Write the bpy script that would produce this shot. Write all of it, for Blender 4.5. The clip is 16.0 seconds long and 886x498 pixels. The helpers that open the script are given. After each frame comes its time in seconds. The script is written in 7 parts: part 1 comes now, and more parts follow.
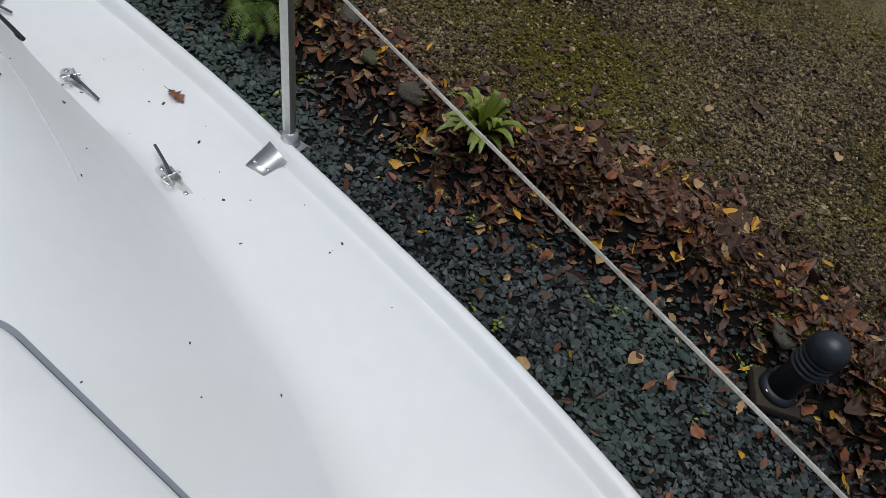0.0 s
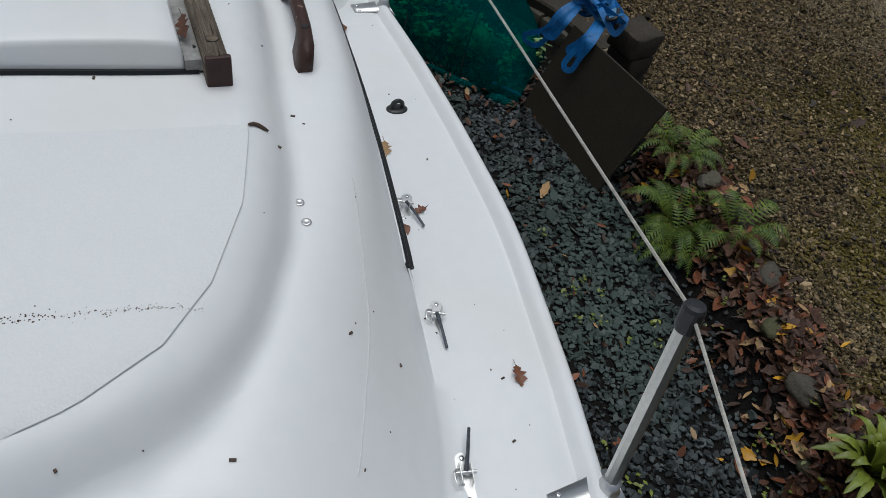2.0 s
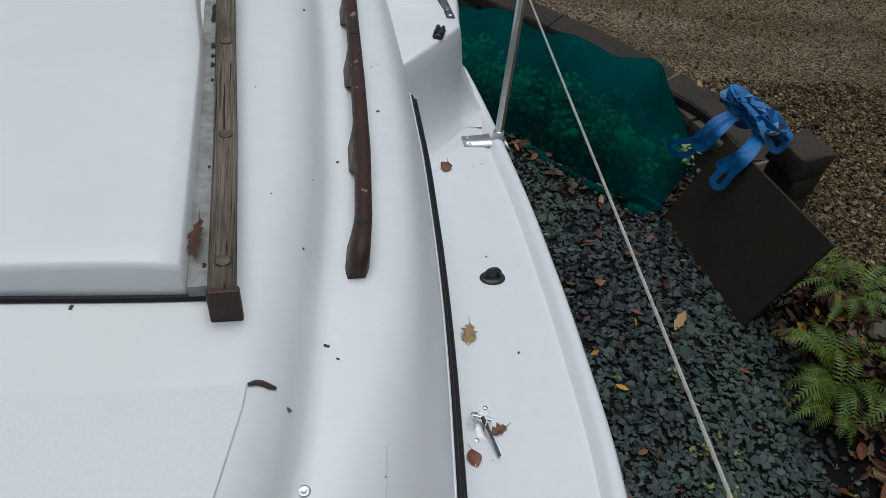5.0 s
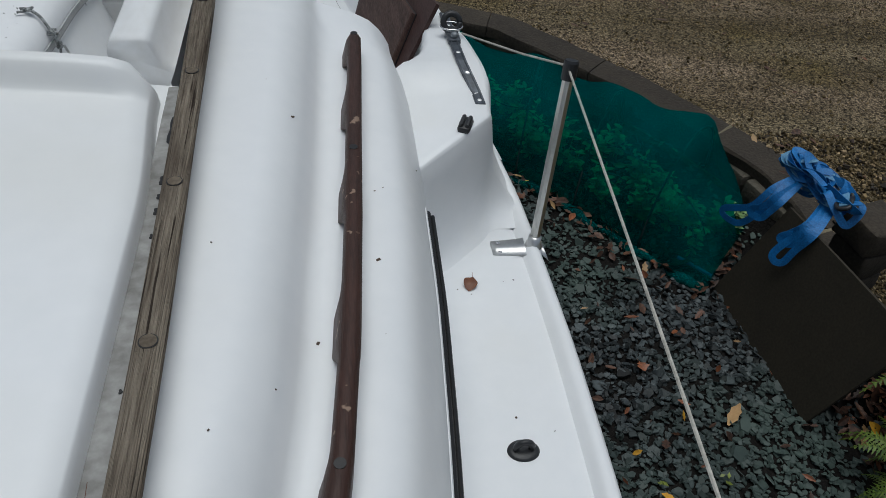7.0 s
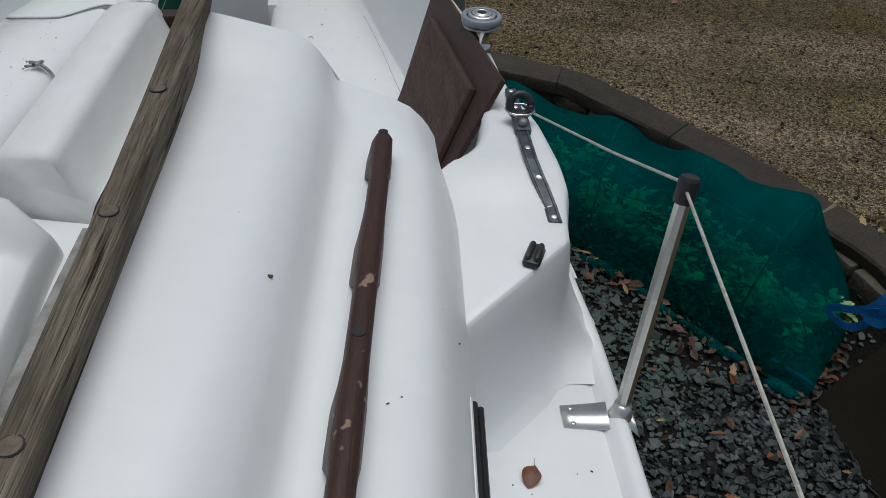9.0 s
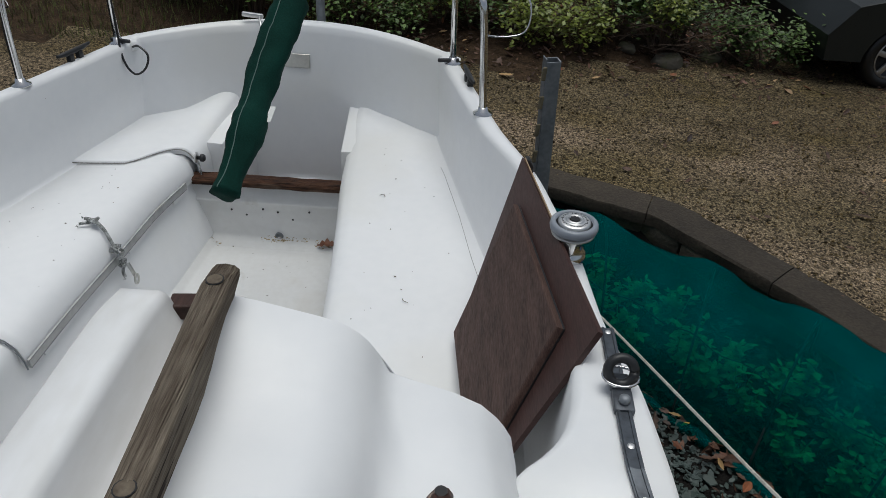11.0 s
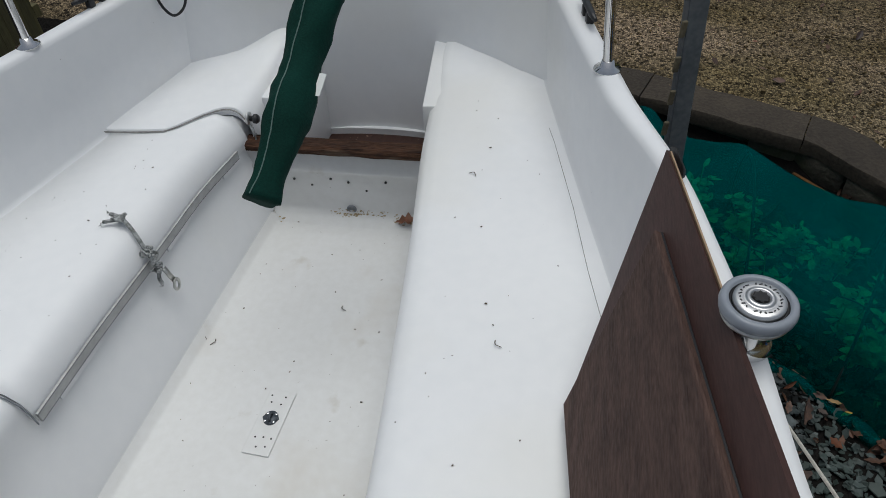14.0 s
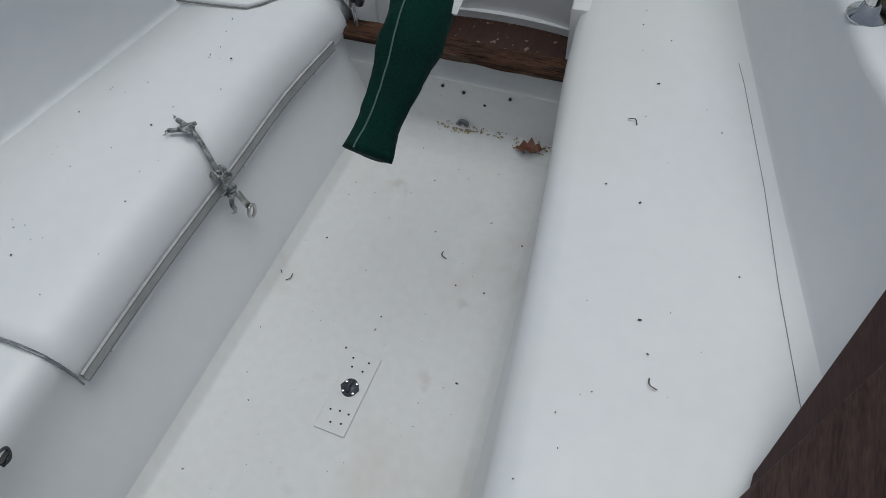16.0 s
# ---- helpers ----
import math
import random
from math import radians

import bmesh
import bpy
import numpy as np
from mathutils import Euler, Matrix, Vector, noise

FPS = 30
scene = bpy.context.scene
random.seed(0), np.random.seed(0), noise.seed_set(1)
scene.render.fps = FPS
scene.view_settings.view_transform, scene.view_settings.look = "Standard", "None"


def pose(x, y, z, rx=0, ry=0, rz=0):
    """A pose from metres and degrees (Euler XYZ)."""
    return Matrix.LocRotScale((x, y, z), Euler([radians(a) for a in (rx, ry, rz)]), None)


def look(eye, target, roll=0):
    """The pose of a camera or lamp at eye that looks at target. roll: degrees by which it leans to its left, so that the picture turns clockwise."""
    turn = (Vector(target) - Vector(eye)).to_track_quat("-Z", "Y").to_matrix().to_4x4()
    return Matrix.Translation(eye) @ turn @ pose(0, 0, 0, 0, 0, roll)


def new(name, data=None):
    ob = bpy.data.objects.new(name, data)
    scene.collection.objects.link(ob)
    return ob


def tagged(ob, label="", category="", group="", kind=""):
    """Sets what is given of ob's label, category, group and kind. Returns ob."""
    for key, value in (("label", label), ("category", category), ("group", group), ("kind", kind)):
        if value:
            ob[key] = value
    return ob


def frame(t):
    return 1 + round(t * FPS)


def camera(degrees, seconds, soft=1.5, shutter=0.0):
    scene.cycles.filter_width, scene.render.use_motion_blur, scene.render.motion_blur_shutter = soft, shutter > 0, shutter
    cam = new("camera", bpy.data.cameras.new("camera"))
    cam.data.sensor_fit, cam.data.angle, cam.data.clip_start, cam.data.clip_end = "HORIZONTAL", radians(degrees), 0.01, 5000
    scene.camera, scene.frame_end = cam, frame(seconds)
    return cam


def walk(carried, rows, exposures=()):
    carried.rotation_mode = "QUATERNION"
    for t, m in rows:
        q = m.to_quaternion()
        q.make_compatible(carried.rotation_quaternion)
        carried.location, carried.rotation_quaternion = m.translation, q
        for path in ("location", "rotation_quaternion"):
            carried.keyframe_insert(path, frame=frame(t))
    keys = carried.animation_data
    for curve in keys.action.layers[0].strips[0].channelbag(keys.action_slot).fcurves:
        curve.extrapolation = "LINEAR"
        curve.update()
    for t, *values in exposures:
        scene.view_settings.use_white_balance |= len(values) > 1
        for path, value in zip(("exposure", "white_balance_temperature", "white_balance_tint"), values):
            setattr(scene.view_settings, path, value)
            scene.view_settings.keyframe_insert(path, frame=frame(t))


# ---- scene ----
cam = camera(61.6, 16.0, 0.8)
PATH = [
    (0, (0.004, -3.949, 1.898), (1.235, -3.614, 0.358), 20.5),
    (0.5, (0.084, -3.864, 1.893), (1.241, -3.245, 0.384), 18.0),
    (1, (0.198, -3.773, 1.93), (1.16, -2.775, 0.488), 14.9),
    (1.5, (0.304, -3.717, 1.961), (1.029, -2.545, 0.511), 13.3),
    (2, (0.302, -3.654, 1.954), (0.999, -2.469, 0.501), 12.4),
    (2.5, (0.338, -3.6, 1.936), (0.96, -2.397, 0.464), 10.7),
    (3, (0.43, -3.498, 1.908), (0.933, -2.286, 0.399), 8.2),
    (3.5, (0.488, -3.411, 1.95), (1.027, -1.997, 0.642), 7.3),
    (4, (0.464, -3.419, 1.975), (0.929, -1.983, 0.664), 5.8),
    (4.2, (0.479, -3.391, 1.947), (0.894, -1.97, 0.603), 5.1),
    (6.3, (0.636, -2.958, 1.929), (0.975, -1.565, 0.534), 6.6),
    (6.5, (0.64, -2.916, 1.914), (0.97, -1.512, 0.528), 6.2),
    (7, (0.669, -2.759, 1.882), (0.957, -1.312, 0.532), 5.3),
    (7.5, (0.674, -2.66, 1.813), (0.937, -1.194, 0.478), 4.2),
    (8, (0.705, -2.542, 1.728), (0.91, -1.044, 0.419), 3.6),
    (8.2, (0.727, -2.458, 1.72), (0.919, -0.947, 0.424), 3.8),
    (10.3, (0.755, -1.946, 1.741), (0.764, -0.401, 0.470), 2.3),
    (10.5, (0.754, -1.877, 1.756), (0.741, -0.307, 0.517), 2.1),
    (11, (0.745, -1.743, 1.828), (0.676, -0.096, 0.696), 2.6),
    (11.5, (0.731, -1.658, 1.820), (0.537, -0.036, 0.666), 1.3),
    (12, (0.735, -1.503, 1.790), (0.524, 0.096, 0.608), 1.3),
    (12.5, (0.734, -1.383, 1.764), (0.509, 0.188, 0.547), 0.4),
    (13, (0.723, -1.293, 1.765), (0.468, 0.242, 0.509), -1.2),
    (13.5, (0.715, -1.215, 1.767), (0.385, 0.259, 0.456), -3.6),
    (14, (0.707, -1.064, 1.743), (0.371, 0.348, 0.368), -4.5),
    (14.5, (0.699, -0.986, 1.742), (0.381, 0.370, 0.306), -4.8),
    (15, (0.651, -0.929, 1.714), (0.243, 0.318, 0.204), -7),
    (15.5, (0.575, -0.789, 1.686), (0.153, 0.359, 0.104), -6.4),
    (16, (0.446, -0.620, 1.641), (0.015, 0.425, -0.009), -4.2),
]
walk(cam, [(t, look(eye, target, roll)) for t, eye, target, roll in PATH],
     exposures=[(0.0, -0.06, 6250, 7), (0.5, -0.13, 6250, 7), (4.0, -0.24, 6100, 5), (8.0, -0.23, 6180, 5), (10.5, -0.10, 6330, 6), (12.5, -0.06, 6400, 7), (14.5, -0.23, 6280, 6), (16.0, -0.51, 6180, 5)])

# ---- world and light: an overcast autumn day ----
world = bpy.data.worlds.new("sky")
scene.world = world
world.use_nodes = True
wn, wl = world.node_tree.nodes, world.node_tree.links
sky = wn.new("ShaderNodeTexSky")
sky.sky_type, sky.sun_disc = "NISHITA", False
sky.sun_elevation, sky.sun_rotation = radians(84), radians(8)
sky.dust_density, sky.air_density, sky.ozone_density = 4.0, 1.0, 1.0
grey = wn.new("ShaderNodeHueSaturation")
grey.inputs["Saturation"].default_value = 0.55
wl.new(sky.outputs[0], grey.inputs["Color"])
wl.new(grey.outputs[0], wn["Background"].inputs["Color"])
wn["Background"].inputs["Strength"].default_value = 0.080
sun_data = bpy.data.lights.new("sun", "SUN")
sun_data.energy, sun_data.angle, sun_data.color = 1.45, radians(46), (1.0, 0.99, 0.97)
sun = new("sun", sun_data)
sun.matrix_world = look((0.2, 0.7, 10), (0, 0, 0))


# ---- materials ----
def material(name, color, rough=0.5, metal=0.0, second=None, scale=6.0, amount=0.5, fine=60.0, bump=0.15, depth=0.004,
             grain=None, speck=None, spec=0.5, vary=0.0, alpha=1.0, sheen=0.0):
    """A procedural surface: two colours mixed by broad and fine noise, relief, optional grain, specks and piece variation."""
    m = bpy.data.materials.new(name)
    m.use_nodes = True
    n, k = m.node_tree.nodes, m.node_tree.links
    b = n["Principled BSDF"]
    b.inputs["Metallic"].default_value = metal
    b.inputs["Specular IOR Level"].default_value = spec
    tc = n.new("ShaderNodeTexCoord")
    mp = n.new("ShaderNodeMapping")
    k.new(tc.outputs["Object"], mp.inputs["Vector"])
    if grain:
        mp.inputs["Scale"].default_value = grain
    big, small = n.new("ShaderNodeTexNoise"), n.new("ShaderNodeTexNoise")
    big.inputs["Scale"].default_value, small.inputs["Scale"].default_value = scale, fine
    big.inputs["Detail"].default_value, small.inputs["Detail"].default_value = 5, 4
    for t in (big, small):
        k.new(mp.outputs[0], t.inputs["Vector"])
    mixf = n.new("ShaderNodeMath")
    mixf.operation = "ADD"
    k.new(big.outputs["Fac"], mixf.inputs[0])
    k.new(small.outputs["Fac"], mixf.inputs[1])
    ramp = n.new("ShaderNodeMapRange")
    ramp.inputs["From Min"].default_value, ramp.inputs["From Max"].default_value = 1.0 - 0.28, 1.0 + 0.28
    ramp.inputs["To Max"].default_value = amount
    k.new(mixf.outputs[0], ramp.inputs["Value"])
    mix = n.new("ShaderNodeMix")
    mix.data_type = "RGBA"
    mix.inputs[6].default_value = (*color, 1)
    mix.inputs[7].default_value = (*(second or [c * 0.8 for c in color]), 1)
    k.new(ramp.outputs[0], mix.inputs[0])
    out = mix.outputs[2]
    if speck:
        v = n.new("ShaderNodeTexNoise")
        v.inputs["Scale"].default_value, v.inputs["Detail"].default_value = speck[1], 2
        k.new(tc.outputs["Object"], v.inputs["Vector"])
        r = n.new("ShaderNodeMapRange")
        r.inputs["From Min"].default_value, r.inputs["From Max"].default_value = speck[2], speck[2] + 0.04
        k.new(v.outputs["Fac"], r.inputs["Value"])
        m2 = n.new("ShaderNodeMix")
        m2.data_type = "RGBA"
        k.new(r.outputs[0], m2.inputs[0])
        k.new(out, m2.inputs[6])
        m2.inputs[7].default_value = (*speck[0], 1)
        out = m2.outputs[2]
    if vary:
        oi, geo = n.new("ShaderNodeObjectInfo"), n.new("ShaderNodeNewGeometry")
        add = n.new("ShaderNodeMath")
        add.operation = "ADD"
        k.new(oi.outputs["Random"], add.inputs[0])
        k.new(geo.outputs["Random Per Island"], add.inputs[1])
        fr = n.new("ShaderNodeMath")
        fr.operation = "FRACT"
        k.new(add.outputs[0], fr.inputs[0])
        vr = n.new("ShaderNodeMapRange")
        vr.inputs["To Min"].default_value, vr.inputs["To Max"].default_value = 1 - vary, 1 + vary
        k.new(fr.outputs[0], vr.inputs["Value"])
        hs = n.new("ShaderNodeHueSaturation")
        k.new(vr.outputs[0], hs.inputs["Value"])
        k.new(out, hs.inputs["Color"])
        out = hs.outputs[0]
    k.new(out, b.inputs["Base Color"])
    rr = n.new("ShaderNodeMapRange")
    rr.inputs["To Min"].default_value, rr.inputs["To Max"].default_value = max(0.02, rough - 0.08), min(1, rough + 0.1)
    k.new(small.outputs["Fac"], rr.inputs["Value"])
    k.new(rr.outputs[0], b.inputs["Roughness"])
    if bump:
        bp = n.new("ShaderNodeBump")
        bp.inputs["Strength"].default_value, bp.inputs["Distance"].default_value = bump, depth
        k.new(mixf.outputs[0], bp.inputs["Height"])
        k.new(bp.outputs[0], b.inputs["Normal"])
    b.inputs["Alpha"].default_value = alpha
    return m


def mix_by(m, color, scale, low, high, detail=4, offset=(0, 0, 0), seed_scale=(1, 1, 1), fade=None, band=None):
    """Lays a second, large-scale colour over a material where a broad noise runs high."""
    n, k = m.node_tree.nodes, m.node_tree.links
    b = n["Principled BSDF"]
    src = b.inputs["Base Color"].links[0].from_socket
    tc, mp, t = n.new("ShaderNodeTexCoord"), n.new("ShaderNodeMapping"), n.new("ShaderNodeTexNoise")
    mp.inputs["Location"].default_value, mp.inputs["Scale"].default_value = offset, seed_scale
    t.inputs["Scale"].default_value, t.inputs["Detail"].default_value = scale, detail
    k.new(tc.outputs["Object"], mp.inputs["Vector"])
    k.new(mp.outputs[0], t.inputs["Vector"])
    r = n.new("ShaderNodeMapRange")
    r.inputs["From Min"].default_value, r.inputs["From Max"].default_value = low, high
    k.new(t.outputs["Fac"], r.inputs["Value"])
    x = n.new("ShaderNodeMix")
    x.data_type = "RGBA"
    amount = r.outputs[0]
    if fade:
        # grows from one end of the place to the other, along y
        sp_, fr_, mu_ = n.new("ShaderNodeSeparateXYZ"), n.new("ShaderNodeMapRange"), n.new("ShaderNodeMath")
        mu_.operation = "MULTIPLY"
        fr_.inputs["From Min"].default_value, fr_.inputs["From Max"].default_value = fade
        k.new(tc.outputs["Object"], sp_.inputs[0])
        k.new(sp_.outputs["Y"], fr_.inputs["Value"])
        k.new(fr_.outputs[0], mu_.inputs[0])
        k.new(amount, mu_.inputs[1])
        amount = mu_.outputs[0]
    if band:
        # a worn strip along the line y + slope * x = middle
        slope, middle, width = band
        dot, off, ab, fr_, mu_ = (n.new("ShaderNode" + q) for q in ("VectorMath", "Math", "Math", "MapRange", "Math"))
        dot.operation, off.operation, ab.operation, mu_.operation = "DOT_PRODUCT", "SUBTRACT", "ABSOLUTE", "MULTIPLY"
        dot.inputs[1].default_value, off.inputs[1].default_value = (slope, 1, 0), middle
        fr_.inputs["From Min"].default_value, fr_.inputs["From Max"].default_value = width, width * 0.2
        k.new(tc.outputs["Object"], dot.inputs[0])
        k.new(dot.outputs["Value"], off.inputs[0])
        k.new(off.outputs[0], ab.inputs[0])
        k.new(ab.outputs[0], fr_.inputs["Value"])
        k.new(fr_.outputs[0], mu_.inputs[0])
        k.new(amount, mu_.inputs[1])
        amount = mu_.outputs[0]
    k.new(amount, x.inputs[0])
    k.new(src, x.inputs[6])
    x.inputs[7].default_value = (*color, 1)
    k.new(x.outputs[2], b.inputs["Base Color"])
    return m


GEL = material("white_gelcoat", (0.80, 0.81, 0.82), 0.38, second=(0.76, 0.775, 0.79), scale=2.0, amount=0.8, fine=25, bump=0.05, depth=0.002,
               speck=((0.30, 0.28, 0.24), 70, 0.80))
mix_by(GEL, (0.74, 0.735, 0.70), 1.3, 0.52, 0.80)
SOLE = material("worn_gelcoat", (0.69, 0.695, 0.69), 0.5, second=(0.625, 0.625, 0.61), scale=4, amount=0.7, fine=40, bump=0.1, depth=0.002,
                speck=((0.2, 0.17, 0.13), 60, 0.76))
mix_by(SOLE, (0.52, 0.48, 0.42), 2.6, 0.58, 0.86, detail=7)
mix_by(SOLE, (0.44, 0.40, 0.33), 7.0, 0.66, 0.84, detail=8, offset=(2, 5, 1))
NONSKID = material("nonskid_gelcoat", (0.77, 0.785, 0.79), 0.55, second=(0.72, 0.73, 0.735), scale=3, amount=0.8, fine=240, bump=0.5, depth=0.003,
                   speck=((0.35, 0.34, 0.33), 45, 0.80))
WORNGEL = material("scraped_gelcoat", (0.79, 0.80, 0.81), 0.45, second=(0.70, 0.70, 0.69), scale=5, amount=0.9, fine=40, bump=0.15, depth=0.002, grain=(1, 0.35, 1), speck=((0.48, 0.46, 0.43), 40, 0.74))
PLUGM = material("teak_plug", (0.17, 0.14, 0.105), 0.85, second=(0.09, 0.072, 0.055), scale=30, amount=1.0, fine=120, bump=0.2, depth=0.001, spec=0.2)
TEAKGREY = material("weathered_teak", (0.32, 0.275, 0.215), 0.9, second=(0.105, 0.082, 0.062), scale=12, amount=1.0, fine=40, bump=1.0, depth=0.006, grain=(16, 0.30, 8), spec=0.15)
mix_by(TEAKGREY, (0.040, 0.030, 0.023), 9.0, 0.60, 0.66, detail=6, seed_scale=(24, 0.5, 10))
mix_by(TEAKGREY, (0.062, 0.045, 0.034), 4.0, 0.46, 0.72, detail=5, seed_scale=(2.2, 0.8, 1))
RAILWOOD = material("varnished_brown_wood", (0.060, 0.028, 0.021), 0.5, second=(0.035, 0.018, 0.014), scale=10, amount=1.0, fine=50, bump=0.4, depth=0.003,
                    spec=0.3, grain=(7, 0.8, 7), speck=((0.26, 0.18, 0.13), 38, 0.66))
BOARD = material("brown_stained_ply", (0.066, 0.033, 0.029), 0.5, second=(0.042, 0.022, 0.019), scale=7, amount=1.0, fine=50, bump=0.25, depth=0.002, grain=(5, 0.7, 5), spec=0.3)
PANELWOOD = material("scuffed_brown_panel", (0.098, 0.060, 0.049), 0.65, second=(0.040, 0.022, 0.018), scale=9, amount=1.0, fine=46, bump=0.5, depth=0.003, grain=(9, 0.9, 3), spec=0.25)
RAWPLY = material("bare_ply_edge", (0.36, 0.25, 0.15), 0.7, second=(0.2, 0.13, 0.08), scale=15, fine=90, bump=0.3)
EDGEWOOD = material("orange_brown_timber", (0.17, 0.080, 0.025), 0.85, second=(0.06, 0.03, 0.012), scale=8, amount=1.0, fine=50, bump=0.5, spec=0.2)
OLDWOOD = material("rotten_reddish_beam", (0.12, 0.058, 0.034), 0.85, second=(0.018, 0.012, 0.010), scale=14, amount=1.0, fine=45, bump=1.0, depth=0.010, grain=(0.6, 6, 6), spec=0.2)
mix_by(OLDWOOD, (0.20, 0.15, 0.11), 7.0, 0.56, 0.70, detail=6, seed_scale=(0.5, 3, 3))
STEEL = material("stainless_steel", (0.72, 0.72, 0.71), 0.36, 1.0, scale=15, fine=140, bump=0.05)
CHROME = material("chrome", (0.75, 0.75, 0.75), 0.1, 1.0, scale=15, fine=140, bump=0.02)
ALLOY = material("anodised_alloy", (0.60, 0.60, 0.57), 0.32, 1.0, scale=12, second=(0.42, 0.42, 0.40), fine=90, bump=0.1)
GALV = material("galvanised_steel", (0.30, 0.32, 0.34), 0.55, 0.6, second=(0.19, 0.21, 0.23), scale=9, amount=1.0, fine=40, bump=0.2)
BLACK = material("black_plastic", (0.018, 0.019, 0.021), 0.42, scale=20, fine=90, bump=0.1)
RUBBER = material("black_rubber", (0.008, 0.008, 0.009), 0.42, scale=20, fine=90, bump=0.2)
TRACKM = material("grey_anodised_track", (0.10, 0.115, 0.135), 0.45, 0.5, second=(0.05, 0.055, 0.065), scale=14, amount=1.0, fine=60, bump=0.2)
DARKGLASS = material("smoked_window", (0.012, 0.013, 0.015), 0.12, scale=8, bump=0)
ROPE = material("white_rope", (0.52, 0.50, 0.45), 0.8, second=(0.3, 0.285, 0.25), scale=30, amount=1.0, fine=160, bump=0.8, depth=0.002)
GREYROPE = material("frayed_grey_cord", (0.52, 0.54, 0.54), 0.9, second=(0.07, 0.075, 0.07), scale=55, amount=1.0, fine=220, bump=0.8)
GREYRIM = material("grey_winch_rim", (0.25, 0.275, 0.315), 0.38, scale=10, fine=60, bump=0.1)
CANVAS = material("green_canvas", (0.003, 0.036, 0.027), 0.9, second=(0.002, 0.020, 0.015), scale=6, amount=1.0, fine=220, bump=0.4, depth=0.003, spec=0.15)
STITCH = material("pale_stitching", (0.10, 0.17, 0.15), 0.8, fine=150)
BORDER = material("worn_panel_border", (0.68, 0.69, 0.69), 0.7, fine=60)
GREYSTRIP = material("dull_alloy_strip", (0.50, 0.51, 0.51), 0.5, 0.25, second=(0.38, 0.385, 0.385), scale=10, amount=1.0, fine=60, bump=0.15)
SLIDE = material("dirty_grey_slide", (0.34, 0.34, 0.33), 0.6, second=(0.17, 0.165, 0.155), scale=16, amount=1.0, fine=60, bump=0.2)
LABEL = material("white_cloth_tab", (0.72, 0.74, 0.72), 0.7, fine=80)
PLY = material("dark_mossy_plywood", (0.031, 0.024, 0.013), 0.9, second=(0.020, 0.016, 0.009), scale=5, amount=1.0, fine=80, bump=0.2)
BLUE = material("blue_webbing", (0.008, 0.185, 0.52), 0.55, second=(0.004, 0.075, 0.22), scale=9, amount=1.0, fine=140, bump=0.4)
PALEBLUE = material("faded_blue_webbing", (0.16, 0.33, 0.48), 0.65, second=(0.06, 0.2, 0.36), scale=9, amount=1.0, fine=140, bump=0.4)
BLUEPIPE = material("blue_water_pipe", (0.01, 0.17, 0.45), 0.4, fine=60)
STONE = material("mossy_grey_stone", (0.085, 0.074, 0.055), 0.85, second=(0.055, 0.05, 0.038), scale=6, amount=1.0, fine=45, bump=0.7, depth=0.015, vary=0.25)
mix_by(STONE, (0.065, 0.07, 0.022), 2.2, 0.52, 0.66)
COPING = material("dark_coping_stone", (0.046, 0.036, 0.025), 0.9, second=(0.022, 0.017, 0.012), scale=5, amount=1.0, fine=55, bump=0.6, depth=0.01, vary=0.15)
MORTAR = material("pale_mortar", (0.20, 0.17, 0.11), 0.9, second=(0.11, 0.095, 0.06), scale=9, amount=1.0, fine=60, bump=0.6)
SLATE = material("green_grey_slate", (0.058, 0.068, 0.070), 0.5, second=(0.013, 0.017, 0.019), scale=3, amount=0.9, fine=40, bump=0.3, depth=0.004, vary=0.9, spec=0.25)
mix_by(SLATE, (0.060, 0.084, 0.074), 0.9, 0.45, 0.6)
BANKEARTH = material("leafy_brown_earth", (0.070, 0.044, 0.025), 0.9, second=(0.018, 0.012, 0.007), scale=9, amount=1.0, fine=45, bump=1.0, depth=0.03, spec=0.15)
EARTH = material("wet_dark_earth", (0.009, 0.008, 0.007), 0.95, second=(0.004, 0.0035, 0.003), scale=5, amount=1.0, fine=50, bump=0.8, depth=0.02, spec=0.2)


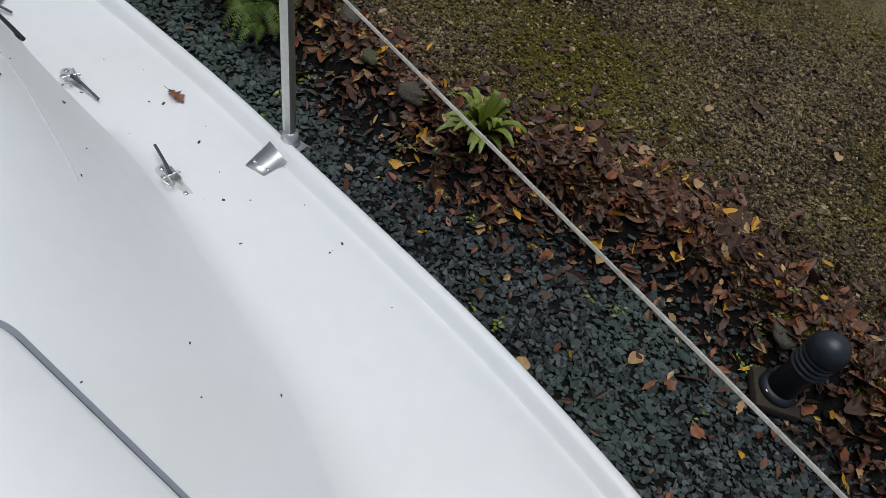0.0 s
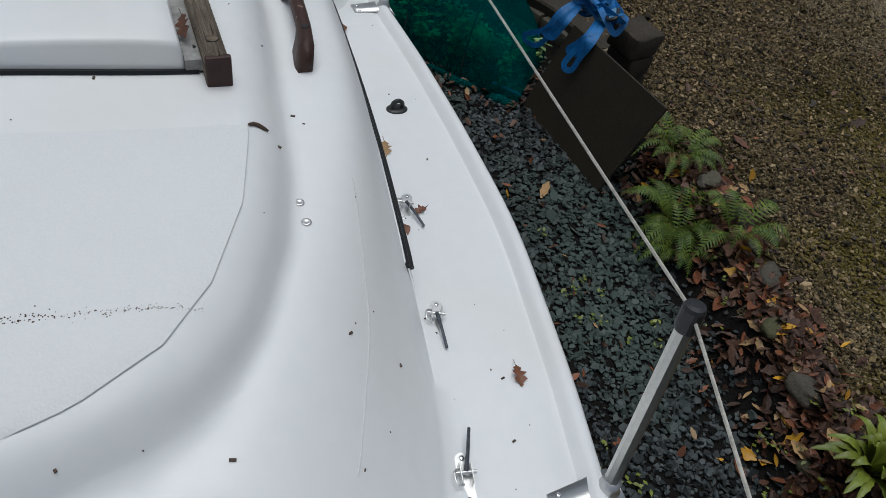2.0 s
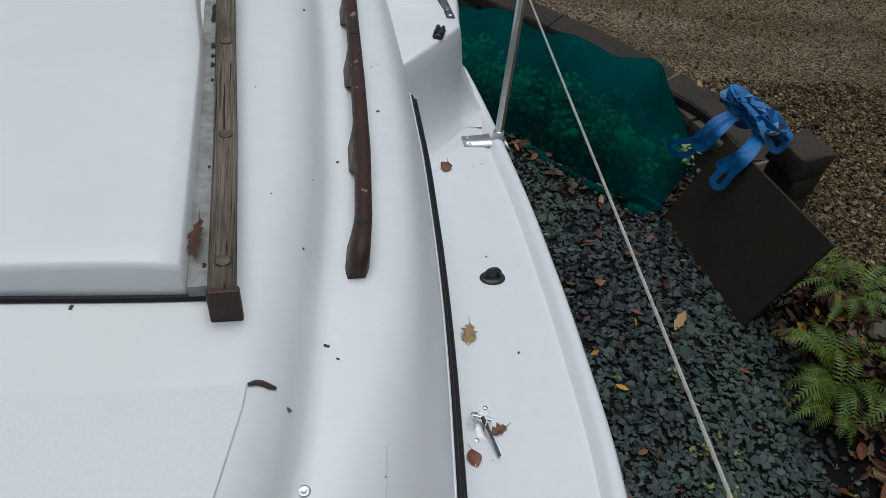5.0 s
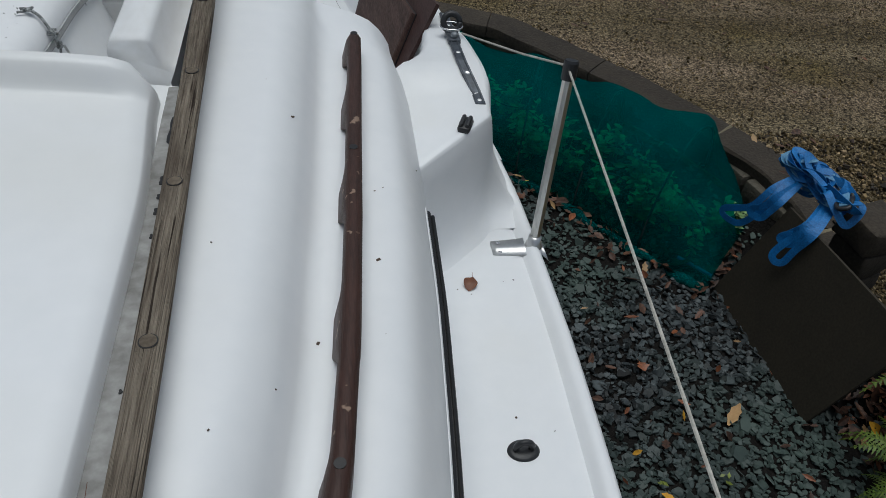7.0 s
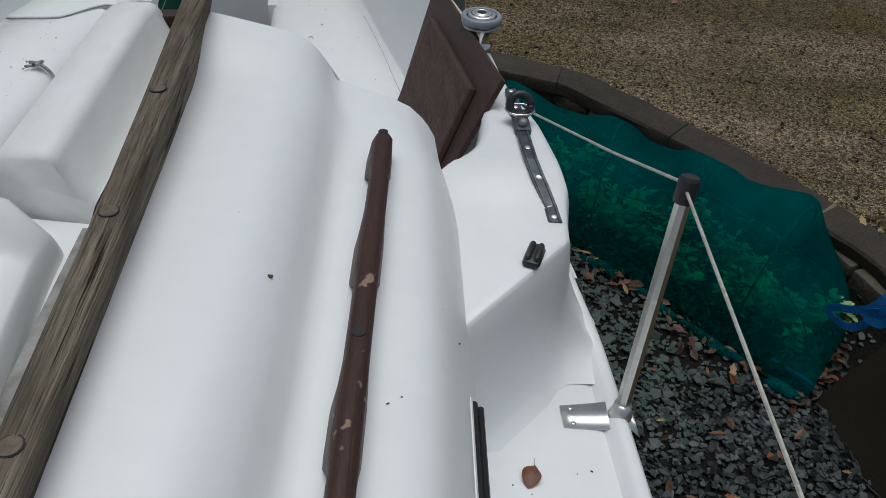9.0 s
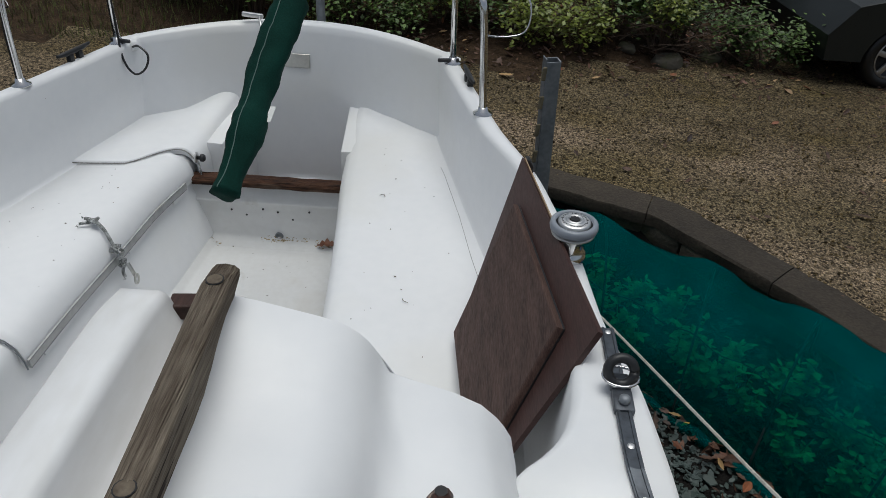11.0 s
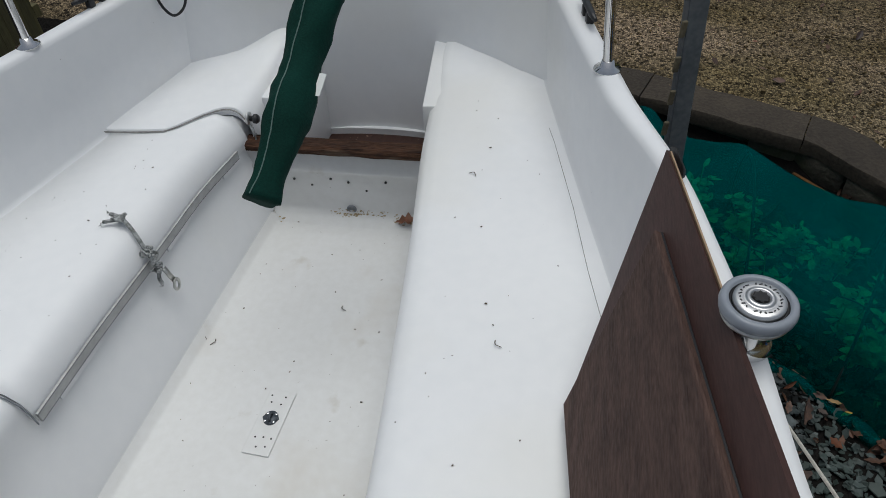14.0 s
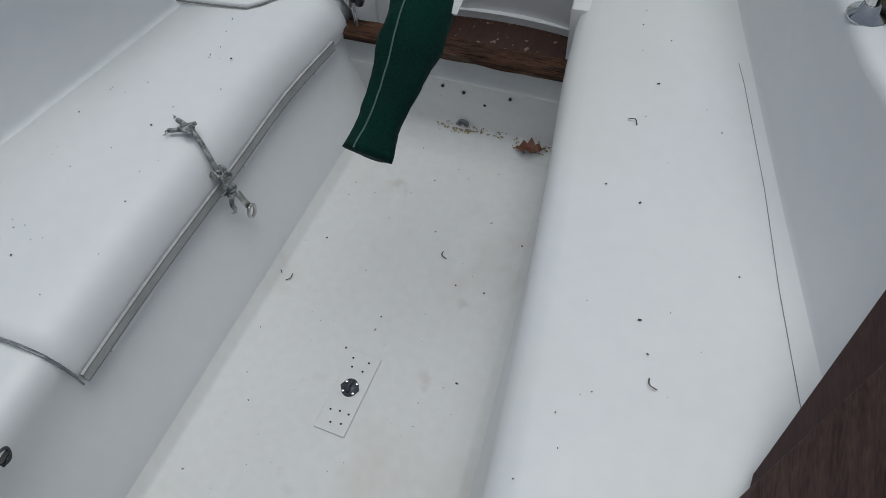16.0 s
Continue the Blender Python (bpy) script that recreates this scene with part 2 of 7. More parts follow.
def gravel_material():
    """Wet mixed gravel: every stone its own tone, shade painted into the gaps between, yellow moss and worn pale wheel
    tracks over it.
    """
    m = material("wet_driveway_gravel", (0.128, 0.099, 0.057), 0.8, second=(0.052, 0.040, 0.021), scale=14, amount=1.0, fine=60, bump=0.0, spec=0.12)
    n, k = m.node_tree.nodes, m.node_tree.links
    b = n["Principled BSDF"]
    tc = n.new("ShaderNodeTexCoord")
    v, g = n.new("ShaderNodeTexVoronoi"), n.new("ShaderNodeTexVoronoi")
    v.inputs["Scale"].default_value = g.inputs["Scale"].default_value = 72
    g.feature = "DISTANCE_TO_EDGE"
    k.new(tc.outputs["Object"], v.inputs["Vector"])
    k.new(tc.outputs["Object"], g.inputs["Vector"])
    sep = n.new("ShaderNodeSeparateColor")
    k.new(v.outputs["Color"], sep.inputs[0])
    tone = n.new("ShaderNodeMapRange")
    tone.inputs["To Min"].default_value, tone.inputs["To Max"].default_value = 0.08, 2.95
    k.new(sep.outputs[0], tone.inputs["Value"])
    # contact shade between stones, put into the colour by distance to the edge
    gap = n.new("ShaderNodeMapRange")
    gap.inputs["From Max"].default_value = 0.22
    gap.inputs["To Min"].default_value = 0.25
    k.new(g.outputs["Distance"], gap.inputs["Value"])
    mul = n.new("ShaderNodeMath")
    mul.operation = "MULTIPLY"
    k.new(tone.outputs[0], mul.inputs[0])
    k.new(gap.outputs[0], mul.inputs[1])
    mix_by(m, (0.088, 0.066, 0.020), 0.8, 0.54, 0.70, detail=6)
    mix_by(m, (0.082, 0.068, 0.012), 0.9, 0.44, 0.62, detail=8, offset=(1, 2, 0), fade=(0.2, -1.6))
    mix_by(m, (0.155, 0.124, 0.076), 0.6, 0.46, 0.64, detail=5, offset=(3, 7, 0), seed_scale=(0.30, 1.3, 1))
    for line in ((0.04, 3.72, 0.60), (0.22, 2.80, 0.5)):
        mix_by(m, (0.185, 0.142, 0.095), 1.6, 0.34, 0.56, detail=6, offset=(5, 1, 0), seed_scale=(0.5, 1, 1), band=line)
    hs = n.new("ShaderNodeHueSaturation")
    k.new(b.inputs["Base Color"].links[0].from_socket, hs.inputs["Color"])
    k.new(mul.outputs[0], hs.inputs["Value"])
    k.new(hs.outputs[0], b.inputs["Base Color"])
    bp = n.new("ShaderNodeBump")
    bp.inputs["Strength"].default_value, bp.inputs["Distance"].default_value = 1.0, 0.012
    k.new(g.outputs["Distance"], bp.inputs["Height"])
    k.new(bp.outputs[0], b.inputs["Normal"])
    return m


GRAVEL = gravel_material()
PEBBLE = material("driveway_pebble", (0.190, 0.138, 0.072), 0.75, second=(0.046, 0.036, 0.015), scale=1.2, amount=1.0, fine=60, bump=0.3, vary=0.8, spec=0.12)
mix_by(PEBBLE, (0.120, 0.098, 0.018), 0.9, 0.44, 0.62, detail=8, offset=(1, 2, 0), fade=(0.2, -1.6))
PALESTONE = material("pale_buff_stone", (0.34, 0.25, 0.145), 0.7, second=(0.20, 0.15, 0.085), scale=1.5, amount=1.0, fine=60, bump=0.3, vary=0.5, spec=0.15)
DARKSTONE = material("dark_wet_stone", (0.036, 0.026, 0.016), 0.5, second=(0.018, 0.014, 0.009), scale=1.5, amount=1.0, fine=60, bump=0.3, vary=0.5, spec=0.25)
BROWNLEAF = material("wet_brown_leaf", (0.105, 0.046, 0.024), 0.6, second=(0.024, 0.012, 0.008), scale=3, amount=1.0, fine=60, bump=0.3, vary=0.55)
RUSTLEAF = material("rust_red_leaf", (0.22, 0.075, 0.03), 0.5, second=(0.12, 0.045, 0.022), scale=5, amount=1.0, fine=60, bump=0.3, vary=0.4)
DARKLEAF = material("dark_rust_leaf", (0.11, 0.038, 0.014), 0.5, second=(0.06, 0.022, 0.010), scale=9, amount=1.0, fine=60, bump=0.3)
TANLEAF = material("pale_tan_leaf", (0.42, 0.27, 0.12), 0.55, second=(0.30, 0.18, 0.08), scale=9, amount=1.0, fine=60, bump=0.3, vary=0.25)
YELLOWLEAF = material("yellow_leaf", (0.55, 0.30, 0.02), 0.5, second=(0.42, 0.2, 0.015), scale=9, amount=1.0, fine=60, bump=0.3, vary=0.3)
FERN = material("fern_green", (0.120, 0.165, 0.012), 0.6, second=(0.040, 0.085, 0.013), scale=8, amount=1.0, fine=60, bump=0.2, vary=0.35)
HARTS = material("yellow_green_frond", (0.17, 0.205, 0.022), 0.45, second=(0.10, 0.135, 0.014), scale=8, amount=1.0, fine=60, bump=0.2, vary=0.3)
BUSH = material("bush_leaf_green", (0.085, 0.155, 0.022), 0.55, second=(0.030, 0.058, 0.012), scale=4, amount=1.0, fine=60, bump=0.2, vary=0.5)
VEG = material("vegetable_leaf", (0.30, 0.46, 0.17), 0.55, second=(0.11, 0.20, 0.06), scale=5, amount=1.0, fine=60, bump=0.2, vary=0.4)
GRASS = material("rough_grass", (0.12, 0.14, 0.03), 0.7, second=(0.06, 0.075, 0.018), scale=4, amount=1.0, fine=60, bump=0.4, vary=0.35)
TWIG = material("dead_twig", (0.07, 0.045, 0.03), 0.8, fine=60, vary=0.3)
FENCE = material("treated_fence_timber", (0.14, 0.125, 0.05), 0.75, second=(0.08, 0.07, 0.03), scale=5, amount=1.0, fine=40, bump=0.4, grain=(4, 4, 0.5), vary=0.15)
BOLLARD = material("blue_black_bollard", (0.016, 0.022, 0.030), 0.38, second=(0.010, 0.013, 0.018), scale=8, fine=80, bump=0.1)
CARPAINT = material("dark_grey_car_paint", (0.020, 0.024, 0.024), 0.3, 0.3, scale=6, fine=90, bump=0.05)
ALLOYWHEEL = material("silver_alloy_wheel", (0.5, 0.5, 0.5), 0.35, 0.8, scale=6, fine=60, bump=0.05)
HULLM = material("white_hull", (0.78, 0.78, 0.78), 0.3, scale=3, fine=40, bump=0.03)

# teal mesh netting: threads with see-through holes
NET = bpy.data.materials.new("teal_mesh_netting")
NET.use_nodes = True
nn, nk = NET.node_tree.nodes, NET.node_tree.links
for x in list(nn):
    nn.remove(x)
nout, ntr, ndf, ntl, nad, nmx = (nn.new("ShaderNode" + s) for s in ("OutputMaterial", "BsdfTransparent", "BsdfDiffuse", "BsdfTranslucent", "AddShader", "MixShader"))
ndf.inputs["Color"].default_value, ntl.inputs["Color"].default_value = (0.001, 0.175, 0.18, 1), (0.001, 0.045, 0.042, 1)
ntr.inputs["Color"].default_value = (0.10, 0.46, 0.41, 1)
nnz, nmr = nn.new("ShaderNodeTexNoise"), nn.new("ShaderNodeMapRange")
nnz.inputs["Scale"].default_value = 5.0
nmr.inputs["To Min"].default_value, nmr.inputs["To Max"].default_value = 0.04, 0.36
nk.new(nnz.outputs["Fac"], nmr.inputs["Value"])
nk.new(ndf.outputs[0], nad.inputs[0])
nk.new(ntl.outputs[0], nad.inputs[1])
nk.new(nmr.outputs[0], nmx.inputs[0])
nk.new(ntr.outputs[0], nmx.inputs[1])
nk.new(nad.outputs[0], nmx.inputs[2])
nk.new(nmx.outputs[0], nout.inputs["Surface"])


# ---- builders ----
# the cockpit moulding was drawn in its own axes: it sits a little higher and further forward than the deck's
COCKPIT_SET = Vector((-0.04, -0.055, 0.073))
settle = None


def part(name, bm, mat, parent=None, label="", smooth=None):
    """Links a bmesh as one mesh object, under parent if there is one. smooth: degrees under which edges are shaded soft."""
    me = bpy.data.meshes.new(name)
    if settle:
        for v in bm.verts:
            v.co += COCKPIT_SET * step(settle[0], settle[1], v.co.y)
    if smooth is not None:
        limit = radians(smooth)
        for f in bm.faces:
            f.smooth = True
        for e in bm.edges:
            if len(e.link_faces) == 2 and e.calc_face_angle(0) > limit:
                e.smooth = False
    bm.to_mesh(me)
    bm.free()
    me.materials.append(mat)
    ob = new(name, me)
    if parent:
        ob.parent = parent
    if label:
        ob["label"] = label
    return ob


def thing(name, label, category, loc=(0, 0, 0), group="", kind=""):
    ob = new(name)
    ob.location = loc
    ob.empty_display_size = 0.05
    tagged(ob, label, category, group, kind)
    return ob


def box(bm, size, m=None, bevel=0.0, seg=2):
    r = bmesh.ops.create_cube(bm, size=1.0, matrix=(m or Matrix()) @ Matrix.Diagonal((*size, 1)))
    if bevel:
        es = {e for v in r["verts"] for e in v.link_edges}
        bmesh.ops.bevel(bm, geom=list(es), offset=bevel, segments=seg, profile=0.5, affect="EDGES")
    return bm


def cyl(bm, r1, r2, h, m=None, n=20):
    bmesh.ops.create_cone(bm, cap_ends=True, cap_tris=False, segments=n, radius1=r1, radius2=r2, depth=h, matrix=m or Matrix())
    return bm


def lathe(bm, profile, m=None, n=32):
    """Turns (r, z) pairs round the z axis."""
    m = m or Matrix()
    rings = []
    for r, z in profile:
        rings.append([bm.verts.new(m @ Vector((r * math.cos(2 * math.pi * i / n), r * math.sin(2 * math.pi * i / n), z))) for i in range(n)])
    for a, b in zip(rings, rings[1:]):
        for i in range(n):
            bm.faces.new((a[i], a[(i + 1) % n], b[(i + 1) % n], b[i]))
    bm.faces.new(list(reversed(rings[0])))
    bm.faces.new(rings[-1])
    return bm


def sweep(bm, pts, r, n=8, flat=None, close=True):
    """A tube of radius r (or one radius a point) along pts; flat=(w, h) gives a strap section instead."""
    pts = [Vector(p) for p in pts]
    rings, up = [], None
    for i, p in enumerate(pts):
        d = (pts[min(i + 1, len(pts) - 1)] - pts[max(i - 1, 0)]).normalized()
        if up is None:
            up = Vector((0, 0, 1)) if abs(d.z) < 0.9 else Vector((1, 0, 0))
        side = d.cross(up).normalized()
        up = side.cross(d).normalized()
        rr = r[i] if isinstance(r, (list, tuple)) else r
        if flat:
            w, h = flat
            sec = [(-w, -h), (w, -h), (w, h), (-w, h)]
        else:
            sec = [(rr * math.cos(2 * math.pi * a / n), rr * math.sin(2 * math.pi * a / n)) for a in range(n)]
        rings.append([bm.verts.new(p + side * a + up * b) for a, b in sec])
    q = len(rings[0])
    for a, b in zip(rings, rings[1:]):
        for i in range(q):
            bm.faces.new((a[i], a[(i + 1) % q], b[(i + 1) % q], b[i]))
    if close:
        bm.faces.new(list(reversed(rings[0])))
        bm.faces.new(rings[-1])
    return bm


def curve(pts, n=8):
    """Points along a smooth line through pts."""
    pts = [Vector(p) for p in pts]
    out = []
    for i in range(len(pts) - 1):
        p0, p1, p2, p3 = pts[max(i - 1, 0)], pts[i], pts[i + 1], pts[min(i + 2, len(pts) - 1)]
        for s in range(n):
            t = s / n
            out.append(0.5 * (2 * p1 + (p2 - p0) * t + (2 * p0 - 5 * p1 + 4 * p2 - p3) * t * t + (3 * p1 - p0 - 3 * p2 + p3) * t ** 3))
    out.append(pts[-1])
    return out


def loft(bm, rows, wrap=False, flip=False):
    """Faces between rows of equally many points."""
    vs = [[bm.verts.new(p) for p in row] for row in rows]
    for a, b in zip(vs, vs[1:]):
        m = len(a)
        for i in range(m if wrap else m - 1):
            f = (a[i], a[(i + 1) % m], b[(i + 1) % m], b[i])
            bm.faces.new(tuple(reversed(f)) if flip else f)
    return vs


def slab(bm, outline, thick, m=None):
    """A flat plate: outline in x and y, thick in z."""
    m = m or Matrix()
    lo = [bm.verts.new(m @ Vector((x, y, 0))) for x, y in outline]
    hi = [bm.verts.new(m @ Vector((x, y, thick))) for x, y in outline]
    k = len(lo)
    bm.faces.new(list(reversed(lo)))
    bm.faces.new(hi)
    for i in range(k):
        bm.faces.new((lo[i], lo[(i + 1) % k], hi[(i + 1) % k], hi[i]))
    return bm


def table(y, rows, soft=0.12):
    """A smoothed value from rows of (y, value)."""
    ys, vs = zip(*rows)
    return float(sum(np.interp(y + soft * d, ys, vs) * w for d, w in ((-1, 1), (-0.5, 2), (0, 3), (0.5, 2), (1, 1))) / 9)


def step(a, b, x):
    t = min(1.0, max(0.0, (x - a) / (b - a)))
    return t * t * (3 - 2 * t)


def bare():
    return bmesh.new()


# ---- the boat: x to port, y aft, z up from the cockpit sole ----
GUNWALE = [(-5.35, 0.02), (-5.1, 0.2), (-4.8, 0.40), (-4.5, 0.56), (-4.24, 0.685), (-4.06, 0.753), (-3.87, 0.821), (-3.61, 0.895), (-3.32, 0.974),
           (-3.03, 1.052), (-2.62, 1.139), (-2.46, 1.162), (-2.09, 1.193), (-1.71, 1.213), (-1.4, 1.217), (-0.92, 1.215), (-0.5, 1.17),
           (0.0, 1.07), (0.6, 0.89), (1.1, 0.735), (1.3, 0.68)]
ROOFBASE = [(-4.6, 0.0), (-4.45, 0.05), (-3.80, 0.412), (-3.66, 0.505), (-3.41, 0.608), (-3.24, 0.68), (-3.09, 0.731), (-2.93, 0.766), (-2.69, 0.812),
            (-2.43, 0.842), (-2.1, 0.875), (-1.8, 0.90), (-1.4, 0.915), (-0.8, 0.92)]
DOME = [(-3.187, 0.0), (-3.178, 0.09), (-3.15, 0.19), (-3.08, 0.315), (-2.98, 0.402), (-2.82, 0.480), (-2.66, 0.522), (-2.47, 0.549), (-2.15, 0.590), (-1.65, 0.617),
        (-1.05, 0.634), (-0.8, 0.64)]
ROOFZ = [(-4.6, 0.80), (-4.2, 0.86), (-3.8, 0.925), (-3.4, 0.985), (-3.0, 1.012), (-2.7, 1.012), (-2.2, 1.02), (-0.8, 1.03)]
# the aft edge of the coachroof: a step down to a side shelf
AFT = [(0.0, 1.17), (0.45, 1.122), (0.578, 1.092), (0.617, 1.081), (0.647, 1.060), (0.667, 1.030), (0.682, 0.995), (0.711, 0.983), (0.777, 0.963), (0.82, 0.941),
       (0.851, 0.910), (0.871, 0.873), (0.885, 0.80), (0.92, 0.56)]
OUTER = [(-1.40, 1.085), (-1.30, 1.09), (-1.1, 1.112), (-0.92, 1.135), (-0.69, 1.125), (-0.47, 1.085), (-0.2, 1.062), (0.18, 0.985), (0.30, 0.952), (0.52, 0.872), (1.1, 0.715), (1.3, 0.66)]
INNER = [(-1.5, 0.84), (-1.0, 0.84), (-0.93, 0.87), (-0.89, 0.92), (-0.82, 0.965), (-0.74, 0.985), (-0.5, 1.012), (-0.3, 1.0), (-0.08, 0.983), (0.18, 0.932), (0.30, 0.898), (0.52, 0.803), (1.1, 0.640), (1.3, 0.59)]
RIMZ = [(-1.45, 0.862), (-1.1, 0.852), (-0.8, 0.808), (-0.5, 0.762), (-0.25, 0.742), (0.2, 0.728), (0.65, 0.712), (1.3, 0.700)]
SEATBACK = [(-0.95, 0.84), (-0.86, 0.95), (-0.7, 0.965), (-0.4, 0.955), (0.0, 0.915), (0.11, 0.893), (0.5, 0.79), (1.03, 0.655), (1.3, 0.59)]


def deck_z(y):
    return 0.436 - 0.078 * y


def gun_x(y):
    return table(y, GUNWALE)


def dome_distance(x, y):
    """Metres inside the raised middle of the coachroof (negative outside)."""
    best, sign = 9.0, 1
    for (ya, xa), (yb, xb) in zip(DOME, DOME[1:]):
        dx, dy = xb - xa, yb - ya
        t = max(0.0, min(1.0, ((x - xa) * dx + (y - ya) * dy) / (dx * dx + dy * dy)))
        px, py = x - xa - t * dx, y - ya - t * dy
        d = math.hypot(px, py)
        if d < best:
            best, sign = d, 1 if dx * py - dy * px > 0 else -1
    return best * sign


def top_z(x, y):
    """Height of deck and coachroof, on either side."""
    x = abs(x)
    d = deck_z(y) + 0.012 * (1 - (x / 1.2) ** 2)
    wb = table(y, ROOFBASE, 0.08)
    if wb < 0.03:
        return d
    zr = table(y, ROOFZ)
    rise = max(0.0, zr - d)
    # the side: steep along the cabin, a long soft slope over the foredeck
    soft = 0.17 + 0.30 * step(-2.2, -3.7, y)
    s = (wb - x) / max(0.02, min(soft, wb))
    if s <= 0:
        return d + 0.012 * math.exp(s * 14)
    side = 1 - (1 - min(1, s)) ** (3.4 - 1.6 * step(-2.0, -3.3, y))
    z = d + 0.012 + (rise - 0.012) * side + 0.02 * max(0.0, wb - x)
    if y > -3.5:
        dist = dome_distance(x, y)
        front = step(0.50, 0.15, x) * step(-2.7, -3.0, y)
        # a tight hollow at the foot, then a long round shoulder
        t = min(1.0, max(0.0, (dist + 0.030 + 0.035 * front) / (0.115 + 0.07 * front)))
        z += (0.100 + 0.006 * front) * (1 - (1 - t) ** 2.3) * step(0.0, 0.22 + 0.3 * front, t) + 0.035 * step(0.05, 0.6, dist)
    aft = step(-1.20, -0.93, y)
    if aft:
        z += (float(np.interp(x, [p[0] for p in AFT], [p[1] for p in AFT])) - z) * aft
    return z


boat = thing("sailing_boat", "small white fibreglass sailing yacht laid up on a slate bed", "boat", (0, 0, 0))

bm = bare()
rows = []
stations = [-5.35 + 0.05 * i for i in range(90)]
stations = sorted(set([y for y in stations if y < -0.93] + [-3.425 + 0.05 * i for i in range(20)])) + [-0.92, -0.905]
for y in stations:
    g, wb = gun_x(y), table(y, ROOFBASE, 0.08)
    wb = min(wb, g * 0.9)
    wd = min(table(y, DOME, 0.03), wb * 0.8) if y > -3.2 else wb * 0.4
    a = max(wd - 0.07, wd * 0.5)
    b = min(wd + 0.06, wb * 0.92)
    c = max(b + 0.001, wb - 0.20 - 0.2 * step(-2.75, -3.7, y))
    a = max(a, 0.001)
    xs = [a * i / 8 for i in range(8)] + [a + (b - a) * i / 9 for i in range(9)] + [b + (c - b) * i / 4 for i in range(4)] + \
         [c + (wb - c) * i / 16 for i in range(17)] + [wb + (g - 0.075 - wb) * i / 6 for i in range(1, 7)]
    half = [(x, top_z(x, y)) for x in xs]
    e = deck_z(y)
    half += [(g - 0.062, e - 0.001), (g - 0.052, e - 0.004), (g - 0.044, e + 0.004), (g - 0.036, e + 0.016), (g - 0.024, e + 0.021), (g - 0.012, e + 0.019), (g - 0.003, e + 0.008), (g, e - 0.015), (g - 0.002, e - 0.05)]
    rows.append([(-x, y, z) for x, z in reversed(half[1:])] + [(x, y, z) for x, z in half])
loft(bm, rows, flip=True)
hole = [f for f in bm.faces if abs(f.calc_center_median().x) < 0.40 and f.calc_center_median().y > -1.52]
bmesh.ops.delete(bm, geom=hole, context="FACES")
settle = (-1.15, -0.92)
deck = part("deck", bm, GEL, boat, "white moulded deck and coachroof with a rounded toe edge", 50)

settle = None
# side decks along the cockpit coamings
for sx in (1, -1):
    bm = bare()
    rows = []
    for i in range(46):
        y = -0.905 + 2.15 * i / 45
        g, e = gun_x(y), deck_z(y)
        xo_ = min(table(y, OUTER, 0.05), g - 0.09)
        rows.append([(sx * x, y, z) for x, z in ((xo_ - 0.02, e), (g - 0.075, e), (g - 0.062, e - 0.001), (g - 0.052, e - 0.004), (g - 0.044, e + 0.004), (g - 0.036, e + 0.016), (g - 0.024, e + 0.021), (g - 0.012, e + 0.019), (g, e - 0.015), (g - 0.002, e - 0.05))])
    loft(bm, rows, flip=sx > 0)
    part("side_deck", bm, GEL, boat, smooth=50)

# hull under the gunwale
bm = bare()
rows = []
for i in range(70):
    y = -5.35 + 6.62 * i / 69
    g, e = gun_x(y), deck_z(y) - 0.045
    keel = -0.55 + 0.9 * step(-3.6, -5.5, y) + 0.35 * step(0.2, 1.6, y)
    half = [(g * (math.cos(u) ** 0.55 if u < 1.57 else 0), e + (keel - e) * math.sin(u) ** 1.25) for u in [k * math.pi / 2 / 12 for k in range(13)]]
    half = [(max(0, x - 0.004), z) for x, z in half]
    rows.append([(-x, y, z) for x, z in half] + [(x, y, z) for x, z in reversed(half[:-1])])
loft(bm, rows, flip=True)
part("hull", bm, HULLM, boat, smooth=40)
bm = bare()
box(bm, (0.16, 1.5, 0.62), pose(0, -1.6, -0.80), 0.03)
part("keel", bm, HULLM, boat, "stub keel standing on the slate", 40)

settle = (-1.15, -0.92)
# aft face of the cabin, with the companionway through it
xs = [0.30 + (0.90 - 0.30) * i / 20 for i in range(21)]
for sx in (1, -1):
    bm = bare()
    rows = [[(sx * x, -0.905, min(top_z(x, -0.905), 1.02 + 4 * max(0.0, x - 0.43)) - 0.002 * k) for x in xs] for k in (0, 1)]
    rows += [[(sx * x, -0.900, max(0.3, min(top_z(x, -0.905), 1.02 + 4 * max(0.0, x - 0.43)) * 0.985 - 0.01)) for x in xs], [(sx * x, -0.88, 0.33) for x in xs]]
    loft(bm, rows, flip=sx > 0)
    part("cabin_bulkhead", bm, GEL, boat, smooth=50)
bm = bare()
box(bm, (0.6, 0.9, 0.02), pose(0, -1.3, 0.05))
box(bm, (0.56, 0.02, 1.0), pose(0, -1.75, 0.55))
part("cabin_interior", bm, BOARD, boat)

# coamings: a box by the cabin, then a narrow rim that runs to the transom


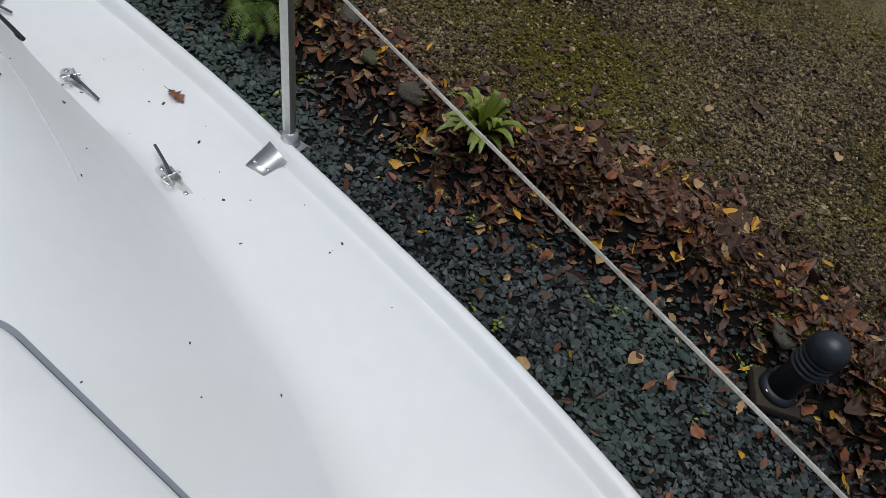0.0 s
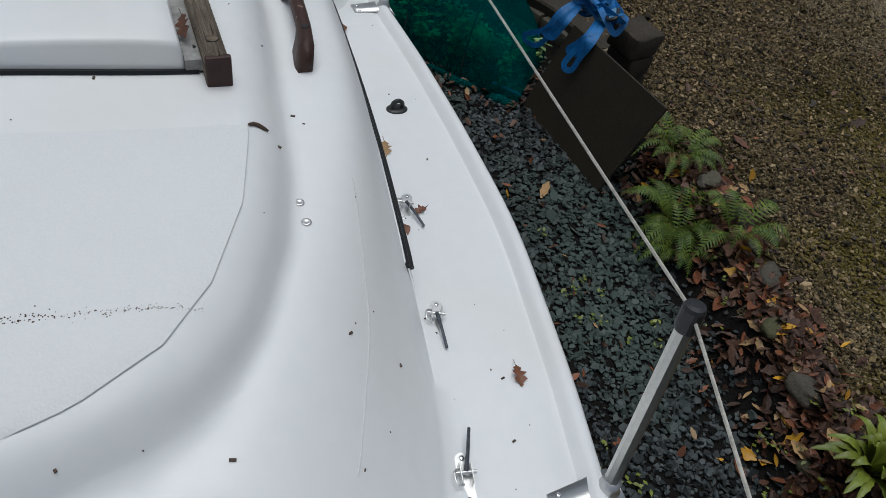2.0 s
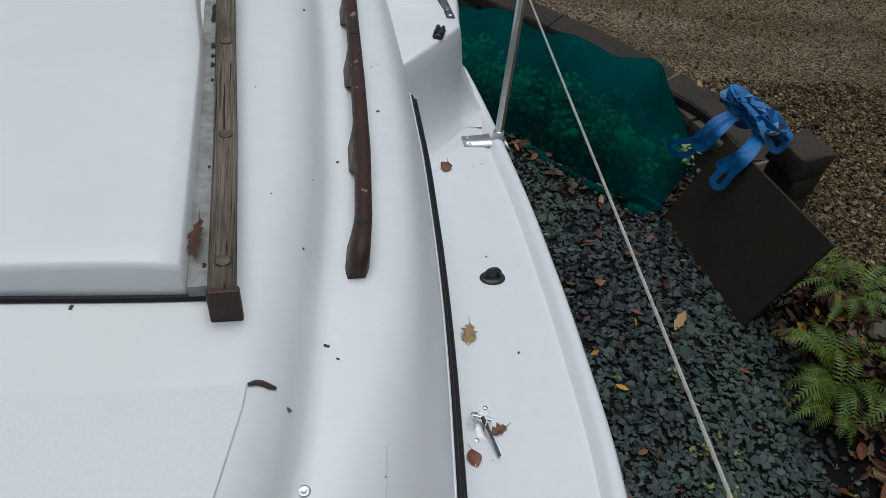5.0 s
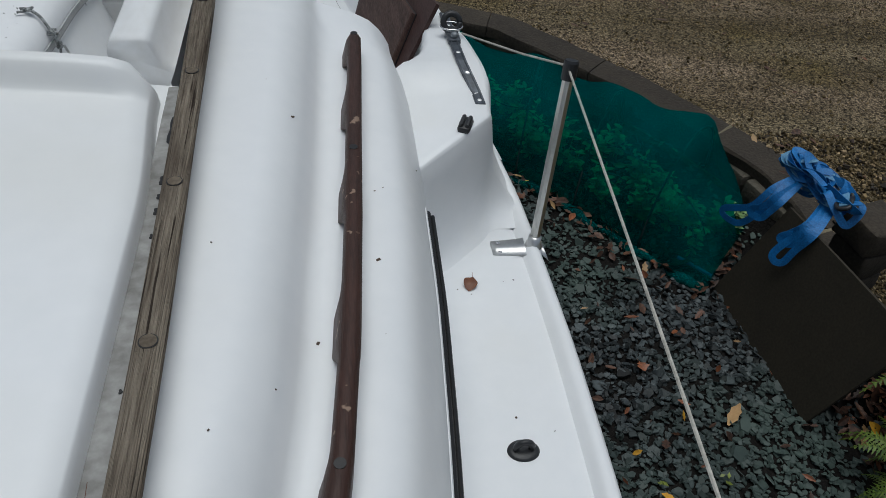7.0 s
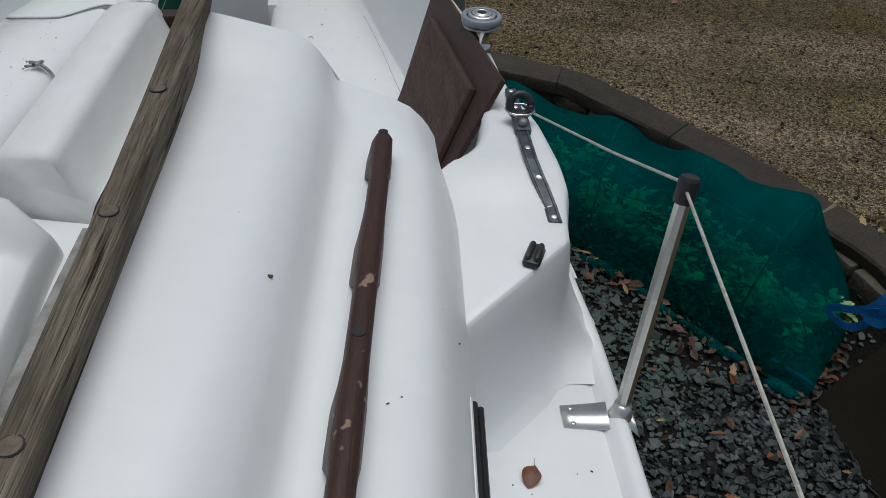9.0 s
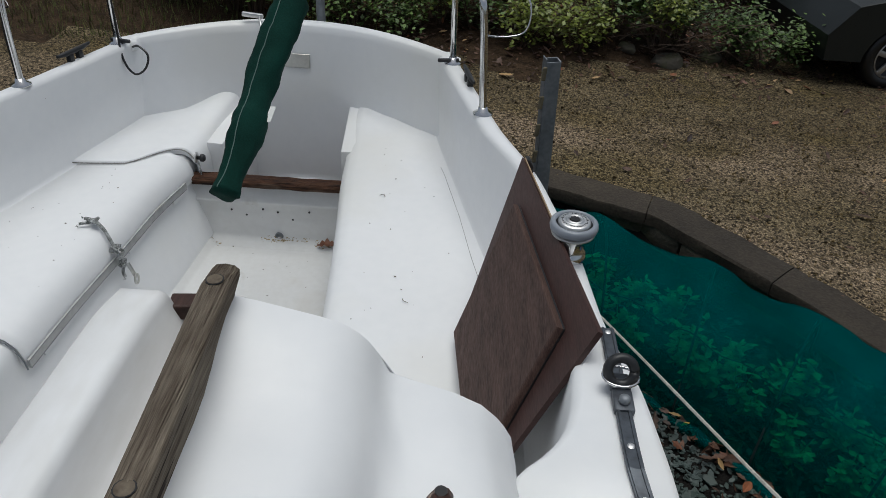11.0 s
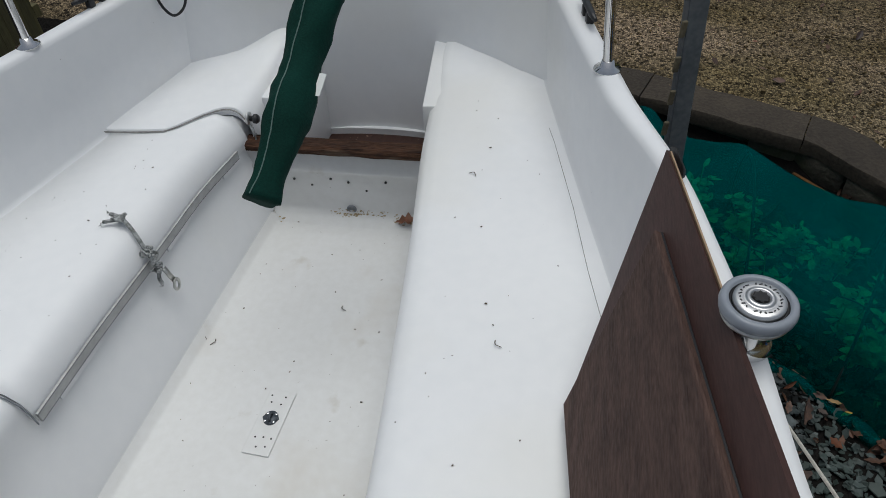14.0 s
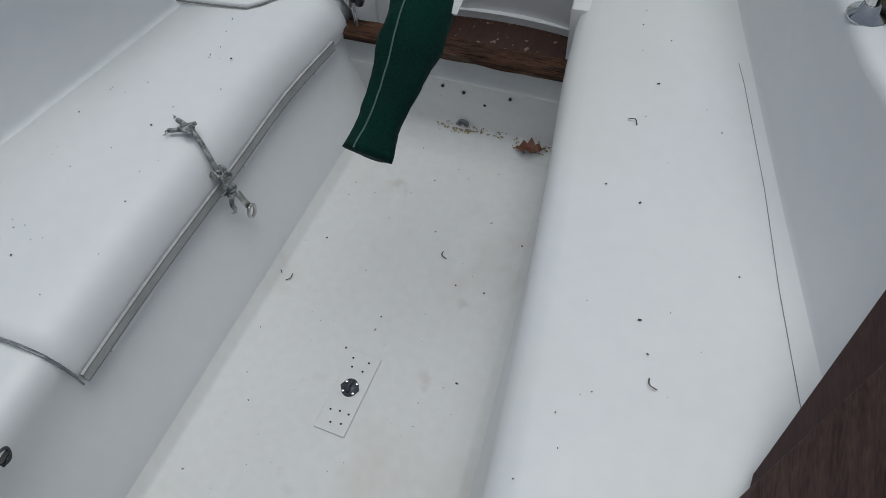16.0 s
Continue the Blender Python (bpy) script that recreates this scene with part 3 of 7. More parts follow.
def coaming(sx):
    bm = bare()
    rows = []
    for i in range(100):
        y = -1.40 + 2.665 * i / 99
        xo, xi, z = table(y, OUTER, 0.05), table(y, INNER, 0.03), table(y, RIMZ)
        xb = table(y, SEATBACK, 0.04)
        e = deck_z(y)
        # the forward edge sweeps aft towards the rail in a round corner
        fade = max(0.0, 1 - (y + 1.40) / 0.42)
        back = lambda x: fade * (0.70 * min(0.24, max(0.0, x - 0.862)) + 1.9 * min(0.24, max(0.0, x - 0.862)) ** 2)
        flare = 0.035 + 0.05 * step(-0.6, -1.2, y)
        r = 0.02
        base = min(xo + flare, gun_x(y) - 0.03)
        rows.append([(sx * x, yy + back(x), zz) for x, yy, zz in ((base + 0.03, y, e - 0.01), (base + 0.004, y, e + 0.012), (xo + flare * 0.35, y, e + (z - e) * 0.35), (xo + 0.006, y, z - 0.045), (xo, y, z - 0.02), (xo - 0.006, y, z - 0.006), (xo - r, y, z),
                     (xi + r, y, z + (0.006 if y < -0.9 else 0)), (xi + 0.006, y, z - 0.006), (xi, y, z - r), (xi * 0.5 + xb * 0.5, y, (z + 0.36) / 2), (xb, y, 0.385), (xb - 0.02, y, 0.367), (xb - 0.06, y, 0.362))])
    # the sloped front that fairs into the side deck
    first = rows[0]
    lead = []
    for dy, fr in ((0.004, 0.008), (0.009, 0.035), (0.018, 0.20), (0.030, 0.50), (0.042, 0.72), (0.060, 0.87), (0.085, 0.96), (0.12, 1.0)):
        lead.append([(x, y - dy, z + (deck_z(y - 0.1) + 0.004 - z) * fr if z > deck_z(y) else z - 0.01) for x, y, z in first])
    loft(bm, list(reversed(lead)) + rows, flip=sx < 0)
    return part("coaming", bm, GEL, boat, smooth=55)


settle = (-1.12, -0.88)
coaming(1)
coaming(-1)

# transom: a bowed wall with a rolled top
bm = bare()
rows = []
for i in range(41):
    x = -0.70 + 1.40 * i / 40
    y = 1.16 + 0.27 * (1 - (x / 0.70) ** 2)
    z = 0.70 + 0.03 * (1 - (x / 0.7) ** 2)
    rows.append([(x, y + 0.06, -0.35), (x, y + 0.075, z - 0.05), (x, y + 0.065, z - 0.012), (x, y + 0.045, z), (x, y + 0.01, z), (x, y - 0.006, z - 0.01), (x, y - 0.012, z - 0.04), (x * 0.97, y - 0.06, 0.36), (x * 0.95, y - 0.085, 0.10), (x * 0.94, y - 0.095, -0.04)])
loft(bm, rows, flip=True)
part("transom", bm, GEL, boat, smooth=50)

# cockpit sole, risers and seats
bm = bare()
rows = []
for i in range(25):
    y = -0.90 + 1.70 * i / 24
    w = 0.335 - 0.055 * (y + 0.0)
    rows.append([(-w - 0.012, y, 0.060), (-w - 0.002, y, 0.036), (-w + 0.006, y, 0.027), (-w + 0.030, y, 0.006), (-w + 0.040, y, 0.001), (-0.1, y, 0), (0.1, y, 0), (w - 0.040, y, 0.001), (w - 0.030, y, 0.006), (w - 0.006, y, 0.027), (w + 0.002, y, 0.036), (w + 0.012, y, 0.060)])
loft(bm, rows, flip=True)
sole = part("cockpit_sole", bm, SOLE, boat, "worn cream cockpit floor with screw holes and dirt", 50)
SEATEDGE = [(-0.9, 0.405), (-0.42, 0.398), (-0.24, 0.383), (0.115, 0.352), (0.437, 0.318), (0.806, 0.270), (1.375, 0.232)]
SEATEDGE_S = [(-0.9, 0.43), (-0.3, 0.428), (0.03, 0.418), (0.335, 0.395), (0.58, 0.385), (0.85, 0.335), (1.375, 0.262)]


def seat(sx, edge, y0, y1, zt, name, mat=GEL, lip=0.0):
    bm = bare()
    rows = []
    n = 40
    for i in range(n + 1):
        y = y0 + (y1 - y0) * i / n
        xe, xb, w = table(y, edge, 0.1), table(y, SEATBACK, 0.04), 0.335 - 0.055 * y
        up = 0.05 * step(1.12, 1.33, y)
        hump = 0.035 * step(1.0, 1.35, y)
        rows.append([(sx * x, y, z) for x, z in ((xb + 0.02, zt + 0.004 + up * 0.2), (xb - 0.065, zt + 0.002 + up * 0.2), (xb - 0.075, zt + up * 0.2), (xe + 0.13, zt + 0.004 + up * 0.4), (xe + 0.06, zt + hump), (xe + 0.03, zt - 0.005 + hump), (xe + 0.008, zt - 0.026 + hump), (xe, zt - 0.06), (xe + 0.002, zt - 0.10), ((xe + w) / 2, 0.15), (w, 0.06), (w - 0.01, 0.02))])
    loft(bm, rows, flip=sx < 0)
    return part(name, bm, mat, boat, smooth=50)


seat(1, SEATEDGE, -0.90, 1.40, 0.372, "cockpit_seat")
seat(-1, [(y, x + 0.014) for y, x in SEATEDGE_S], -0.90, 1.40, 0.355, "cockpit_seat")

bm = bare()
sweep(bm, [(x, y, 0.3752) for x, y in ((0.655, 0.88), (0.675, 0.812), (0.746, 0.52), (0.793, 0.291), (0.848, 0.061), (0.872, -0.08))], 0.0008, 4)
part("seat_seam", bm, SLIDE, boat, "fine crack along the moulded seat")

# hinged locker lid on the starboard seat
lid = thing("locker_lid", "", "")
lid.parent = boat
for key in ("label", "category", "group", "kind"):
    if key in lid:
        del lid[key]
lid["label"] = "rounded white locker lid with an alloy edge strip"
bm = bare()
rows = []
for i in range(31):
    y = -0.24 + 1.10 * i / 30
    xe, xb = table(y, SEATEDGE_S, 0.1) + 0.006, table(y, SEATBACK, 0.04)
    rows.append([(-x, y, z) for x, z in ((xb - 0.02, 0.358), (xb - 0.022, 0.374), (xe + 0.16, 0.378), (xe + 0.07, 0.373), (xe + 0.028, 0.357), (xe + 0.004, 0.330), (xe - 0.008, 0.295), (xe - 0.012, 0.262), (xe - 0.002, 0.258), (xe + 0.02, 0.30))])
vs = loft(bm, rows)
bm.faces.new(vs[0])
bm.faces.new(list(reversed(vs[-1])))
part("lid_panel", bm, GEL, lid, smooth=50)
# dark strip added for the shadow in the gap under the lid end
bm = bare()
sweep(bm, [(x, y - 0.004, z - 0.006) for x, y, z in rows[0][1:8]], 0.0022, 6)
part("lid_gap_shade", bm, GALV, lid, "dark strip standing in for the shaded gap at the lid end")
bm = bare()
for y0, y1 in ((-0.16, 0.02), (0.36, 0.50), (0.70, 0.80)):
    bm = bare()
    sweep(bm, [(-(table(y, SEATEDGE_S, 0.1) + 0.006) + 0.008, y, 0.246) for k, y in enumerate([y0 + (y1 - y0) * q / 4 for q in range(5)])], 0, flat=(0.003, 0.012))
    part("hinge_flap", bm, GEL, lid)
bm = bare()
sweep(bm, [(-(table(y, SEATEDGE_S, 0.1) + 0.006) + 0.014, y, 0.270) for y in [-0.235 + 1.02 * i / 14 for i in range(15)]], 0, flat=(0.004, 0.014))
part("alloy_strip", bm, GREYSTRIP, lid, "dull alloy angle along the lid edge")
for dz in (0.0135, -0.0135):
    bm = bare()
    sweep(bm, [(-(table(y, SEATEDGE_S, 0.1) + 0.006) + 0.018, y, 0.270 + dz) for y in [-0.235 + 1.02 * i / 14 for i in range(15)]], 0.0008, 5)
    part("strip_lip", bm, TRACKM, lid)
# raised aft part of the starboard seat, with a shaped forward lip
bm = bare()
rows = []
# (share of the way from the seat back to the edge, drop, where the forward lip runs)
SECTION = [(0.0, 0.0, 0.722), (0.12, 0.0, 0.724), (0.25, 0.0, 0.729), (0.38, 0.0, 0.735), (0.50, 0.0, 0.742), (0.56, 0.0, 0.765), (0.62, 0.0, 0.805), (0.68, 0.0, 0.842),
           (0.74, 0.0, 0.868), (0.79, 0.001, 0.882), (0.84, 0.004, 0.888), (0.885, 0.010, 0.889), (0.925, 0.021, 0.887), (0.96, 0.037, 0.884), (0.985, 0.058, 0.880), (1.0, 0.085, 0.876), (1.0, 0.14, 0.872), (0.99, 0.24, 0.868), (0.985, 0.365, 0.866)]
for t, drop, y0 in SECTION:
    row = []
    for k, (u, dz) in enumerate(((0, -0.028), (0.0, -0.007), (0.004, -0.002), (0.014, 0), (0.15, 0), (0.3, 0), (0.45, 0), (0.6, 0), (0.75, 0), (0.88, 0.003), (1.0, 0.010))):
        y = y0 + (1.42 - y0) * u - (0.003 if k == 0 else 0)
        xe, xb = table(y, SEATEDGE_S, 0.1) - 0.018, table(y, SEATBACK, 0.04) + 0.012
        hump = 0.055 * step(0.30, 0.80, t) * step(0.95, 1.32, y) * step(1.0, 0.93, t)
        row.append((-(xb + (xe - xb) * t), y, 0.387 + dz * (1 if drop < 0.05 else 0.3) + hump - drop))
    rows.append(row)
loft(bm, rows, flip=True)
part("aft_seat", bm, GEL, boat, smooth=60)
# thin grey strip drawn as the shadow below the forward lip
bm = bare()
sweep(bm, [(r[0][0], r[0][1] - 0.003, r[0][2] + 0.022) for r in rows[:15]], 0.0024, 6)
part("seat_gap_shade", bm, SLIDE, boat, "grey strip standing in for the gap shadow along the raised seat")

# bulkhead, beam and well at the aft end of the sole
bm = bare()
rows = []
for i in range(13):
    x = -0.36 + 0.72 * i / 12
    rows.append([(x, 0.775, 0.0), (x, 0.79, 0.006), (x, 0.80, 0.012), (x, 0.825, 0.018), (x, 0.835, 0.03), (x, 0.845, 0.165), (x, 0.838, 0.175), (x, 0.838, 0.185), (x, 0.85, 0.19), (x, 0.855, 0.245), (x, 0.86, 0.25), (x, 0.888, 0.25), (x, 0.89, 0.0)])
loft(bm, rows, flip=True)
part("aft_bulkhead", bm, SOLE, boat, "stained cream bulkhead with screw holes", 40)
bm = bare()
rows = []
for i in range(25):
    x = -0.335 + 0.64 * i / 24
    j = [0.004 * noise.noise((x * 14, k, 0)) for k in range(6)]
    rows.append([(x, 0.838 + j[0], 0.250 + j[1] * 0.3), (x, 0.834 + j[1], 0.270 + j[2]), (x, 0.844 + j[2], 0.279 + j[3]), (x, 0.888 + j[3], 0.281 + j[4]), (x, 0.895 + j[4], 0.252)])
vs = loft(bm, rows, wrap=True)
bm.faces.new(vs[0])
bm.faces.new(list(reversed(vs[-1])))
part("aft_beam", bm, OLDWOOD, boat, "rotten reddish-brown wooden beam")
bm = bare()
box(bm, (0.62, 0.56, 0.02), pose(0, 1.13, -0.01))
part("well_floor", bm, RAILWOOD, boat, "dark brown board behind the beam")
bm = bare()
sweep(bm, [(-0.3 + 0.05 * i, 1.338 - 0.25 * (-0.3 + 0.05 * i) ** 2 / 0.7, 0.012) for i in range(13)], 0, flat=(0.016, 0.014))
part("well_fillet", bm, GEL, boat)
for sx in (1, -1):
    bm = bare()
    box(bm, (0.07, 0.42, 0.385), pose(sx * 0.262, 1.190, 0.1725, 0, 0, sx * 4), 0.008)
    for v in bm.verts:
        if v.co.z > 0.2:
            v.co.z += 0.035 * step(1.0, 1.38, v.co.y)
    part("well_side_box", bm, GEL, boat, smooth=40)

settle = None

# non-skid panels moulded on the coachroof, each with a fine raised border
def patch(name, left, right, y0, y1, sides=(0, -1), skip=0.0, n=46, m=26):
    bm = bare()
    rows, rim_l, rim_r = [], [], []
    for i in range(n + 1):
        y = y0 + (y1 - y0) * i / n
        a, b = left(y), right(y)
        rows.append([(a + (b - a) * k / m, y, top_z(a + (b - a) * k / m, y) - 0.003 + 0.0054 * step(0, 0.2 if skip else 0.02, i / n + 0.001)) for k in range(m + 1)])
    loft(bm, rows, flip=True)
    p = part(name, bm, NONSKID, boat, "fine-ribbed non-skid panel", 60)
    for side in sides:
        bm = bare()
        sweep(bm, [r[side] for r in rows[int(skip * n):]], 0.0008, 4)
        part("panel_border", bm, BORDER, p)


PANEL = [(-3.40, 0.30), (-3.33, 0.43), (-3.21, 0.51), (-2.96, 0.605), (-2.70, 0.655), (-2.66, 0.66)]

# sliding hatch, its runners and the grab rail
hatch = part("sliding_hatch", bare(), GEL, boat, "white sliding hatch with a rolled lip")
bm = bare()
rows = []
HATCHX = [-1 + 2 * k / 26 for k in range(27)]


def hatch_row(y, lift=0.0):
    """One section of the lid: steep sides, a crowned top, and a rolled lip that dies out at the corners."""
    half = 0.389 - 0.024 * step(-1.9, -1.56, y)
    lip_h = 0.046 * step(-1.625, -1.582, y)
    top = [(u * half, 1.186 + 0.026 * (1 - u * u) ** 0.8 + lip_h * step(1.0, 0.90, abs(u)) + lift) for u in HATCHX]
    side = [(half + 0.012, 1.10), (half + 0.009, 1.145), (half + 0.006, 1.172 + lift), (half + 0.003, 1.181 + lift)]
    return [(-x, y, z) for x, z in side] + [(x, y, z) for x, z in top] + [(x, y, z) for x, z in reversed(side)]


rows = [hatch_row(-2.449 + 0.82 * i / 16) for i in range(17)] + [hatch_row(-1.622 + 0.006 * i) for i in range(10)]
front = [(x, -2.455, max(1.09, z - 0.004)) for x, y, z in rows[0]]
front2 = [(x, -2.459, max(1.09, z - 0.012)) for x, y, z in rows[0]]
lip = [(x, -1.560, max(1.09, z - 0.006)) for x, y, z in rows[-1]]
lip2 = [(x, -1.556, max(1.09, z - 0.02)) for x, y, z in rows[-1]]
fa = [(x, -2.466, 1.09) for x, y, z in rows[0]]
vs = loft(bm, [fa, front2, front] + rows + [lip, lip2, [(x, -1.552, 1.05) for x, y, z in rows[-1]]], flip=True)
for e in bm.edges:
    e.smooth = len(e.link_faces) < 2 or e.calc_face_angle(0) < radians(22)
bm.to_mesh(hatch.data)
bm.free()
for f in hatch.data.polygons:
    f.use_smooth = True
bm = bare()
sweep(bm, [(x, -2.468, top_z(x, -2.468) + 0.003) for x in [-0.41 + 0.05 * i for i in range(17)] + [0.42]], 0.0055, 6)
part("hatch_seal", bm, RUBBER, boat, "black rubber seal along the hatch front")
def runner_line(y):
    """Middle and top height of a hatch runner: slightly bowed, and worn down at its aft end."""
    x = table(y, [(-2.5, 0.450), (-2.15, 0.447), (-1.85, 0.441), (-1.55, 0.436), (-1.3, 0.433), (-0.96, 0.424)], 0.05)
    z = table(y, [(-2.5, 1.184), (-2.15, 1.187), (-1.85, 1.194), (-1.55, 1.208), (-1.3, 1.228), (-0.96, 1.254)], 0.1)
    return x, z - 0.010 * step(-0.995, -0.96, y)


for sx in (1, -1):
    r = new("hatch_runner")
    r.parent = boat
    r["label"] = "weathered grey teak hatch runner with wooden plugs"
    bm = bare()
    rows = []
    for i in range(33):
        y = -2.505 + 1.545 * i / 32
        xc, zt = runner_line(y)
        w = 0.0222
        rows.append([(sx * (xc + a), y, zt + z) for a, z in ((-w, -0.09), (-w - 0.001, -0.020), (-w + 0.003, -0.009), (-w + 0.010, -0.002), (0.0, 0.0), (w - 0.010, -0.002), (w - 0.004, -0.008), (w - 0.005, -0.018), (w - 0.016, -0.05), (w - 0.020, -0.10))])
    vs = loft(bm, rows, flip=sx > 0)
    bm.faces.new(vs[0] if sx < 0 else vs[0])
    bm.faces.new(vs[-1])
    part("runner_bar", bm, TEAKGREY, r, smooth=24)
    bm = bare()
    box(bm, (0.045, 0.012, 0.062), pose(sx * 0.450, -2.506, 1.152), 0.003)
    part("end_block", bm, BOARD, r, "dark bare end grain")
    for y in (-2.452, -2.152, -1.852, -1.555, -1.308, -1.005):
        bm = bare()
        cyl(bm, 0.0118, 0.0118, 0.0012, pose(sx * runner_line(y)[0], y, runner_line(y)[1] - 0.0006), 14)
        part("plug_ring", bm, RUBBER, r, "dark gap round the plug")
        bm = bare()
        cyl(bm, 0.0102, 0.0102, 0.0012, pose(sx * runner_line(y)[0], y, runner_line(y)[1] - 0.0001), 14)
        part("wood_plug", bm, PLUGM, r)
    bm = bare()
    sweep(bm, [(sx * (runner_line(y)[0] - 0.036), y, 1.143) for y in [-2.47 + 0.95 * i / 8 for i in range(9)]], 0, flat=(0.016, 0.012))
    part("hatch_slide", bm, SLIDE, r, "grey alloy slide with gaps and dirt")
    for y, ln, wd in ((-1.66, 0.085, 0.010), (-1.80, 0.022, 0.007), (-1.84, 0.012, 0.006), (-1.875, 0.016, 0.006), (-1.93, 0.010, 0.004), (-2.20, 0.007, 0.003), (-2.43, 0.010, 0.004)):
        bm = bare()
        x = runner_line(y)[0] - 0.030
        slab(bm, [(wd * math.cos(q) * (0.7 + 0.3 * math.cos(3 * q)), 0.5 * ln * math.sin(q)) for q in [k * math.pi / 6 for k in range(12)]], 0.0012, pose(sx * x, y, 1.1556))
        part("rotted_gap", bm, RUBBER, r, "black gap where the slide has rotted")
    # white upstand beside the open companionway
    settle = (-3.0, -2.0)
    bm = bare()
    rows = []
    for i in range(15):
        y = -1.43 + 0.49 * i / 14
        k = 0.012 * step(-1.0, -0.94, y)
        rows.append([(sx * x, y, z - k) for x, z in ((0.318, 0.85), (0.322, 1.132), (0.325, 1.148), (0.332, 1.155), (0.382, 1.156), (0.391, 1.153), (0.397, 1.143), (0.412, 1.10), (0.43, 1.09))])
    vs = loft(bm, rows, flip=sx > 0)
    bm.faces.new(vs[-1])
    bm.faces.new(vs[0])
    part("companionway_upstand", bm, WORNGEL, boat, "white upstand with scraped paint", 50)
    settle = None
bm = bare()
box(bm, (0.055, 0.030, 0.024), pose(0.378, -0.985, 1.185, 0, 0, 6), 0.003)
part("hatch_stop", bm, RAILWOOD, boat, "small brown wooden hatch stop")


def rail(sx):
    r = new("grab_rail")
    r.parent = boat
    r["label"] = "dark brown varnished wooden grab rail, flaking"
    line = [(0.652, -2.35), (0.668, -2.25), (0.687, -2.05), (0.702, -1.80), (0.714, -1.55), (0.727, -1.30), (0.733, -1.15)]
    ys, xs = [p[1] for p in line], [p[0] for p in line]
    n = 90
    rows = []
    feet = [-2.31, -2.025, -1.725, -1.44, -1.19]
    for i in range(n + 1):
        y = -2.352 + 1.20 * i / n
        x = float(np.interp(y, ys, xs))
        base = top_z(x, y)
        topz = base + 0.058
        near = min(abs(y - f) for f in feet)
        gap = 0.034 * step(0.028, 0.085, near)
        fl = 0.014 * step(0.080, 0.030, near)
        rnd = 0.018 * step(-2.32, -2.352, y) + 0.018 * step(-1.175, -1.152, y)
        w = 0.0145 * (1 - 0.4 * step(-2.330, -2.352, y) - 0.15 * step(-1.172, -1.152, y))
        rows.append([(sx * (x + a), y, z) for a, z in ((-w - fl, base + gap - 0.004), (-w - 0.001 - fl * 0.15, topz - 0.016 - rnd), (-w + 0.005, topz - 0.002 - rnd), (0, topz - rnd), (w - 0.005, topz - 0.002 - rnd), (w + 0.001, topz - 0.012 - rnd), (w, base + gap - 0.004))])
    bm = bare()
    vs = loft(bm, rows, wrap=True, flip=sx > 0)
    bm.faces.new(vs[0])
    bm.faces.new(vs[-1])
    part("rail_bar", bm, RAILWOOD, r, smooth=45)
    for y in (-2.27, -1.62, -1.175):
        x = float(np.interp(y, ys, xs))
        bm = bare()
        cyl(bm, 0.008, 0.008, 0.003, pose(sx * x, y, top_z(x, y) + 0.0570), 12)
        part("wood_plug", bm, RUBBER, r)


rail(1)
rail(-1)


def window(sx):
    """Long cabin window: smoked pane in a black rubber seal that stands proud of the cabin side."""
    r = new("cabin_window")
    r.parent = boat
    ys = [-2.712 + 1.167 * i / 40 for i in range(41)]

    def at(y, h, out):
        wb = table(y, ROOFBASE, 0.08)
        lo, hi = wb - 0.16, wb
        for _ in range(24):
            mid = (lo + hi) / 2
            if top_z(mid, y) > h:
                lo = mid
            else:
                hi = mid
        return (sx * (lo + out), y, h)
    zt = lambda y: table(y, [(-2.71, 0.763), (-2.4, 0.797), (-1.9, 0.835), (-1.545, 0.856)], 0.05)
    bm = bare()
    sweep(bm, [at(y, zt(y), 0.000) for y in ys], 0.0092, 8)
    part("window_seal", bm, RUBBER, r, "black rubber window seal")
    bm = bare()
    sweep(bm, [at(y, zt(y) + 0.013, -0.002) for y in ys], 0.005, 6)
    part("window_bead", bm, GEL, r)
    bm = bare()
    sweep(bm, [at(y, zt(y) - 0.010, 0.011) for y in ys], 0.0055, 8)
    part("seal_lip", bm, RUBBER, r)
    bm = bare()
    rows = [[at(y, zt(y), 0.004) for y in ys], [at(y, max(zt(y) - 0.10, top_z(0.99 * gun_x(y), y) + 0.05), 0.006) for y in ys]]
    loft(bm, rows, flip=sx < 0)
    part("pane", bm, DARKGLASS, r)


window(1)
window(-1)


# ---- deck fittings ----
def screw(bm, m, r=0.005):
    lathe(bm, [(r, 0), (r, 0.0012), (r * 0.7, 0.0022), (r * 0.2, 0.0026)], m, 12)


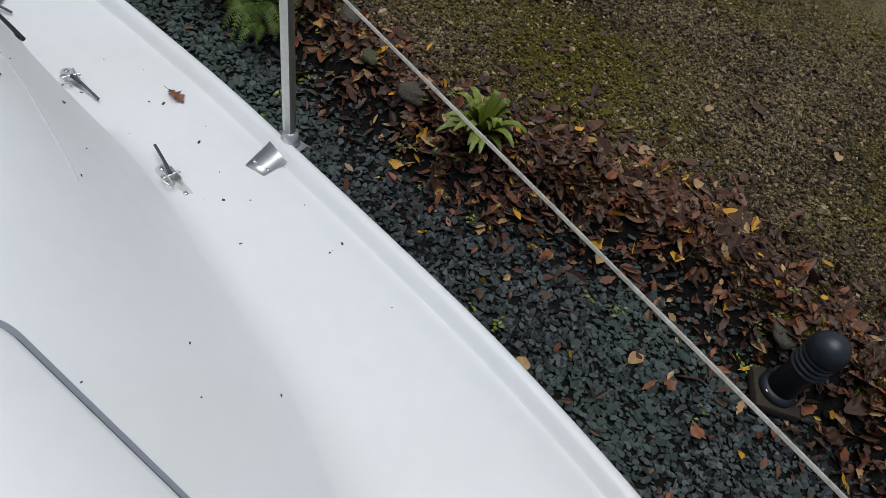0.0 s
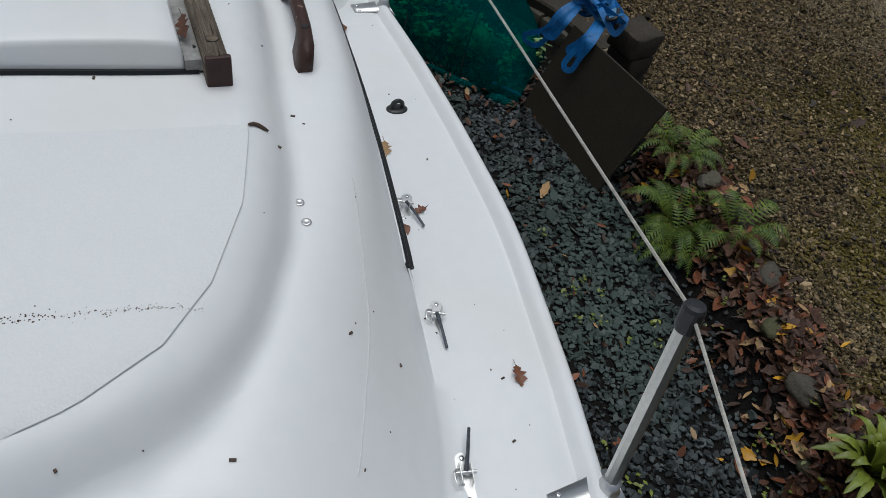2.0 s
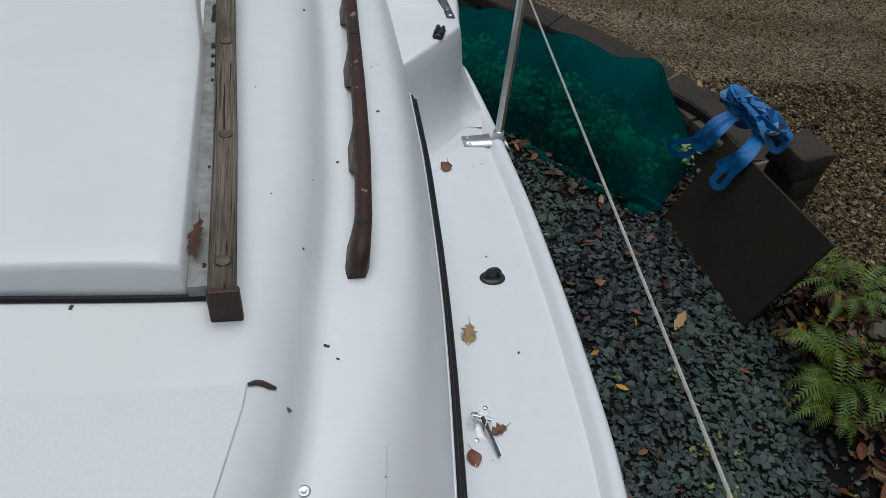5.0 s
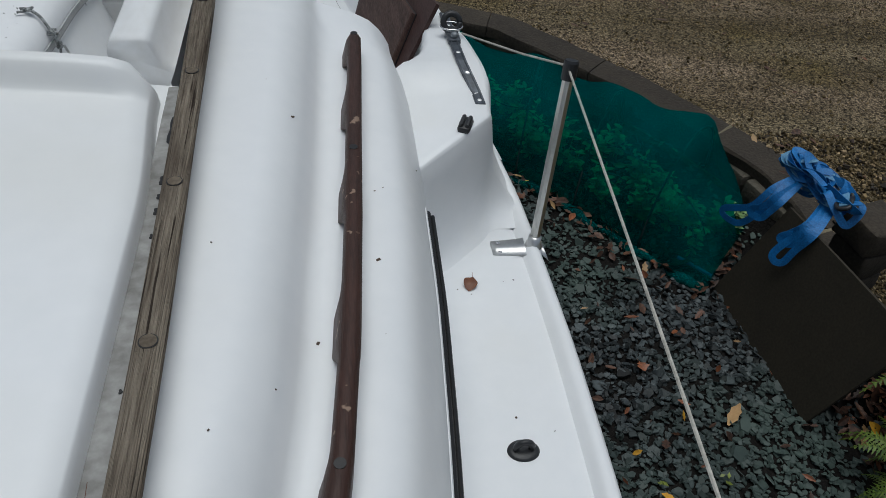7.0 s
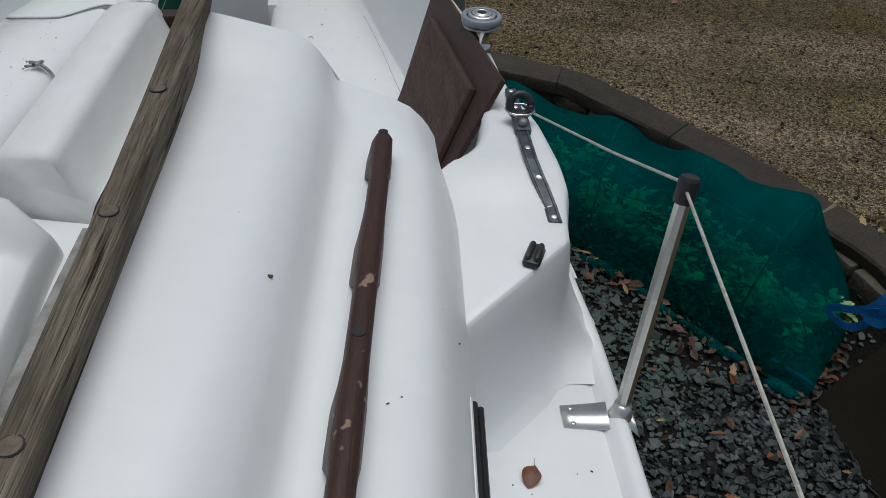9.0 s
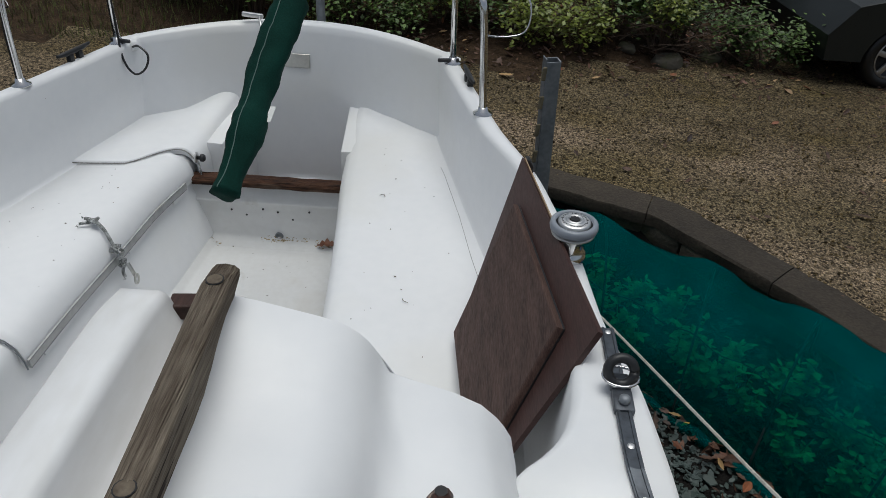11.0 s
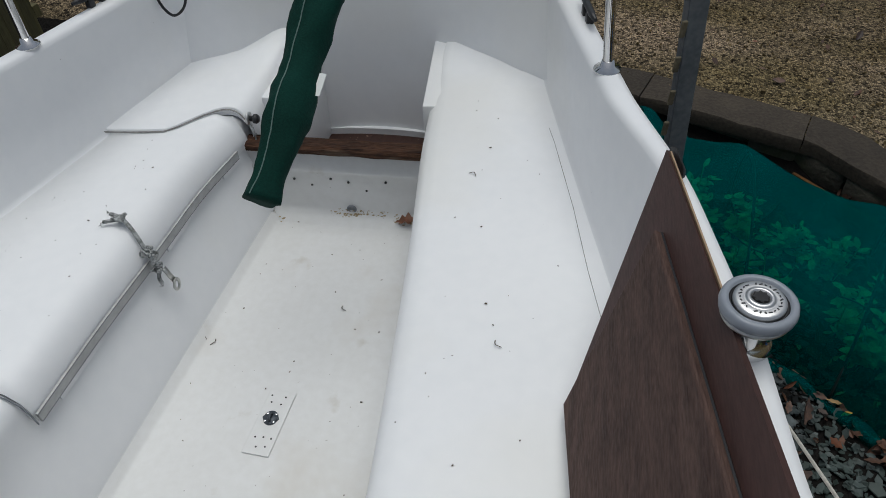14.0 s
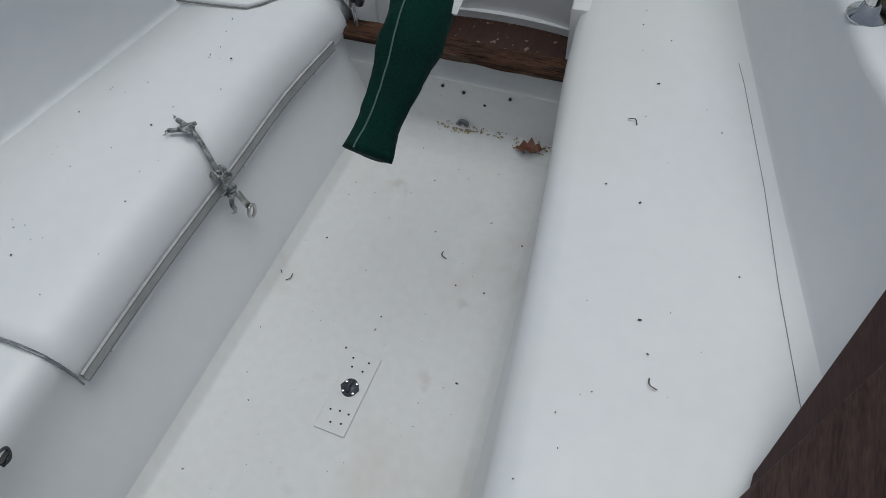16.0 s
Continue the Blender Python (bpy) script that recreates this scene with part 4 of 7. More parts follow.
def stanchion(x, y, lean_x, lean_y, h, sx=1):
    s = new("stanchion")
    s.parent = boat
    s["label"] = "octagonal alloy stanchion with a black cap"
    z = deck_z(y)
    b, t = Vector((sx * x, y, z + 0.01)), Vector((sx * (x + lean_x), y + lean_y, z + h))
    bm = bare()
    sweep(bm, [b, b.lerp(t, 0.5), t], 0.0145, 8)
    part("tube", bm, ALLOY, s)
    bm = bare()
    d = (t - b).normalized()
    m = Matrix.Translation(t) @ d.to_track_quat("Z", "Y").to_matrix().to_4x4()
    lathe(bm, [(0.0175, -0.03), (0.0185, -0.025), (0.0185, 0.012), (0.016, 0.018), (0.008, 0.02)], m, 20)
    part("cap", bm, BLACK, s, "black plastic cap")
    bm = bare()
    rows = []
    for i in range(9):
        u = i / 8
        xx = -0.115 + 0.150 * u
        w = 0.026 + 0.012 * u
        zz = 0.0045 + 0.004 * step(0.45, 0.75, u) - 0.02 * step(0.86, 1.0, u)
        rows.append([(sx * (x + xx), y + a, z + zz + b2) for a, b2 in ((-w, 0), (-w, 0.003), (w, 0.003), (w, 0))])
    vs = loft(bm, rows, wrap=True, flip=sx > 0)
    bm.faces.new(vs[0])
    bm.faces.new(vs[-1])
    base = part("base_plate", bm, STEEL, s, "bent stainless base plate", 9)
    bm = bare()
    lathe(bm, [(0.024, 0), (0.022, 0.006), (0.018, 0.010), (0.0175, 0.03)], pose(sx * x, y, z + 0.012), 18)
    part("socket", bm, STEEL, s, smooth=40)
    for a in (-0.018, 0.018):
        bm = bare()
        screw(bm, pose(sx * (x - 0.095), y + a, z + 0.0075))
        part("screw", bm, CHROME, s)


for sx in (1, -1):
    stanchion(0.985, -3.268, 0.024, 0.064, 0.452, sx)
    stanchion(1.200, -1.332, 0.044, 0.112, 0.482, sx)
for sx in (1, -1):
    bm = bare()
    pts = [(sx * 0.16, -5.05, 1.28), (sx * 0.545, -4.313, 1.228), (sx * 0.765, -3.788, 1.188), (sx * 1.004, -3.222, 1.142), (sx * 1.014, -3.19, 1.142), (sx * 1.238, -1.235, 1.02), (sx * 1.243, -1.205, 1.018), (sx * 1.20, -0.947, 0.912), (sx * 1.123, -0.546, 0.765), (sx * 1.0, 0.05, 0.55)]
    sweep(bm, pts, 0.0031, 6)
    part("lifeline", bm, ROPE, boat, "taut white plastic-covered lifeline")


def toggle(x, y, turn, lever):
    t = new("deck_clip")
    t.parent = boat
    t["label"] = "stainless over-centre clip with a loose threaded rod"
    z = top_z(x, y)
    m = pose(x, y, z, 0, 0, turn) @ Matrix.Scale(1.3, 4)
    bm = bare()
    slab(bm, [(0.011 * math.cos(a), -0.03 + 0.011 * math.sin(a)) for a in [math.pi + k * math.pi / 8 for k in range(9)]] + [(0.011 * math.cos(a), 0.03 + 0.011 * math.sin(a)) for a in [k * math.pi / 8 for k in range(9)]], 0.002, m)
    part("clip_plate", bm, STEEL, t)
    bm = bare()
    for a in (-0.008, 0.008):
        box(bm, (0.002, 0.03, 0.016), m @ pose(a, 0.005, 0.009), 0.0006, 1)
    cyl(bm, 0.003, 0.003, 0.03, m @ pose(0, 0.006, 0.012, 0, 90, 0), 10)
    sweep(bm, [m @ Vector(p) for p in curve([(-0.008, 0.012, 0.012), (-0.018, 0.005, 0.018), (-0.016, -0.012, 0.016), (-0.006, -0.012, 0.013)], 5)], 0.002, 6)
    part("clip_body", bm, STEEL, t, smooth=40)
    bm = bare()
    lv = pose(0, 0.006, 0.013, 0, 0, lever)
    sweep(bm, [m @ lv @ Vector(p) for p in ((0, 0, 0), (0, 0.03, 0.002), (0, 0.07, -0.002))], [0.0045, 0.0035, 0.0032], 8)
    part("threaded_rod", bm, TRACKM, t)
    for a in (-0.03, 0.032):
        bm = bare()
        screw(bm, m @ pose(0, a, 0.002), 0.0042)
        part("screw", bm, CHROME, t)


toggle(0.893, -2.42, -25, -145)
toggle(0.828, -2.795, -22, -165)
toggle(0.738, -3.170, -12, -14)

# black lead eye on the side deck
eye = new("lead_eye")
eye.parent = boat
eye["label"] = "black plastic lead eye on an oval base"
bm = bare()
ez = top_z(1.025, -1.98)
lathe(bm, [(0.030, 0), (0.030, 0.003), (0.024, 0.006), (0.014, 0.008)], pose(1.025, -1.98, ez) @ Matrix.Diagonal((1.1, 0.85, 1, 1)), 24)
part("eye_base", bm, BLACK, eye, smooth=40)
bm = bare()
sweep(bm, [(1.025 + 0.017 * math.cos(a), -1.98, ez + 0.014 + 0.018 * math.sin(a)) for a in [-0.7 + k * 4.54 / 16 for k in range(17)]], 0.0065, 8)
part("eye_ring", bm, BLACK, eye, smooth=40)

# jammer, track and slider on the port coaming box
fl = new("cam_cleat")
fl.parent = boat
fl["label"] = "black clam cleat on the coaming box"
fz = table(-1.23, RIMZ) + 0.002
fm = pose(1.002, -1.225, fz, 0, 0, -22) @ Matrix.Scale(0.82, 4)
bm = bare()
box(bm, (0.040, 0.074, 0.024), fm @ pose(0, 0, 0.012), 0.009)
box(bm, (0.014, 0.060, 0.016), fm @ pose(0.010, 0, 0.026, 0, -14, 0), 0.006)
box(bm, (0.014, 0.060, 0.016), fm @ pose(-0.010, 0, 0.026, 0, 14, 0), 0.006)
part("cleat_body", bm, BLACK, fl, smooth=40)
for a in (-0.024, 0.024):
    bm = bare()
    screw(bm, fm @ pose(0, a, 0.015), 0.0055)
    part("screw", bm, CHROME, fl)
settle = (-1.12, -0.88)
track = new("sheet_track")
track.parent = boat
track["label"] = "grey weathered genoa track with a sliding lead"
ta, tb = Vector((1.060, -1.115, 0)), Vector((1.078, -0.507, 0))
tpts = []
for i in range(13):
    p = ta.lerp(tb, i / 12)
    p.z = table(p.y, RIMZ) + 0.008
    tpts.append(p)
bm = bare()
sweep(bm, tpts, 0, flat=(0.0135, 0.003))
sweep(bm, [p + Vector((0, 0, -0.005)) for p in tpts], 0, flat=(0.006, 0.004))
sweep(bm, [p + Vector((0.009, 0, 0.004)) for p in tpts], 0, flat=(0.002, 0.0015))
sweep(bm, [p + Vector((-0.009, 0, 0.004)) for p in tpts], 0, flat=(0.002, 0.0015))
part("track_bar", bm, TRACKM, track)
for i in (0.3, 2.7, 5, 7.6, 9.6, 11.7):
    p = ta.lerp(tb, i / 12)
    bm = bare()
    screw(bm, pose(p.x, p.y, table(p.y, RIMZ) + 0.011), 0.0065)
    part("screw", bm, STEEL, track)
sp = ta.lerp(tb, 0.66)
sp.z = table(sp.y, RIMZ) + 0.011
bm = bare()
box(bm, (0.036, 0.052, 0.016), Matrix.Translation(sp) @ pose(0, -0.035, 0.006), 0.004)
box(bm, (0.036, 0.04, 0.014), Matrix.Translation(sp) @ pose(0, 0.012, 0.006), 0.004)
slider = part("slider", bm, TRACKM, track, smooth=40)
bm = bare()
lathe(bm, [(0.008, 0), (0.010, 0.004), (0.010, 0.012), (0.006, 0.016)], Matrix.Translation(sp) @ pose(0, -0.042, 0.012), 14)
part("stop_knob", bm, GALV, track, smooth=40)
bm = bare()
sm = Matrix.Translation(sp) @ pose(0, 0.018, 0.030, 62, 0, 0)
sweep(bm, [sm @ Vector((0.024 * math.cos(a), 0.024 * math.sin(a), 0)) for a in [k * 2 * math.pi / 24 for k in range(25)]], 0.0095, 8)
part("lead_ring", bm, BLACK, track, "black sheet lead ring", 40)
bm = bare()
sweep(bm, [sp + Vector((0.032 * math.cos(a), 0.014 + 0.026 * math.sin(a), 0.020)) for a in [k * 2 * math.pi / 24 for k in range(25)]], 0.003, 6)
part("steel_hoop", bm, CHROME, track, smooth=40)

# winch
winch = new("winch")
winch.parent = boat
winch["label"] = "chrome sheet winch with a grey rim"
wm = pose(1.026, -0.21, table(-0.21, RIMZ) - 0.002, 0, 0, 0) @ Matrix.Diagonal((0.92, 0.92, 1.05, 1))
bm = bare()
lathe(bm, [(0.040, 0), (0.042, 0.006), (0.040, 0.018), (0.036, 0.022), (0.033, 0.03), (0.0315, 0.045), (0.034, 0.060), (0.040, 0.066), (0.043, 0.068)], wm, 40)
part("drum", bm, CHROME, winch, "polished drum", 35)
bm = bare()
lathe(bm, [(0.035, 0.066), (0.055, 0.068), (0.057, 0.072), (0.050, 0.075), (0.040, 0.076)], wm, 40)
part("lower_jaw", bm, ALLOY, winch, smooth=35)
bm = bare()
lathe(bm, [(0.044, 0.077), (0.056, 0.077), (0.0605, 0.081), (0.062, 0.088), (0.060, 0.096), (0.055, 0.099), (0.0475, 0.098), (0.047, 0.090)], wm, 48)
part("rim", bm, GREYRIM, winch, "grey plastic self-tailing rim", 35)
bm = bare()
lathe(bm, [(0.0475, 0.0885), (0.0475, 0.0925), (0.0405, 0.0925), (0.0405, 0.089)], wm, 48)
part("shadow_groove", bm, RUBBER, winch, "black groove inside the rim", 30)
bm = bare()
lathe(bm, [(0.0415, 0.088), (0.0415, 0.098), (0.039, 0.1005), (0.036, 0.1015), (0.026, 0.1025), (0.0235, 0.1018), (0.0225, 0.1035), (0.020, 0.1055), (0.0155, 0.1055), (0.0145, 0.092)], wm, 48)
part("top_plate", bm, STEEL, winch, "embossed steel top plate", 30)
for k in range(26):
    if k % 9 == 8:
        continue
    bm = bare()
    box(bm, (0.0022, 0.0042 + 0.002 * (k % 3 == 0), 0.0012), wm @ pose(0, 0, 0.1020, 0, 0, k * 360 / 26) @ pose(0.0312, 0, 0.0, 0, 5, 40 * (k % 4) - 50))
    part("embossed_bar", bm, BLACK, winch)
bm = bare()
lathe(bm, [(0.046, 0.0755), (0.053, 0.0755), (0.053, 0.0775), (0.046, 0.0775)], wm, 40)
part("jaw_gap", bm, RUBBER, winch, "dark rope groove under the rim")
bm = bare()
star = []
for k in range(16):
    a = k * math.pi / 8
    r = 0.0135 if k % 2 == 0 else 0.0098
    star.append((r * math.cos(a), r * math.sin(a)))
slab(bm, star, 0.014, wm @ pose(0, 0, 0.0918))
part("handle_socket", bm, RUBBER, winch, "dark star-shaped handle socket")

settle = None

# foredeck hatch with hinge
fh = new("fore_hatch")
fh.parent = boat
fh["label"] = "white rounded fore hatch with a stainless hinge"
outline = []
for cx, cy, a0 in ((0.163, -3.406, 0), (-0.163, -3.406, 90), (-0.135, -3.86, 180), (0.135, -3.86, 270)):
    for k in range(9):
        a = radians(a0 + k * 90 / 8)
        outline.append((cx + 0.075 * math.cos(a), cy + 0.075 * math.sin(a)))


def ring(scale, lift):
    return [(x * scale, -3.64 + (y + 3.64) * scale, top_z(x * scale, -3.64 + (y + 3.64) * scale) + lift) for x, y in outline]


bm = bare()
vs = loft(bm, [ring(1.0, -0.01), ring(1.0, 0.018), ring(0.985, 0.026), ring(0.96, 0.029), ring(0.7, 0.031), ring(0.4, 0.032), ring(0.15, 0.032)], wrap=True)
bm.faces.new(vs[-1])
part("hatch_panel", bm, GEL, fh, smooth=50)
# flush grey ring: the soft shade of the recessed groove, as colour
bm = bare()
loft(bm, [ring(1.055, 0.0024), ring(1.015, 0.003)], wrap=True)
part("groove_shade", bm, GREYRIM, fh, "grey ring standing in for the shaded groove round the hatch")
# narrower black ring paints the darkest shade, next to the panel
bm = bare()
loft(bm, [ring(1.018, 0.0036), ring(0.995, 0.0036)], wrap=True)
part("gap", bm, RUBBER, fh, "black ring standing in for the deep shade of the hatch gap")
hy = -3.318
for sy in (0, 1):
    bm = bare()
    yy = hy + (0.026 if sy else -0.026)
    hm = pose(0.170, yy, top_z(0.170, yy) + (0.006 if sy else 0.030), 4 if sy else 8, 0, 0)
    box(bm, (0.062, 0.046, 0.004), hm, 0.0012, 1)
    leaf = part("hinge_leaf", bm, STEEL, fh, "stainless hinge leaf with screws")
    for a, b in ((-0.02, 0.01), (0.02, 0.01), (0.0, -0.012)):
        bm = bare()
        lathe(bm, [(0.006, 0), (0.006, 0.001), (0.003, 0.0004), (0.001, 0.0002)], hm @ pose(a, b if sy else -b, 0.002), 12)
        part("screw", bm, TRACKM, leaf)
bm = bare()
cyl(bm, 0.005, 0.005, 0.062, pose(0.170, hy, top_z(0.170, hy) + 0.020, 0, 90, 0), 12)
part("hinge_pin", bm, STEEL, fh, smooth=40)

# rivets on the coachroof
for x, y in ((0.540, -2.726), (0.540, -2.775)):
    bm = bare()
    lathe(bm, [(0.009, 0), (0.009, 0.002), (0.006, 0.003), (0.003, 0.0015)], pose(x, y, top_z(x, y)), 16)
    part("rivet", bm, STEEL, boat, smooth=40)

# cockpit fittings
settle = (-1.12, -0.88)
lc = new("lashing_clip")
lc.parent = boat
lc["label"] = "small dark steel clip on the seat edge"
bm = bare()
sweep(bm, curve([(-0.432, -0.44, 0.352), (-0.420, -0.425, 0.358), (-0.416, -0.41, 0.350), (-0.410, -0.42, 0.335), (-0.416, -0.437, 0.330)], 5), 0.0032, 6)
part("clip_loop", bm, TRACKM, lc, smooth=40)
bm = bare()
box(bm, (0.010, 0.026, 0.012), pose(-0.418, -0.425, 0.338, 0, 30, 0), 0.002)
part("clip_base", bm, BLACK, lc)
pe = new("pad_eye")
pe.parent = boat
pe["label"] = "steel pad eye on a white screwed plate"
bm = bare()
box(bm, (0.075, 0.20, 0.004), pose(0.0, -0.01, 0.003, 0, 0, -3), 0.001, 1)
part("white_plate", bm, SOLE, pe)
bm = bare()
slab(bm, [(0.02 * math.cos(k * math.pi / 10) * (1 + 0.15 * (k % 5 == 0)), 0.022 * math.sin(k * math.pi / 10)) for k in range(20)], 0.004, pose(0, 0, 0.005))
sweep(bm, [(0, -0.012 + 0.024 * k / 8, 0.008 + 0.014 * math.sin(k * math.pi / 8)) for k in range(9)], 0.0035, 6)
part("eye_strap", bm, TRACKM, pe, smooth=40)
for a in (-0.012, 0.012):
    for b in (-0.012, 0.012):
        bm = bare()
        screw(bm, pose(a, b, 0.009), 0.004)
        part("screw", bm, CHROME, pe)
for x, y in ((-0.022, 0.072), (0.018, 0.07), (-0.016, 0.05), (0.012, 0.046), (-0.022, -0.06), (0.0, -0.058), (0.022, -0.06), (-0.01, -0.088), (0.014, -0.085)):
    bm = bare()
    cyl(bm, 0.0026, 0.0026, 0.0012, pose(x, y, 0.0055), 8)
    part("screw_hole", bm, RUBBER, pe)
for x, z in ((-0.22, 0.215), (-0.10, 0.22), (-0.02, 0.215), (0.12, 0.22), (0.19, 0.21), (-0.19, 0.14), (-0.13, 0.12), (-0.06, 0.15), (0.0, 0.14), (0.06, 0.11), (0.13, 0.15)):
    bm = bare()
    cyl(bm, 0.0042, 0.0042, 0.004, pose(x, 0.8555 if z > 0.19 else 0.842, z, 90, 0, 0), 10)
    part("screw_hole", bm, RUBBER, boat)
bm = bare()
lathe(bm, [(0.017, 0), (0.017, 0.004), (0.012, 0.005), (0.011, 0.001)], pose(0.0, 0.832, 0.034, 95, 0, 0), 20)
part("drain", bm, GALV, boat, "round cockpit drain", 40)
STAIN = material("brown_dirt_stain", (0.42, 0.35, 0.22), 0.8, second=(0.26, 0.19, 0.10), scale=30, amount=1.0, fine=160, bump=0.3)
srng = random.Random(12)
for cx_, cy_, num_, sp_ in ((0.0, 0.824, 60, 0.03), (0.21, 0.812, 40, 0.03), (-0.27, 0.79, 14, 0.02), (0.1, 0.827, 40, 0.08)):
    bm = bare()
    for _ in range(num_):
        r_ = srng.uniform(0.0015, 0.006)
        x_, y_ = cx_ + srng.gauss(0, sp_), cy_ + srng.gauss(0, 0.008)
        if y_ > 0.833:
            continue
        z_ = float(np.interp(y_, (0.74, 0.775, 0.79, 0.80, 0.825, 0.835), (0.0, 0.0, 0.006, 0.012, 0.018, 0.03)))
        slab(bm, [(r_ * srng.uniform(0.6, 1.3) * math.cos(q), 0.6 * r_ * srng.uniform(0.6, 1.3) * math.sin(q)) for q in [k * math.pi / 3 for k in range(6)]], 0.0008, pose(x_, y_, z_ + 0.0012, 12, 0, srng.uniform(0, 180)))
    part("dirt_stain", bm, STAIN, boat, "brown dirt washed against the bulkhead")
kn = new("pump_socket")
kn.parent = boat
kn["label"] = "black knob on a steel plate with a cord"
bm = bare()
lathe(bm, [(0.022, 0), (0.022, 0.004), (0.012, 0.006)], pose(-0.322, 0.885, 0.345, 0, 90, 0), 18)
part("socket_plate", bm, STEEL, kn, smooth=40)
bm = bare()
lathe(bm, [(0.008, 0), (0.008, 0.014), (0.015, 0.016), (0.016, 0.026), (0.012, 0.032)], pose(-0.318, 0.885, 0.345, 0, 90, 0), 18)
part("knob", bm, BLACK, kn, smooth=40)
bm = bare()
sweep(bm, curve([(-0.31, 0.875, 0.335), (-0.30, 0.86, 0.30), (-0.305, 0.87, 0.27), (-0.31, 0.89, 0.285)], 6), 0.003, 6)
part("cord", bm, GREYROPE, kn)
bm = bare()
box(bm, (0.12, 0.004, 0.06), pose(-0.02, 1.395, 0.575, -6, 0, 0), 0.001, 1)
part("backing_plate", bm, ALLOY, boat, "bare alloy plate bolted to the transom")


# stern rail, cleats and fittings on both quarters
def quarter(sx):
    p = new("stern_rail")
    p.parent = boat
    p["label"] = "polished stainless stern rail on round feet"
    z = 0.712
    bm = bare()
    sweep(bm, curve([(sx * 0.80, 0.655, z), (sx * 0.785, 0.655, 1.02), (sx * 0.765, 0.70, 1.10), (sx * 0.70, 0.90, 1.15), (sx * 0.62, 1.25, 1.17), (sx * 0.55, 1.40, 1.17)], 8), 0.0125, 12)
    part("rail_tube", bm, CHROME, p, smooth=40)
    bm = bare()
    sweep(bm, [(sx * 0.672, 1.14, 0.70), (sx * 0.668, 1.14, 1.17)], 0.0125, 12)
    part("rail_post", bm, CHROME, p, smooth=40)
    for x, y in ((0.80, 0.655), (0.672, 1.14)):
        bm = bare()
        lathe(bm, [(0.034, 0), (0.034, 0.004), (0.018, 0.010), (0.015, 0.026)], pose(sx * x, y, table(y, RIMZ) - 0.002) , 20)
        part("rail_foot", bm, CHROME, p, smooth=40)
    bm = bare()
    sweep(bm, curve([(sx * 0.783, 0.66, 1.02), (sx * 0.80, 0.70, 0.965), (sx * 0.915, 0.725, 0.972), (sx * 0.93, 0.75, 1.06), (sx * 0.87, 0.76, 1.12)], 8), 0.0035, 8)
    part("ring_holder", bm, CHROME, p, "bent wire lifebuoy holder", 40)
    c = new("mooring_cleat")
    c.parent = boat
    c["label"] = "black mooring cleat"
    bm = bare()
    m = pose(sx * 0.742, 0.93, table(0.93, RIMZ), 0, 0, sx * -76)
    for a in (-0.03, 0.03):
        box(bm, (0.022, 0.022, 0.03), m @ pose(a * 0.8, 0, 0.012), 0.004)
    sweep(bm, [m @ Vector(q) for q in ((-0.085, 0, 0.036), (-0.04, 0, 0.032), (0.04, 0, 0.032), (0.085, 0, 0.036))], [0.006, 0.010, 0.010, 0.006], 8)
    part("cleat_horn", bm, BLACK, c, smooth=40)
    bm = bare()
    m = pose(sx * 0.655, 1.13, 0.716, 0, 0, sx * 10)
    box(bm, (0.085, 0.014, 0.014), m, 0.004)
    part("black_bracket", bm, BLACK, p)


quarter(1)
quarter(-1)
bm = bare()
sweep(bm, curve([(-0.665, 1.14, 1.15), (-0.66, 1.13, 0.80), (-0.64, 1.09, 0.66), (-0.60, 1.08, 0.60), (-0.555, 1.085, 0.62), (-0.54, 1.10, 0.67), (-0.58, 1.12, 0.70), (-0.62, 1.15, 0.685)], 8), 0.0045, 6)
part("black_cable", bm, RUBBER, boat, "looped black cable through the transom")
bm = bare()
lathe(bm, [(0.022, 0), (0.022, 0.004), (0.012, 0.012)], pose(-0.62, 1.165, 0.685, 70, 0, 20), 16)
part("cable_gland", bm, GEL, boat, smooth=40)
bm = bare()
box(bm, (0.09, 0.02, 0.02), pose(-0.20, 1.42, 0.755, 0, 8, 10), 0.006)
sweep(bm, [(-0.17, 1.41, 0.755), (-0.15, 1.37, 0.70), (-0.145, 1.36, 0.66)], 0.005, 8)
part("transom_latch", bm, STEEL, boat, "steel latch on the transom top", 40)


# ---- loose things aboard ----
cord = thing("frayed_cord", "frayed grey cord tied through the locker hasp", "rope")
bm = bare()
sweep(bm, curve([(-0.50, 0.335, 0.388), (-0.475, 0.325, 0.392), (-0.45, 0.315, 0.386), (-0.42, 0.295, 0.372), (-0.395, 0.278, 0.335), (-0.378, 0.27, 0.29), (-0.372, 0.262, 0.25)], 8), 0.0062, 8)
sweep(bm, curve([(-0.505, 0.30, 0.388), (-0.48, 0.31, 0.389), (-0.455, 0.318, 0.39)], 6), 0.0052, 8)
sweep(bm, curve([(-0.47, 0.325, 0.392), (-0.465, 0.305, 0.396), (-0.455, 0.325, 0.397), (-0.46, 0.312, 0.392)], 6), 0.005, 8)
sweep(bm, curve([(-0.385, 0.268, 0.318), (-0.37, 0.288, 0.30), (-0.372, 0.258, 0.285), (-0.365, 0.28, 0.27), (-0.368, 0.255, 0.24), (-0.362, 0.25, 0.22)], 6), 0.0055, 8)
frng = random.Random(77)
